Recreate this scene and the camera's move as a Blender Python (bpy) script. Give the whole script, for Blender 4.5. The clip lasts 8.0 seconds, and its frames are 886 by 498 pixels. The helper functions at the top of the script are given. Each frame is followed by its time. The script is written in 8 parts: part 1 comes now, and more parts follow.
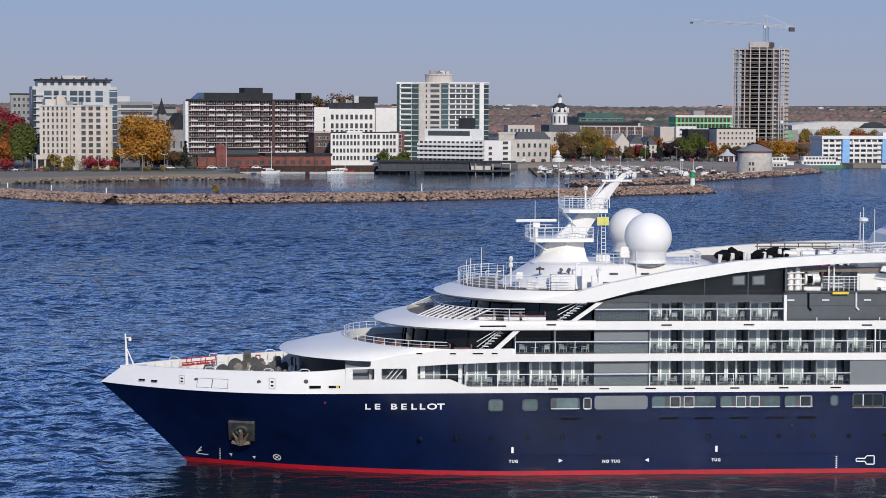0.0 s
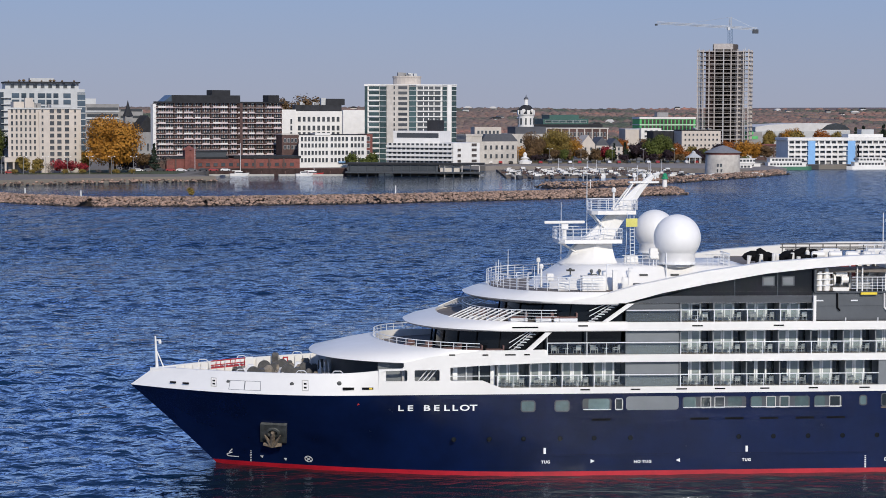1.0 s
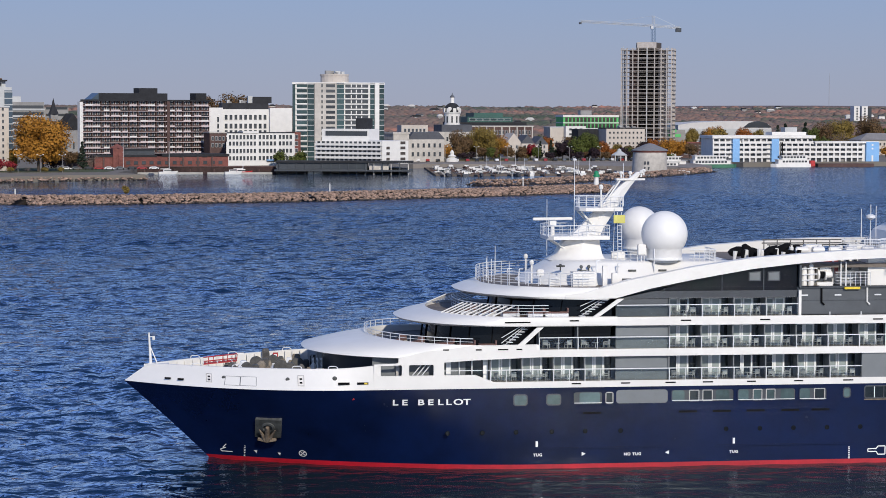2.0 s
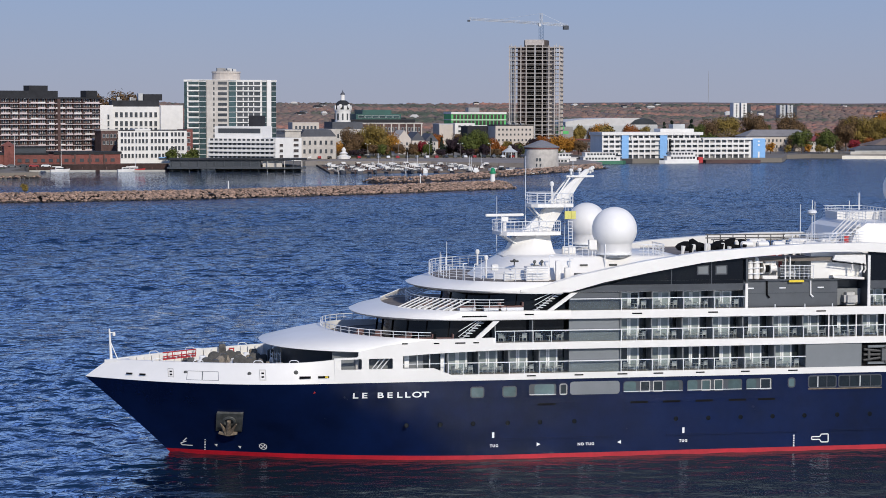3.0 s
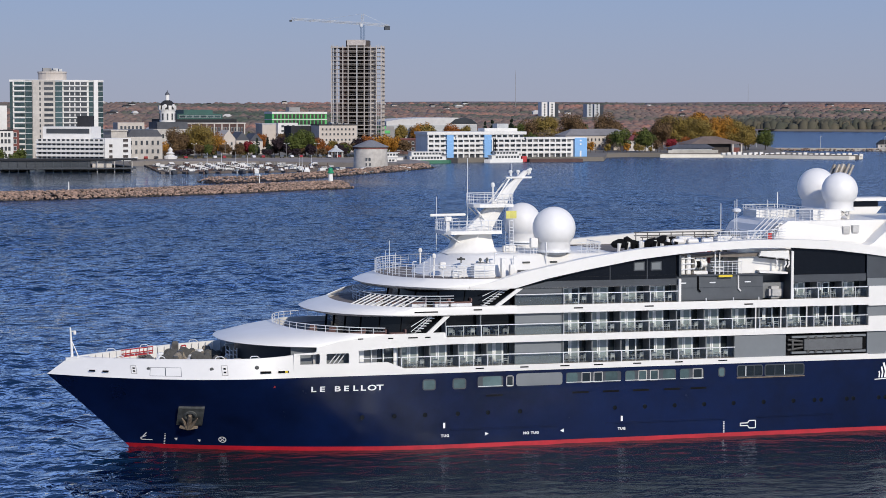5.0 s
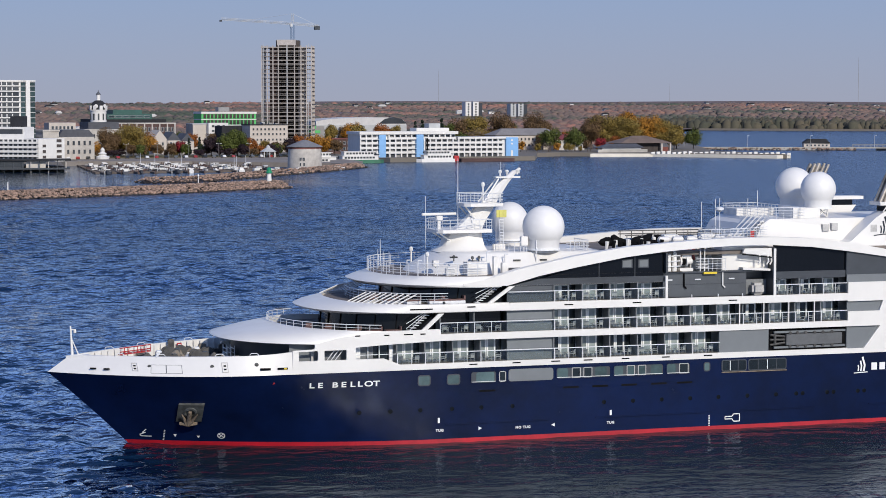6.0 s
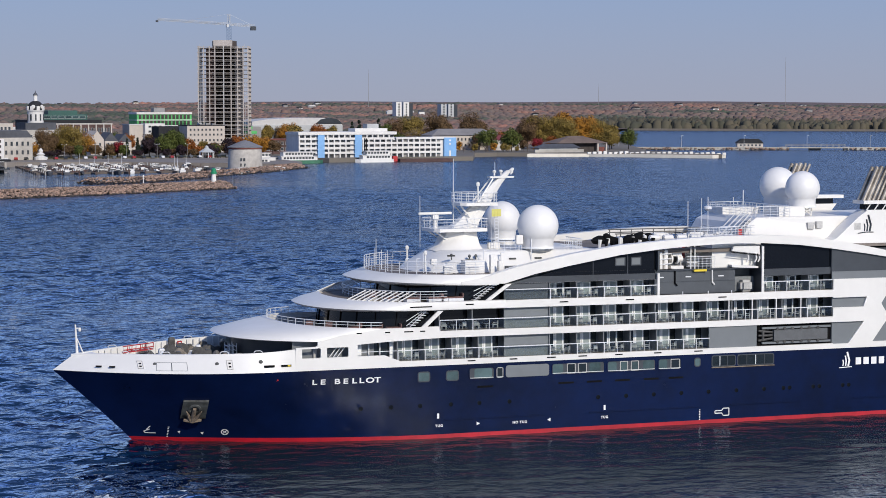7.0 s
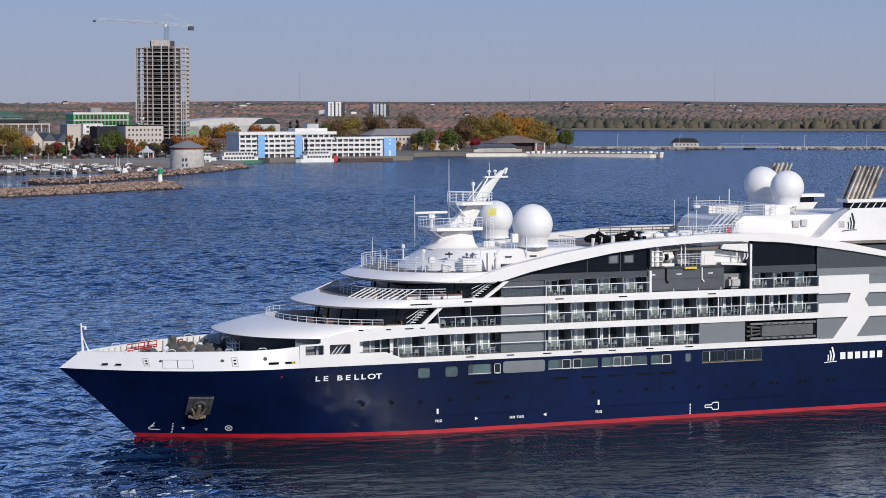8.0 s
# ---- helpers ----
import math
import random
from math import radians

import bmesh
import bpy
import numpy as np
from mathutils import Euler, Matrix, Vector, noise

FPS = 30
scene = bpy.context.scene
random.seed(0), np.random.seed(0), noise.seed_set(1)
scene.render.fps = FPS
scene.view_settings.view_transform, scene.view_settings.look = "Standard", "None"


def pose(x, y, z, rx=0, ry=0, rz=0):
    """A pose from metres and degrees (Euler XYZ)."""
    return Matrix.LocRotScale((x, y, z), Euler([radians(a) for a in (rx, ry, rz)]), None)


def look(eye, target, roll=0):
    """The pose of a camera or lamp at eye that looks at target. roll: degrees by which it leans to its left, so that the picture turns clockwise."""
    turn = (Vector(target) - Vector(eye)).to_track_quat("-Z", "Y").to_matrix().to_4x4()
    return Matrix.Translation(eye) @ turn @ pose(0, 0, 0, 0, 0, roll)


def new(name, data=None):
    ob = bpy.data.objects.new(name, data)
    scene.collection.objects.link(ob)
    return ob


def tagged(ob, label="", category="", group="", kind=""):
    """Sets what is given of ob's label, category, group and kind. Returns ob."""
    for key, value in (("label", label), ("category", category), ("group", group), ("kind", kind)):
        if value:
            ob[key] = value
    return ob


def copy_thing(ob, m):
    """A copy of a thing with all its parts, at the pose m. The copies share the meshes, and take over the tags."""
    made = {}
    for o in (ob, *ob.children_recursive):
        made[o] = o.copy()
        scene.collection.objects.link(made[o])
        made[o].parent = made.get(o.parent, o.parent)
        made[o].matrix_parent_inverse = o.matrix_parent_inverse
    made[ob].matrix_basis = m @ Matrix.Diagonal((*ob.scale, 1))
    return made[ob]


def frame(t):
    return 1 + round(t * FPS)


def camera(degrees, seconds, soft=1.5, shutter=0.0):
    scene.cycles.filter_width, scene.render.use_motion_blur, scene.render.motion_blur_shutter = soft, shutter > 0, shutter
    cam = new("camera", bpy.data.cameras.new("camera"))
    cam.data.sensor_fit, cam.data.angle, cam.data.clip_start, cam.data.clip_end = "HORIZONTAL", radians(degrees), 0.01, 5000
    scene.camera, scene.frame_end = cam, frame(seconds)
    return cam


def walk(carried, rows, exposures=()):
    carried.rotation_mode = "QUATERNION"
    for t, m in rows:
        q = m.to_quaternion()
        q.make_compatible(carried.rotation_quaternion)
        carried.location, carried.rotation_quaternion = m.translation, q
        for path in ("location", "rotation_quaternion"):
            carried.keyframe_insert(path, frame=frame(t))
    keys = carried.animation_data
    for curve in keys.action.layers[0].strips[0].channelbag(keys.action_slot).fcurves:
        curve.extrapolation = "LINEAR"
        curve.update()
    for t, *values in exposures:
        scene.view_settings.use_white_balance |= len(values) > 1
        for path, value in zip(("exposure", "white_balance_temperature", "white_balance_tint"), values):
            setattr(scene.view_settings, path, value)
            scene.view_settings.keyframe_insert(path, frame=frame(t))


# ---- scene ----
cam = camera(22.969, 8.0, soft=0.8)
# seconds, eye, target, roll
PATH = [
    (0, (16.279, -189.570, 30.782), (23.341, -90.031, 24.296), 0.231),
    (0.25, (14.697, -189.465, 30.774), (22.262, -89.961, 24.321), 0.194),
    (0.5, (13.098, -189.415, 30.769), (21.152, -89.947, 24.347), 0.167),
    (0.75, (11.469, -189.468, 30.769), (20.005, -90.039, 24.372), 0.158),
    (1, (9.813, -189.636, 30.770), (18.913, -90.256, 24.386), 0.159),
    (1.25, (8.134, -189.920, 30.769), (17.969, -90.610, 24.382), 0.162),
    (1.5, (6.432, -190.313, 30.767), (17.173, -91.098, 24.364), 0.166),
    (1.75, (4.704, -190.803, 30.767), (16.499, -91.709, 24.338), 0.167),
    (2, (2.949, -191.378, 30.774), (15.925, -92.435, 24.311), 0.166),
    (2.25, (1.163, -192.029, 30.790), (15.425, -93.265, 24.291), 0.161),
    (2.5, (-0.654, -192.744, 30.819), (14.975, -94.189, 24.283), 0.149),
    (3, (-4.352, -194.298, 30.925), (14.092, -96.234, 24.335), 0.124),
    (3.5, (-8.005, -195.824, 31.082), (13.000, -98.278, 24.485), 0.123),
    (4, (-11.668, -197.139, 31.214), (11.678, -100.127, 24.603), 0.063),
    (4.5, (-15.407, -198.333, 31.332), (9.967, -101.832, 24.716), 0.082),
    (4.75, (-17.298, -198.900, 31.383), (9.028, -102.655, 24.766), 0.091),
    (5, (-19.201, -199.446, 31.429), (8.053, -103.459, 24.808), 0.089),
    (5.25, (-21.115, -199.965, 31.470), (7.045, -104.240, 24.846), 0.080),
    (5.5, (-23.040, -200.454, 31.510), (6.006, -104.995, 24.881), 0.066),
    (5.75, (-24.975, -200.909, 31.549), (4.936, -105.718, 24.915), 0.052),
    (6, (-26.921, -201.327, 31.589), (3.839, -106.407, 24.950), 0.039),
    (6.5, (-30.806, -202.055, 31.660), (1.592, -107.682, 25.016), 0.025),
    (7, (-34.611, -202.747, 31.689), (-0.661, -108.920, 25.062), 0.010),
    (7.5, (-38.533, -203.516, 31.771), (-3.037, -110.263, 25.142), 0.002),
    (8, (-42.408, -204.101, 31.845), (-5.376, -111.449, 25.203), -0.024),
]
walk(cam, [(t, look(eye, target, roll)) for t, eye, target, roll in PATH])

# ---- world and sun ----
SUN_EL, SUN_AZ = radians(29), radians(170)   # height, and compass turn from +y towards +x
world = bpy.data.worlds.new("sky")
scene.world = world
world.use_nodes = True
wn = world.node_tree
sky = wn.nodes.new("ShaderNodeTexSky")
sky.sky_type, sky.sun_disc = "NISHITA", False
sky.sun_elevation, sky.sun_rotation = SUN_EL, SUN_AZ
sky.air_density, sky.dust_density, sky.ozone_density = 1.4, 0.6, 4.0
bg = wn.nodes["Background"]
bg.inputs[1].default_value = 0.085
haze = wn.nodes.new("ShaderNodeMix")           # even lilac-blue autumn haze over the clear-sky colours
haze.data_type = "RGBA"
low = wn.nodes.new("ShaderNodeMix")
low.data_type = "RGBA"
low.inputs["A"].default_value, low.inputs["B"].default_value = (4.35, 4.55, 5.9, 1), (3.35, 4.25, 6.6, 1)
clear = wn.nodes.new("ShaderNodeMix")
clear.data_type, clear.blend_type = "RGBA", "MULTIPLY"
clear.inputs["Factor"].default_value = 1.0
clear.inputs["B"].default_value = (0.52, 0.86, 1.55, 1)
gc, sep, rise = (wn.nodes.new("ShaderNode" + k) for k in ("TexCoord", "SeparateXYZ", "MapRange"))
rise.inputs[1].default_value, rise.inputs[2].default_value, rise.inputs[3].default_value, rise.inputs[4].default_value = 0.045, 0.40, 0.86, 0.30
wn.links.new(gc.outputs["Generated"], sep.inputs[0])
wn.links.new(sep.outputs["Z"], rise.inputs[0])
lift = wn.nodes.new("ShaderNodeMapRange")
lift.inputs[1].default_value, lift.inputs[2].default_value = 0.0, 0.055
wn.links.new(sep.outputs["Z"], lift.inputs[0])
wn.links.new(lift.outputs[0], low.inputs["Factor"])
wn.links.new(low.outputs["Result"], haze.inputs["B"])
wn.links.new(rise.outputs[0], haze.inputs["Factor"])
wn.links.new(sky.outputs[0], clear.inputs["A"])
wn.links.new(clear.outputs["Result"], haze.inputs["A"])
wn.links.new(haze.outputs["Result"], bg.inputs[0])
sun = new("sun", bpy.data.lights.new("sun", "SUN"))
sun.data.energy, sun.data.angle, sun.data.color = 3.6, radians(2.0), (1.0, 0.92, 0.80)
sun.matrix_world = look((0, 0, 0), (-math.sin(SUN_AZ) * math.cos(SUN_EL), -math.cos(SUN_AZ) * math.cos(SUN_EL), -math.sin(SUN_EL)))

# ---- materials ----
def mat(name, color, rough=0.6, metal=0.0, var=0.12, scale=1.0, bump=0.0, bscale=None, color2=None, spec=0.5, island=0.0, obj=0.0, coat=0.0):
    """Principled surface with mottling at two scales, fine relief and, where asked, a shift per island or per object."""
    m = bpy.data.materials.new(name)
    m.use_nodes = True
    nt = m.node_tree
    p = nt.nodes["Principled BSDF"]
    p.inputs["Metallic"].default_value = metal
    p.inputs["Specular IOR Level"].default_value = spec
    p.inputs["Coat Weight"].default_value = coat
    tc = nt.nodes.new("ShaderNodeTexCoord")
    n1 = nt.nodes.new("ShaderNodeTexNoise")
    n1.inputs["Scale"].default_value, n1.inputs["Detail"].default_value, n1.inputs["Roughness"].default_value = scale, 6, 0.65
    nt.links.new(tc.outputs["Object"], n1.inputs["Vector"])
    n2 = nt.nodes.new("ShaderNodeTexNoise")
    n2.inputs["Scale"].default_value, n2.inputs["Detail"].default_value = scale * 0.13, 3
    nt.links.new(tc.outputs["Object"], n2.inputs["Vector"])
    mix = nt.nodes.new("ShaderNodeMix")
    mix.data_type = "RGBA"
    c2 = color2 or tuple(c * (1 - var * 2.2) for c in color)
    mix.inputs["A"].default_value, mix.inputs["B"].default_value = (*[min(1, c * (1 + var * .6)) for c in color], 1), (*c2, 1)
    add = nt.nodes.new("ShaderNodeMath")
    add.operation = "ADD"
    nt.links.new(n1.outputs["Fac"], add.inputs[0])
    nt.links.new(n2.outputs["Fac"], add.inputs[1])
    mr = nt.nodes.new("ShaderNodeMapRange")
    mr.inputs[1].default_value, mr.inputs[2].default_value = 0.72, 1.28
    nt.links.new(add.outputs[0], mr.inputs[0])
    fac = mr.outputs[0]
    if island or obj:
        src = nt.nodes.new("ShaderNodeNewGeometry").outputs["Random Per Island"] if island else nt.nodes.new("ShaderNodeObjectInfo").outputs["Random"]
        k = nt.nodes.new("ShaderNodeMix")
        k.inputs[0].default_value = island or obj
        nt.links.new(fac, k.inputs[2])
        nt.links.new(src, k.inputs[3])
        fac = k.outputs[0]
    nt.links.new(fac, mix.inputs["Factor"])
    nt.links.new(mix.outputs["Result"], p.inputs["Base Color"])
    rr = nt.nodes.new("ShaderNodeMapRange")
    rr.inputs[3].default_value, rr.inputs[4].default_value = max(0.02, rough - 0.07), min(1, rough + 0.08)
    nt.links.new(n1.outputs["Fac"], rr.inputs[0])
    nt.links.new(rr.outputs[0], p.inputs["Roughness"])
    if bump:
        b = nt.nodes.new("ShaderNodeBump")
        b.inputs["Strength"].default_value, b.inputs["Distance"].default_value = 1.0, bump
        nb = nt.nodes.new("ShaderNodeTexNoise")
        nb.inputs["Scale"].default_value, nb.inputs["Detail"].default_value = bscale or scale * 4, 4
        nt.links.new(tc.outputs["Object"], nb.inputs["Vector"])
        nt.links.new(nb.outputs["Fac"], b.inputs["Height"])
        nt.links.new(b.outputs["Normal"], p.inputs["Normal"])
    return m


def water_mat():
    m = bpy.data.materials.new("lake_water")
    m.use_nodes = True
    nt = m.node_tree
    body, gloss, mx = (nt.nodes.new("ShaderNode" + k) for k in ("BsdfDiffuse", "BsdfGlossy", "MixShader"))
    gloss.inputs["Color"].default_value, gloss.inputs["Roughness"].default_value = (0.79, 0.865, 0.965, 1), 0.07
    fr, damp = nt.nodes.new("ShaderNodeFresnel"), nt.nodes.new("ShaderNodeMath")   # reflection strength, scaled by place further down
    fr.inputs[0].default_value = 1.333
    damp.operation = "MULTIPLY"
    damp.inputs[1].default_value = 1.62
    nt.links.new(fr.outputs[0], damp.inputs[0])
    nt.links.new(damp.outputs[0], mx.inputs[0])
    tc = nt.nodes.new("ShaderNodeTexCoord")
    sep, inx, iny, both, calm = (nt.nodes.new("ShaderNode" + k) for k in ("SeparateXYZ", "MapRange", "MapRange", "Math", "MapRange"))
    inx.inputs[1].default_value, inx.inputs[2].default_value = 215, 185      # the harbour behind the breakwater lies calm
    iny.inputs[1].default_value, iny.inputs[2].default_value = 600, 660
    both.operation = "MULTIPLY"
    calm.inputs[3].default_value, calm.inputs[4].default_value = 1.0, 0.20
    nt.links.new(tc.outputs["Object"], sep.inputs[0])
    nt.links.new(sep.outputs["X"], inx.inputs[0])
    nt.links.new(sep.outputs["Y"], iny.inputs[0])
    nt.links.new(inx.outputs[0], both.inputs[0])
    nt.links.new(iny.outputs[0], both.inputs[1])
    nt.links.new(both.outputs[0], calm.inputs[0])
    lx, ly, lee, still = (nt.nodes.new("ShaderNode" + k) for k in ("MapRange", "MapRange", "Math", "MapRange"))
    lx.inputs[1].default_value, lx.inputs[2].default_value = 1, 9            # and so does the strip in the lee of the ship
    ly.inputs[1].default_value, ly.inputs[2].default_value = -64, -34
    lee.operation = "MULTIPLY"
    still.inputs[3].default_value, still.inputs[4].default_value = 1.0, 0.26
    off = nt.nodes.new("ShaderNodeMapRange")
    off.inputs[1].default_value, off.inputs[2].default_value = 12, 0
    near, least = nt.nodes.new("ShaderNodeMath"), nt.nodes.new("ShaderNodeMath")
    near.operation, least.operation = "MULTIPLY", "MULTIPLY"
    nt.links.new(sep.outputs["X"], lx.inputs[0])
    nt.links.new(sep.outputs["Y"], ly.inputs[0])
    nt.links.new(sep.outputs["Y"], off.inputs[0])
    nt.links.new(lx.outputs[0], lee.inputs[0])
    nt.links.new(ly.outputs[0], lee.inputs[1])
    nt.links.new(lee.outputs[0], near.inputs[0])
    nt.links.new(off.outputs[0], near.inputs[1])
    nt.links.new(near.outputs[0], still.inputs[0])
    nt.links.new(still.outputs[0], least.inputs[0])
    nt.links.new(calm.outputs[0], least.inputs[1])
    dull = nt.nodes.new("ShaderNodeMapRange")                                    # far off the ripples blend into a rougher sheet
    dull.inputs[1].default_value, dull.inputs[2].default_value, dull.inputs[3].default_value, dull.inputs[4].default_value = 60, 520, 0.05, 0.16
    nt.links.new(sep.outputs["Y"], dull.inputs[0])
    ship_dim = nt.nodes.new("ShaderNodeMapRange")                                   # mask turns the mirror down beside the ship, painting the water darker there
    ship_dim.inputs[3].default_value, ship_dim.inputs[4].default_value = 1.95, 0.76
    nt.links.new(near.outputs[0], ship_dim.inputs[0])
    far_dim, mirror_gain = nt.nodes.new("ShaderNodeMapRange"), nt.nodes.new("ShaderNodeMath")   # reflection turned down with distance by hand, painting the open water darker
    far_dim.inputs[1].default_value, far_dim.inputs[2].default_value, far_dim.inputs[3].default_value, far_dim.inputs[4].default_value = 0, 320, 1.0, 0.52
    nt.links.new(sep.outputs["Y"], far_dim.inputs[0])
    mirror_gain.operation = "MULTIPLY"
    nt.links.new(far_dim.outputs[0], mirror_gain.inputs[0])
    nt.links.new(ship_dim.outputs[0], mirror_gain.inputs[1])
    nt.links.new(mirror_gain.outputs[0], damp.inputs[1])
    smooth = nt.nodes.new("ShaderNodeMath")
    smooth.operation = "MULTIPLY"
    nt.links.new(dull.outputs[0], smooth.inputs[0])
    nt.links.new(calm.outputs[0], smooth.inputs[1])
    blur = nt.nodes.new("ShaderNodeMath")                                        # fine cat's-paws blur the mirror in the lee
    blur.operation = "MULTIPLY_ADD"
    blur.inputs[1].default_value = 0.13
    nt.links.new(near.outputs[0], blur.inputs[0])
    nt.links.new(smooth.outputs[0], blur.inputs[2])
    nt.links.new(blur.outputs[0], gloss.inputs["Roughness"])
    side_tint = nt.nodes.new("ShaderNodeMix")                                         # body colour turns grey-green and less blue along the ship's side
    side_tint.data_type = "RGBA"
    side_tint.inputs["A"].default_value, side_tint.inputs["B"].default_value = (0.002, 0.015, 0.046, 1), (0.0085, 0.0165, 0.0215, 1)
    nt.links.new(near.outputs[0], side_tint.inputs["Factor"])
    nt.links.new(side_tint.outputs["Result"], body.inputs["Color"])
    last = None
    for sx, sy, sc, dist, det in ((0.75, 1.0, 0.13, 2.0, 2), (0.6, 1.0, 0.45, 0.85, 2), (0.65, 1.0, 1.4, 0.26, 2)):
        mp = nt.nodes.new("ShaderNodeMapping")
        mp.inputs["Scale"].default_value, mp.inputs["Rotation"].default_value = (sx, sy, 1), (0, 0, radians(14 * sc))
        nt.links.new(tc.outputs["Object"], mp.inputs["Vector"])
        n = nt.nodes.new("ShaderNodeTexNoise")
        n.inputs["Scale"].default_value, n.inputs["Detail"].default_value, n.inputs["Distortion"].default_value = sc, det, 0.3
        nt.links.new(mp.outputs[0], n.inputs["Vector"])
        b = nt.nodes.new("ShaderNodeBump")
        b.inputs["Distance"].default_value = dist
        nt.links.new(least.outputs[0], b.inputs["Strength"])
        nt.links.new(n.outputs["Fac"], b.inputs["Height"])
        if last:
            nt.links.new(last.outputs[0], b.inputs["Normal"])
        last = b
    nt.links.new(last.outputs[0], body.inputs["Normal"])
    nt.links.new(last.outputs[0], gloss.inputs["Normal"])
    nt.links.new(last.outputs[0], fr.inputs["Normal"])
    nt.links.new(body.outputs[0], mx.inputs[1])
    nt.links.new(gloss.outputs[0], mx.inputs[2])
    nt.links.new(mx.outputs[0], nt.nodes["Material Output"].inputs[0])
    return m


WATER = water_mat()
HULL_BLUE = mat("hull_blue", (0.0034, 0.0105, 0.050), 0.24, var=0.22, scale=0.3, bump=0.006, bscale=0.35, spec=0.3)
HULL_RED = mat("boot_top_red", (0.42, 0.006, 0.018), 0.5, var=0.15, scale=1.5)
SHIP_WHITE = mat("ship_white", (0.72, 0.705, 0.67), 0.35, var=0.035, scale=0.5)
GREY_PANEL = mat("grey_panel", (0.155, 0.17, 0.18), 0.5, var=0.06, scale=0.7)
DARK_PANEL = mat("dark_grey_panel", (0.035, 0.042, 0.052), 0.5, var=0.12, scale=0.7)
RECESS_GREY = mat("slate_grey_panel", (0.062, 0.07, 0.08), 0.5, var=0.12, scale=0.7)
BLACK_GLASS = mat("black_glass", (0.006, 0.007, 0.009), 0.08, var=0.1, scale=0.6, spec=0.3)
ROOM_GLASS = mat("window_glass", (0.31, 0.355, 0.345), 0.07, var=0.25, scale=1.1, spec=0.7, obj=0.6)
HULL_GLASS = mat("tinted_cabin_glass", (0.10, 0.155, 0.155), 0.07, var=0.35, scale=1.4, spec=0.6, obj=0.6)
ROOM_DARK = mat("dark_window_glass", (0.018, 0.024, 0.026), 0.08, var=0.3, scale=0.9, spec=0.6, obj=0.5)
FRAME_WHITE = mat("white_frame", (0.82, 0.83, 0.82), 0.4, var=0.05, scale=2)
PARTITION = mat("balcony_wall", (0.17, 0.18, 0.185), 0.6, var=0.12, scale=1.5)
DECK_TEAK = mat("grey_teak_deck", (0.17, 0.145, 0.125), 0.75, var=0.15, scale=2.5, bump=0.004, bscale=18)
RAIL_STEEL = mat("white_rail", (0.70, 0.71, 0.72), 0.35, var=0.05, scale=3)
DECK_GREEN = mat("mooring_deck", (0.16, 0.16, 0.16), 0.8, var=0.2, scale=1.2)
ROPE_DARK = mat("dark_winch_steel", (0.075, 0.073, 0.07), 0.55, var=0.3, scale=4, bump=0.01)
RUST = mat("rusty_anchor", (0.26, 0.20, 0.14), 0.8, var=0.3, scale=4, bump=0.02, color2=(0.08, 0.06, 0.045))
ANCHOR_PLATE = mat("scuffed_steel_plate", (0.11, 0.115, 0.11), 0.6, metal=0.2, var=0.4, scale=1.8)
RED_PAINT = mat("red_paint", (0.45, 0.03, 0.03), 0.45, var=0.1, scale=3)
YELLOW = mat("yellow_paint", (0.70, 0.52, 0.03), 0.5, var=0.08, scale=3)
STAINED_STEEL = mat("sooty_steel_pipe", (0.48, 0.43, 0.36), 0.4, metal=0.5, var=0.3, scale=1.0, color2=(0.12, 0.10, 0.08))
MARK_WHITE = mat("white_marking", (0.80, 0.80, 0.80), 0.5, var=0.04, scale=3)
BLACK_PAINT = mat("black_fabric", (0.007, 0.007, 0.008), 0.85, spec=0.1, var=0.2, scale=3, bump=0.01)
RADOME = mat("radome_shell", (0.75, 0.74, 0.72), 0.5, var=0.05, scale=0.4)
TENDER_GREY = mat("tender_grey", (0.10, 0.105, 0.11), 0.5, var=0.15, scale=1.5)


def clear_glass():
    m = bpy.data.materials.new("balustrade_glass")
    m.use_nodes = True
    nt = m.node_tree
    out = nt.nodes["Material Output"]
    tr, gl, mx, fr = (nt.nodes.new("ShaderNode" + k) for k in ("BsdfTransparent", "BsdfGlossy", "MixShader", "Fresnel"))
    tr.inputs[0].default_value = (0.92, 0.945, 0.945, 1)
    gl.inputs["Roughness"].default_value = 0.04
    fr.inputs[0].default_value = 1.5
    nt.links.new(fr.outputs[0], mx.inputs[0])
    nt.links.new(tr.outputs[0], mx.inputs[1])
    nt.links.new(gl.outputs[0], mx.inputs[2])
    nt.links.new(mx.outputs[0], out.inputs[0])
    return m


RAIL_GLASS = clear_glass()

# ---- mesh helpers ----
def link(name, bm, material, parent=None, label="", smooth=False):
    me = bpy.data.meshes.new(name)
    bmesh.ops.recalc_face_normals(bm, faces=bm.faces)
    bm.to_mesh(me)
    bm.free()
    for m in material if isinstance(material, (list, tuple)) else [material]:
        me.materials.append(m)
    if smooth:
        me.shade_smooth()
        me.set_sharp_from_angle(angle=radians(38))
    ob = new(name, me)
    ob.parent = parent
    if label:
        ob["label"] = label
    return ob


def part(name, bm, material, parent, label="", smooth=False):
    return link(name, bm, material, parent, label, smooth)


def thing(name, x, y, z, rz=0.0, label="", category="", group="", kind=""):
    e = new(name)
    e.matrix_basis = pose(x, y, z, 0, 0, rz)
    return tagged(e, label, category, group, kind)


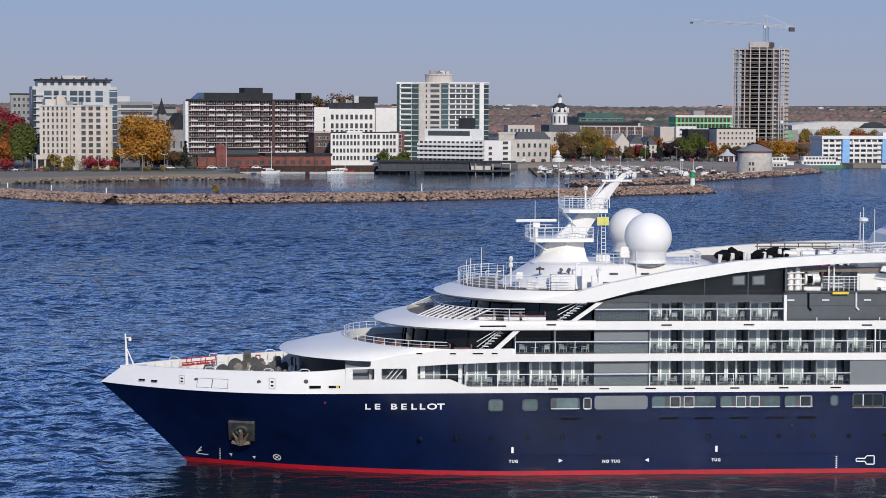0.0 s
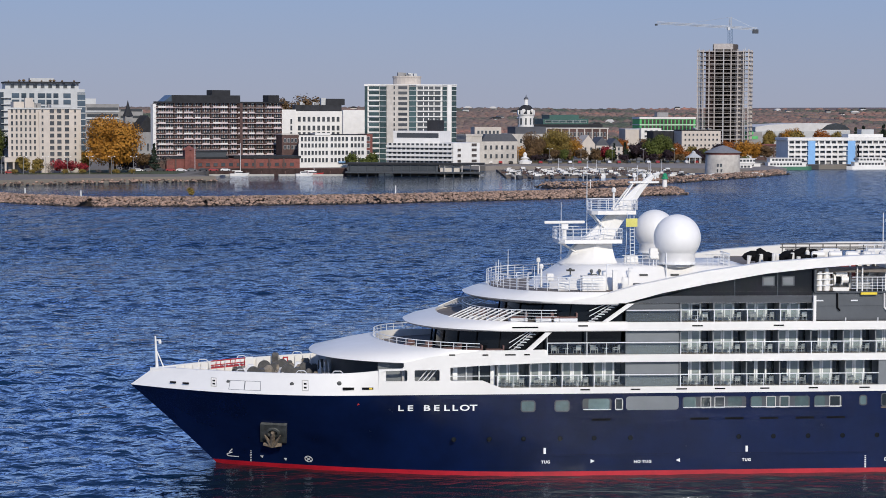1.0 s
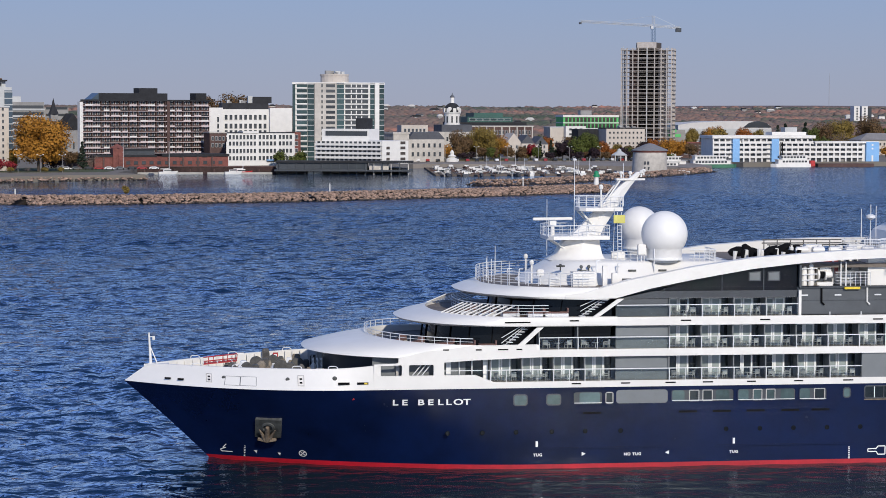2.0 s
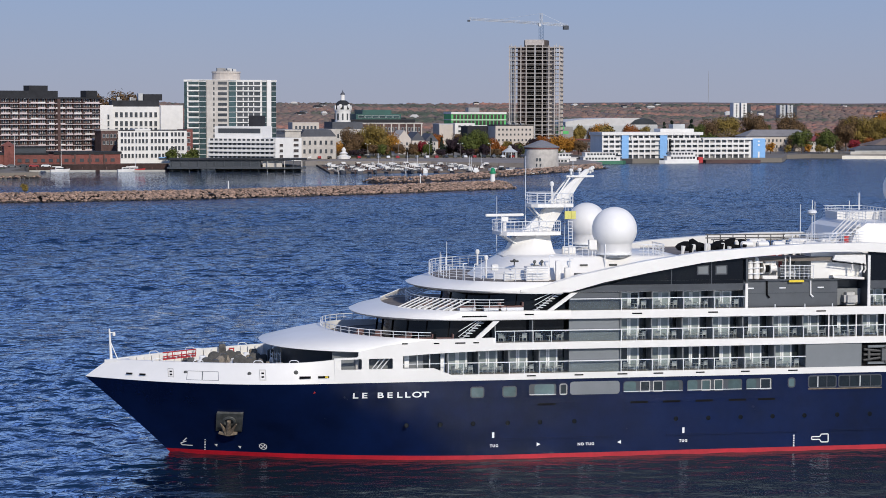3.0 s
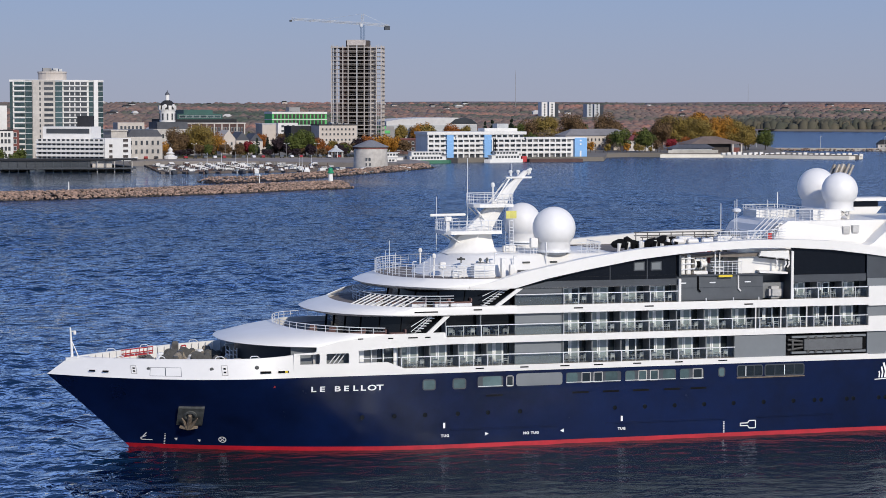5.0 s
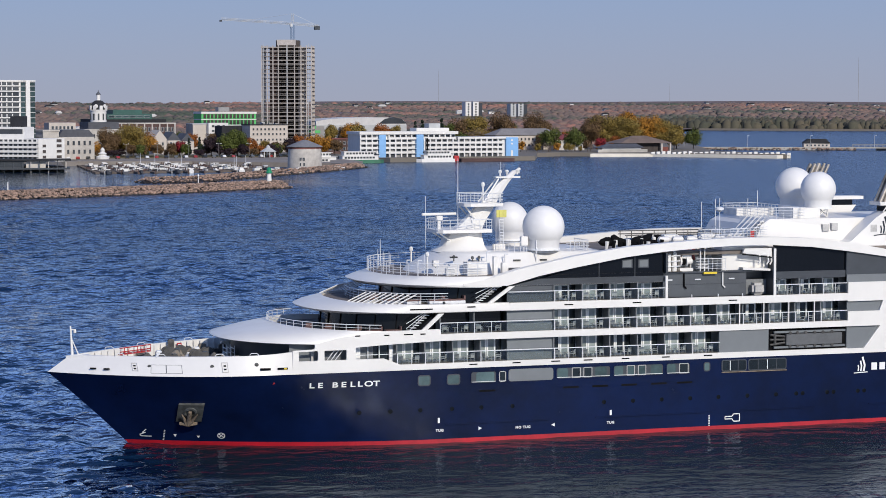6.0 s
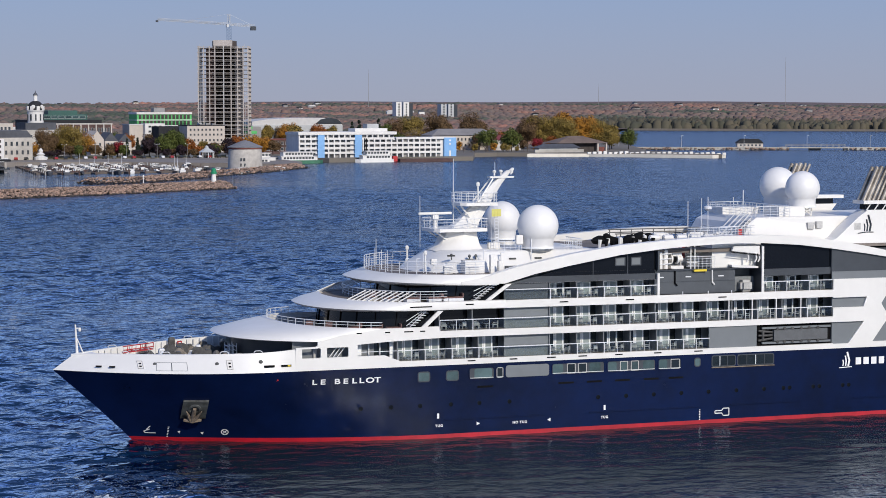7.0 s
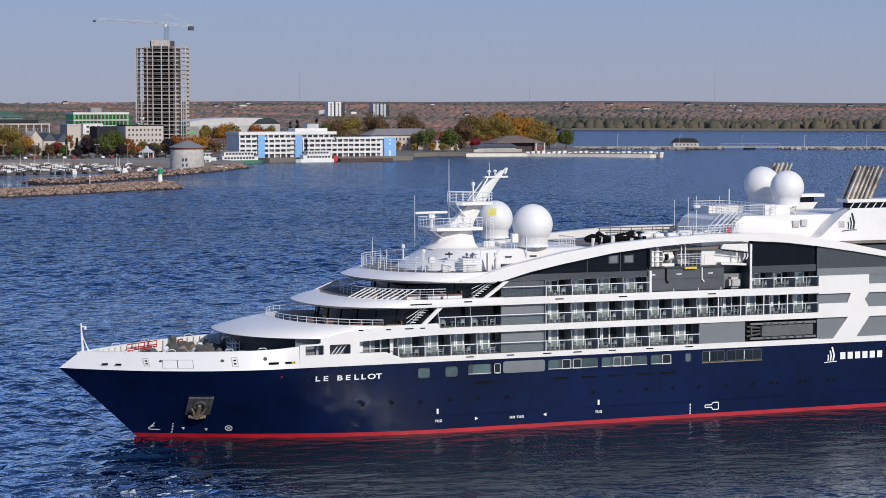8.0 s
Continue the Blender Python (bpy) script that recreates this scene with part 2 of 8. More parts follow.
def box(bm, x0, x1, y0, y1, z0, z1, mi=0):
    v = [bm.verts.new(c) for c in ((x0, y0, z0), (x1, y0, z0), (x1, y1, z0), (x0, y1, z0), (x0, y0, z1), (x1, y0, z1), (x1, y1, z1), (x0, y1, z1))]
    for q in ((0, 3, 2, 1), (4, 5, 6, 7), (0, 1, 5, 4), (1, 2, 6, 5), (2, 3, 7, 6), (3, 0, 4, 7)):
        bm.faces.new([v[k] for k in q]).material_index = mi
    return v


def boxes(*bs):
    bm = bmesh.new()
    for b in bs:
        box(bm, *b)
    return bm


def prism(bm, pts, z0, z1, mi=0):
    """Upright prism over a plan outline; z1 may be a function of (x, y)."""
    zt = z1 if callable(z1) else (lambda x, y: z1)
    zb = z0 if callable(z0) else (lambda x, y: z0)
    lo = [bm.verts.new((x, y, zb(x, y))) for x, y in pts]
    hi = [bm.verts.new((x, y, zt(x, y))) for x, y in pts]
    n = len(pts)
    bm.faces.new(hi).material_index = mi
    bm.faces.new(lo[::-1]).material_index = mi
    for k in range(n):
        bm.faces.new((lo[k], lo[(k + 1) % n], hi[(k + 1) % n], hi[k])).material_index = mi


def slab_xz(bm, pts, y0, y1, mi=0):
    """Plate with an outline in x and z, from y0 to y1."""
    a = [bm.verts.new((x, y0, z)) for x, z in pts]
    b = [bm.verts.new((x, y1, z)) for x, z in pts]
    n = len(pts)
    bm.faces.new(a).material_index = mi
    bm.faces.new(b[::-1]).material_index = mi
    for k in range(n):
        bm.faces.new((a[k], b[k], b[(k + 1) % n], a[(k + 1) % n])).material_index = mi


def rod(bm, a, b, r, n=6, r2=None, mi=0):
    a, b = Vector(a), Vector(b)
    q = (b - a).to_track_quat("Z", "Y")
    r2 = r if r2 is None else r2
    ring = lambda c, rad: [bm.verts.new(c + q @ Vector((rad * math.cos(6.28319 * k / n), rad * math.sin(6.28319 * k / n), 0))) for k in range(n)]
    p, s = ring(a, r), ring(b, r2)
    for k in range(n):
        bm.faces.new((p[k], p[(k + 1) % n], s[(k + 1) % n], s[k])).material_index = mi
    bm.faces.new(p[::-1]).material_index = mi
    bm.faces.new(s).material_index = mi


def lathe(bm, prof, n=24, cx=0, cy=0, mi=0):
    """Turned form from (radius, z) pairs."""
    rings = [[bm.verts.new((cx + r * math.cos(6.28319 * k / n), cy + r * math.sin(6.28319 * k / n), z)) for k in range(n)] for r, z in prof]
    for p, s in zip(rings, rings[1:]):
        for k in range(n):
            bm.faces.new((p[k], p[(k + 1) % n], s[(k + 1) % n], s[k])).material_index = mi
    bm.faces.new(rings[0][::-1]).material_index = mi
    bm.faces.new(rings[-1]).material_index = mi


def loft(bm, rings, mi=0, close=False, caps=False):
    vs = [[bm.verts.new(p) for p in r] for r in rings]
    n = len(vs[0])
    for a, b in zip(vs, vs[1:]):
        for k in range(n if close else n - 1):
            bm.faces.new((a[k], a[(k + 1) % n], b[(k + 1) % n], b[k])).material_index = mi
    if caps:
        bm.faces.new(vs[0][::-1]).material_index = mi
        bm.faces.new(vs[-1]).material_index = mi
    return vs


# ---- water and land ----
def wave_sheet():
    """Rippled sheet near the ship, sinking into a flat sheet that reaches the horizon."""
    rg = np.random.RandomState(7)
    ys = -165 + 103 * np.exp(np.arange(0, 2.05, 0.0034))
    xs = np.arange(-125, 285, 0.6)
    X, Y = np.meshgrid(xs, ys)
    Z = np.zeros_like(X)
    gapy = np.gradient(ys)[:, None]
    for k in range(64):
        lam = 1.25 * (3.9 / 1.25) ** rg.rand()
        ang = rg.normal(1.35, 0.75)
        kx, ky = 6.2832 / lam * np.cos(ang), 6.2832 / lam * np.sin(ang)
        amp = 0.0140 * lam ** 0.85 * rg.uniform(0.5, 1.3)
        ph = rg.rand() * 6.2832 + 0.9 * np.sin(X * 0.031 + k) + 0.9 * np.sin(Y * 0.027 - 2 * k)
        Z += amp * np.sin(kx * X + ky * Y + ph) * np.clip(lam / (3.2 * gapy) - 0.4, 0, 1)
    for k in range(34):                                  # longer wind waves over the open water
        lam = 2.9 * (6.8 / 2.9) ** rg.rand()
        ang = rg.normal(1.4, 0.8)
        kx, ky = 6.2832 / lam * np.cos(ang), 6.2832 / lam * np.sin(ang)
        ph = rg.rand() * 6.2832 + 1.2 * np.sin(X * 0.041 + 2 * k) + 0.8 * np.sin(Y * 0.019 - k)
        Z += 0.0105 * lam * rg.uniform(0.6, 1.3) * np.sin(kx * X + ky * Y + ph) * np.clip((Y + 20) / 160, 0.25, 1) * np.clip(lam / (2.6 * gapy) - 0.4, 0, 1)
    Z *= 0.72 + 0.4 * np.sin(X * 0.021 + 1.3 * np.sin(Y * 0.017)) * np.sin(Y * 0.033 + 0.7)
    lee = np.clip((X - 1) / 8, 0, 1) * np.clip((Y + 66) / 26, 0, 1) * np.clip((12 - Y) / 6, 0, 1)
    Z *= 1 - 0.85 * lee
    edge = np.minimum(np.minimum((X - xs[0]) / 15, (xs[-1] - X) / 15), np.minimum((Y - ys[0]) / 10, (ys[-1] - Y) / 60))
    edge = np.clip(edge, 0, 1)
    Z = Z * edge - 0.22 * (1 - edge) - 0.04
    n, m = X.shape
    idx = np.arange(n * m).reshape(n, m)
    quads = np.stack([idx[:-1, :-1], idx[:-1, 1:], idx[1:, 1:], idx[1:, :-1]], -1).reshape(-1, 4)
    co = np.stack([X, Y, Z], -1).reshape(-1, 3)
    far = np.array([[-4000, -1500, -0.18], [5000, -1500, -0.18], [5000, 5200, -0.18], [-4000, 5200, -0.18], [-4000, -1500, -6], [5000, -1500, -6], [5000, 5200, -6], [-4000, 5200, -6]])
    b = len(co)
    co = np.concatenate([co, far])
    quads = np.concatenate([quads, np.array([[b, b + 1, b + 2, b + 3], [b + 7, b + 6, b + 5, b + 4]])])
    me = bpy.data.meshes.new("water")
    me.vertices.add(len(co)), me.loops.add(quads.size), me.polygons.add(len(quads))
    me.vertices.foreach_set("co", co.astype(np.float32).ravel())
    me.loops.foreach_set("vertex_index", quads.astype(np.int32).ravel())
    me.polygons.foreach_set("loop_start", np.arange(0, quads.size, 4, dtype=np.int32))
    me.update(calc_edges=True)
    me.validate()
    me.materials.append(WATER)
    me.shade_smooth()
    return tagged(new("water", me), "deep blue lake water ruffled by small wind waves", "water", kind="structure")


water = wave_sheet()
LAND = mat("shore_ground", (0.15, 0.13, 0.105), 0.95, var=0.3, scale=0.12, bump=0.05, bscale=1.0, color2=(0.15, 0.135, 0.115))


def ground(name, pts, z, label, material=LAND):
    bm = bmesh.new()
    prism(bm, pts, -3, z)
    return tagged(link(name, bm, material), label, "ground", kind="structure")


ground("ground", [(-3500, 700), (-400, 660), (-97, 683), (-34, 733), (-2, 742), (-14, 770), (-6, 831), (75, 835), (120, 830), (128, 900), (150, 965), (290, 985), (312, 938), (402, 954), (431, 1028),
                  (450, 1040), (500, 1016), (560, 955), (566, 985), (560, 1060), (720, 1460), (1070, 2240), (1400, 1985), (2100, 1895), (4600, 1845), (4600, 4900), (-3500, 4900)], 2.2,
       "grassy and paved city ground behind the waterfront")

# ---- rising land, breakwaters, woods ----
def sstep(a):
    a = max(0.0, min(1.0, a))
    return a * a * (3 - 2 * a)


def shore_y(x):
    pts = [(-3600, 1250), (560, 1250), (720, 1470), (1070, 2245), (1400, 1990), (2100, 1900), (4700, 1850)]
    for (xa, ya), (xb, yb) in zip(pts, pts[1:]):
        if x <= xb:
            return ya + (yb - ya) * (x - xa) / (xb - xa)
    return pts[-1][1]


def hill(x, y):
    d = y - shore_y(x)
    return 2.25 + ((27 + 7 * sstep((x - 700) / 500)) * sstep(d / 2600) + 5 * noise.noise((x / 500, y / 600, 0)) * sstep(d / 900)) if d > 0 else 2.25


bm = bmesh.new()
rows = []
for j in range(36):
    q = (j / 35) ** 1.5
    rows.append([bm.verts.new((x, shore_y(x) + 2 + q * (4850 - shore_y(x)), hill(x, shore_y(x) + 2 + q * (4850 - shore_y(x))))) for x in range(-3500, 4601, 90)])
for a, b in zip(rows, rows[1:]):
    for k in range(len(a) - 1):
        bm.faces.new((a[k], a[k + 1], b[k + 1], b[k]))
WOODFLOOR = mat("woodland_ground", (0.11, 0.08, 0.068), 0.95, var=0.3, scale=0.02, color2=(0.15, 0.10, 0.085))
tagged(link("hill_ground", bm, WOODFLOOR, smooth=True), "gently rising wooded land behind the city", "ground", kind="structure")

STONE = mat("breakwater_stone", (0.37, 0.245, 0.18), 0.9, var=0.3, scale=0.6, bump=0.05, island=0.75, color2=(0.06, 0.048, 0.042))
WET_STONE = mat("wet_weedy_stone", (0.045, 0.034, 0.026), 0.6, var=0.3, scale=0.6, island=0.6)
CONCRETE = mat("weathered_concrete", (0.42, 0.40, 0.36), 0.85, var=0.12, scale=0.4)
ROCK_V = [(math.cos(a) * c, math.sin(a) * c, z) for z, c, o in ((-0.45, 0.75, 0.0), (0.3, 0.85, 0.5)) for a in [(k + o) * 1.2566 for k in range(5)]] + [(0, 0, 0.75), (0, 0, -0.7)]
ROCK_F = [(k, (k + 1) % 5, 5 + k) for k in range(5)] + [((k + 1) % 5, 5 + (k + 1) % 5, 5 + k) for k in range(5)] + [(5 + k, 5 + (k + 1) % 5, 10) for k in range(5)] + [((k + 1) % 5, k, 11) for k in range(5)]


def raw(name, verts, faces, material, label, category, kind="stuff"):
    me = bpy.data.meshes.new(name)
    me.from_pydata(verts, [], faces)
    me.materials.append(material)
    return tagged(new(name, me), label, category, kind=kind)


def rubble(name, line, half, top, n, label, seed, size=(0.32, 0.80)):
    """Mound of loose stones along a line, over a solid core."""
    r = random.Random(seed)
    vs, fs, wet = [], [], []
    seg = [math.dist(a, b) for a, b in zip(line, line[1:])]
    for _ in range(n):
        d = r.uniform(0, sum(seg))
        k = 0
        while k < len(seg) - 1 and d > seg[k]:
            d -= seg[k]
            k += 1
        (ax, ay), (bx, by) = line[k], line[k + 1]
        q = d / seg[k]
        o = r.uniform(-1, 1)
        nx, ny = -(by - ay) / seg[k], (bx - ax) / seg[k]
        s = r.uniform(*size)
        x, y, z = ax + (bx - ax) * q + nx * o * half, ay + (by - ay) * q + ny * o * half, top * (1 - abs(o) ** 1.4) - 0.1
        m = Euler((r.uniform(0, 6), r.uniform(0, 6), r.uniform(0, 6))).to_matrix()
        b = len(vs)
        sx, sy, sz = s * r.uniform(.8, 1.3), s * r.uniform(.7, 1.1), s * r.uniform(.5, .8)
        for v in ROCK_V:
            w = m @ Vector(v)
            vs.append((x + w.x * sx, y + w.y * sy, z + w.z * sz))
        fs += [tuple(b + i for i in f) for f in ROCK_F]
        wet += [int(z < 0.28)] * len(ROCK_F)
    for (ax, ay), (bx, by), L in zip(line, line[1:], seg):
        nx, ny = -(by - ay) / L, (bx - ax) / L
        b = len(vs)
        for px_, py_ in ((ax, ay), (bx, by)):
            vs += [(px_ + nx * half * 0.6, py_ + ny * half * 0.6, -1), (px_, py_, top - 1.5), (px_ - nx * half * 0.6, py_ - ny * half * 0.6, -1)]
        fs += [(b, b + 1, b + 4, b + 3), (b + 1, b + 2, b + 5, b + 4), (b, b + 2, b + 1), (b + 3, b + 4, b + 5)]
    ob = raw(name, vs, fs, STONE, label, "breakwater")
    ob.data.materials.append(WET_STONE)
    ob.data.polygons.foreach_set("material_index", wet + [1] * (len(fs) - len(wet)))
    return ob


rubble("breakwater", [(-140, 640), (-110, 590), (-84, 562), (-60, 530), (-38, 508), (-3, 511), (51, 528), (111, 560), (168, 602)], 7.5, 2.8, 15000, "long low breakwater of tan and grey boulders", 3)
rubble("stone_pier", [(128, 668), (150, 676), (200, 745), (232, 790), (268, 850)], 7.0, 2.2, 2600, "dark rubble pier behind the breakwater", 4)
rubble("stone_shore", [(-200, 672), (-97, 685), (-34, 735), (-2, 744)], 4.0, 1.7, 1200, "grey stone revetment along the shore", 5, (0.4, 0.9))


# leaf clumps as loose quads
def foliage(r, cx, cy, cz, rx, ry, rz, n, size, vs, fs, lobes=7):
    cs = []
    for _ in range(lobes):
        a, b = r.uniform(0, 6.283), r.uniform(-0.9, 0.9)
        k = r.uniform(0.35, 0.78)
        cs.append((cx + rx * k * math.cos(a) * math.sqrt(1 - b * b), cy + ry * k * math.sin(a) * math.sqrt(1 - b * b), cz + rz * k * b, r.uniform(0.28, 0.5)))
    for _ in range(n):
        lx, ly, lz, lr = cs[r.randrange(lobes)]
        d = Vector((r.gauss(0, 1), r.gauss(0, 1), r.gauss(0, 1))).normalized() * r.uniform(0.6, 1.05)
        c = Vector((lx + d.x * rx * lr, ly + d.y * ry * lr, lz + d.z * rz * lr))
        u = Vector((r.gauss(0, 1), r.gauss(0, 1), r.gauss(0, 1))).normalized()
        v = u.cross(d).normalized() if u.cross(d).length > 0.1 else Vector((0, 0, 1))
        s = size * r.uniform(0.6, 1.4)
        u, v = (d * 0.35 + v.cross(d)).normalized() * s, v * s
        b = len(vs)
        vs += [tuple(c - u), tuple(c + v * 0.8), tuple(c + u), tuple(c - v * 0.8)]
        fs.append((b, b + 1, b + 2, b + 3))


def leaf(name, c, c2):
    m = mat(name, c, 0.75, var=0.25, scale=0.25, island=0.65, color2=c2, spec=0.25)
    return m


LEAF = {"gold": leaf("golden_leaves", (0.37, 0.175, 0.022), (0.24, 0.10, 0.016)), "green": leaf("green_leaves", (0.095, 0.115, 0.022), (0.035, 0.045, 0.012)), "olive": leaf("olive_leaves", (0.24, 0.165, 0.036), (0.11, 0.085, 0.026)),
        "red": leaf("crimson_leaves", (0.28, 0.022, 0.03), (0.09, 0.012, 0.018)), "orange": leaf("orange_leaves", (0.34, 0.11, 0.02), (0.12, 0.045, 0.015)), "brown": leaf("brown_leaves", (0.15, 0.09, 0.04), (0.065, 0.042, 0.024)),
        "spruce": leaf("spruce_needles", (0.022, 0.036, 0.022), (0.010, 0.016, 0.012)), "bare": leaf("bare_twigs", (0.20, 0.15, 0.12), (0.09, 0.065, 0.055)), "purple": leaf("dark_purple_leaves", (0.035, 0.020, 0.026), (0.014, 0.010, 0.013))}
BARK = mat("bark", (0.09, 0.07, 0.055), 0.9, var=0.3, scale=2, bump=0.03)
TREES = {}
LABELS = {"gold": "broad tree in golden autumn leaf", "green": "leafy tree still green in autumn", "olive": "tree with yellowing olive leaves", "red": "crimson leaved autumn tree", "orange": "tree with bright orange autumn leaves",
          "brown": "tree with dull brown autumn leaves", "spruce": "dark conical spruce tree", "bare": "nearly bare pale-twigged shrub", "purple": "dark purple leaved tree"}


def tree(kind, x, y, h, w, z=2.2, turn=None):
    """Tree of a kind; the shape is built once per kind and slenderness, then copied and scaled."""
    size = 2 if h > 16.2 else 1 if h > 8 else 0
    key = (kind, round(w / h * 2), size)
    k = h / 16
    m = pose(x, y, z, 0, 0, (x * 37 + y * 11) % 360 if turn is None else turn)
    if key not in TREES:
        r = random.Random(hash(kind) % 1 + len(TREES) * 7 + 5)
        t = thing("tree", 0, 0, 0, label=LABELS[kind], category="tree")
        ww = w / h * 16
        bm = bmesh.new()
        rod(bm, (0, 0, -0.3), (0.15, 0.1, 5), 0.42, 8, 0.30); rod(bm, (0.15, 0.1, 4.9), (0, 0.2, 12), 0.3, 7, 0.08)
        for i in range(6):
            a = i * 1.05 + r.uniform(-.3, .3)
            z0 = 3.5 + i * 0.9
            rod(bm, (0.1, 0.1, z0), (math.cos(a) * ww * 0.3, math.sin(a) * ww * 0.3, z0 + 4.2), 0.17, 5, 0.05)
        part("trunk", bm, BARK, t)
        vs, fs = [], []
        if kind == "spruce":
            for i in range(9):
                q = i / 9
                foliage(r, 0, 0, 2 + 13 * q, ww * .5 * (1.05 - q), ww * .5 * (1.05 - q), 1.1, 130, 0.55, vs, fs, 6)
        else:
            n, leaf_size = ((1000, 0.78), (3000, 0.46), (9000, 0.28))[size]
            n, leaf_size = (500, 0.3) if kind == "bare" else (n, leaf_size)
            foliage(r, 0, 0, 9.2, ww * 0.52, ww * 0.52, 6.9, n, leaf_size, vs, fs, 34)
            foliage(r, 0, 0, 6.0, ww * 0.45, ww * 0.45, 4.0, n // 9, leaf_size * 1.2, vs, fs, 9)
        me = bpy.data.meshes.new("crown")
        me.from_pydata(vs, [], fs)
        me.materials.append(LEAF[kind])
        c = new("crown", me)
        c.parent = t
        t.matrix_basis = m @ Matrix.Scale(k, 4)
        TREES[key] = t
        return t
    t = copy_thing(TREES[key], m)
    t.matrix_basis = m @ Matrix.Scale(k, 4)
    return t


# far woods: many small crowns
def woods_mat():
    m = bpy.data.materials.new("autumn_woods")
    m.use_nodes = True
    nt = m.node_tree
    p = nt.nodes["Principled BSDF"]
    p.inputs["Roughness"].default_value, p.inputs["Specular IOR Level"].default_value = 0.85, 0.15
    tc, n, geo, add = (nt.nodes.new("ShaderNode" + k) for k in ("TexCoord", "TexNoise", "NewGeometry", "Math"))
    n.inputs["Scale"].default_value, n.inputs["Detail"].default_value = 0.003, 6
    ramp = nt.nodes.new("ShaderNodeValToRGB")
    nt.links.new(tc.outputs["Object"], n.inputs["Vector"])
    add.operation = "MULTIPLY_ADD"
    add.inputs[1].default_value = 0.07
    nt.links.new(geo.outputs["Random Per Island"], add.inputs[0])
    nt.links.new(n.outputs["Fac"], add.inputs[2])
    nt.links.new(add.outputs[0], ramp.inputs[0])
    # base colours lightened and greyed to stand in for haze over the distance
    e = ramp.color_ramp.elements
    e[0].position, e[0].color = 0.40, (0.075, 0.09, 0.066, 1)
    e[1].position, e[1].color = 0.70, (0.33, 0.165, 0.125, 1)
    for pos, c in ((0.46, (0.115, 0.108, 0.088, 1)), (0.51, (0.165, 0.128, 0.108, 1)), (0.56, (0.185, 0.132, 0.112, 1)), (0.62, (0.23, 0.142, 0.112, 1))):
        q = e.new(pos)
        q.color = c
    nt.links.new(ramp.outputs[0], p.inputs["Base Color"])
    return m


WOODS = woods_mat()


DOME_V = [(math.cos(a + o) * c, math.sin(a + o) * c, z) for z, c, o in ((-0.25, 1.0, 0.0), (0.42, 0.82, 0.63)) for a in [k * 1.2566 for k in range(5)]] + [(0, 0, 0.72)]
DOME_F = [(k, (k + 1) % 5, 5 + k) for k in range(5)] + [((k + 1) % 5, 5 + (k + 1) % 5, 5 + k) for k in range(5)] + [(5 + k, 5 + (k + 1) % 5, 10) for k in range(5)]


def crowns(name, pts, material, label, seed):
    """Many rounded tree crowns, each a small uneven dome: x, y, base height, half width, height."""
    rg = np.random.RandomState(seed)
    P = np.array(pts)
    V = np.array(DOME_V)[None] * rg.uniform(0.8, 1.22, (len(P), 11, 1))
    turn = rg.uniform(0, 6.28, len(P))
    ca, sa = np.cos(turn)[:, None], np.sin(turn)[:, None]
    X = P[:, 0:1] + (V[:, :, 0] * ca - V[:, :, 1] * sa) * P[:, 3:4]
    Y = P[:, 1:2] + (V[:, :, 0] * sa + V[:, :, 1] * ca) * P[:, 3:4]
    Z = P[:, 2:3] + (0.2 + V[:, :, 2]) * P[:, 4:5]
    co = np.stack([X, Y, Z], -1).reshape(-1, 3)
    tri = (np.array(DOME_F)[None] + 11 * np.arange(len(P))[:, None, None]).reshape(-1, 3)
    me = bpy.data.meshes.new(name)
    me.vertices.add(len(co)), me.loops.add(tri.size), me.polygons.add(len(tri))
    me.vertices.foreach_set("co", co.astype(np.float32).ravel())
    me.loops.foreach_set("vertex_index", tri.astype(np.int32).ravel())
    me.polygons.foreach_set("loop_start", np.arange(0, tri.size, 3, dtype=np.int32))
    me.update(calc_edges=True)
    me.materials.append(material)
    me.shade_smooth()
    return tagged(new(name, me), label, "woods", kind="stuff")


r = random.Random(9)
pts = []
while len(pts) < 34000:
    d = r.random() ** 1.15
    ang = r.uniform(-0.20, 0.64)
    rad = 1480 + d * 3050
    x, y = -15 + math.sin(ang) * rad, -195 + math.cos(ang) * rad
    if y < shore_y(x) + 25 or (y < 1330 and x < 520) or noise.noise((x / 160, y / 160, 7)) < -0.5:
        continue
    k = r.uniform(0.7, 1.35)
    pts.append((x, y, hill(x, y) - 1.2, 5.0 * k * (1 + 0.35 * d), 5.2 * k * (1 + 0.3 * noise.noise((x / 90, y / 140, 2)))))
crowns("autumn_woods", pts, WOODS, "dense autumn woods in brown, rust and green", 2)
# shoreline woods across the bay
pts = []
for i in range(5200):
    x = 1072 + 1100 * r.random()
    y = shore_y(x) + 8 + 130 * r.random()
    tall = 11.5 + 4.5 * noise.noise((x / 60, y / 90, 3)) + 2.5 * noise.noise((x / 17, y / 30, 5))
    pts.append((x, y, 1.6, r.uniform(3.0, 8.0), tall * r.uniform(0.45, 1.2)))
crowns("shore_woods", pts, mat("muted_olive_leaves", (0.115, 0.092, 0.062), 0.85, var=0.35, scale=0.012, island=0.35, color2=(0.042, 0.054, 0.042), spec=0.15), "dark green and grey woods along the far shore", 6)

# ---- the ship (bow tip at x 0, aft +x, port side -y) ----
ship = thing("cruise_ship", 0, 0, 0, label="white and navy expedition cruise ship with a red waterline", category="ship")
LEN, HB, KN = 131.0, 9.0, 6.93
F4, F5, F6 = 7.47, 10.2, 12.93          # balcony floors


def knuckle(x):                          # half breadth at the paint line
    return HB * (1 - max(0.0, 1 - x / 19.0) ** 2.05)


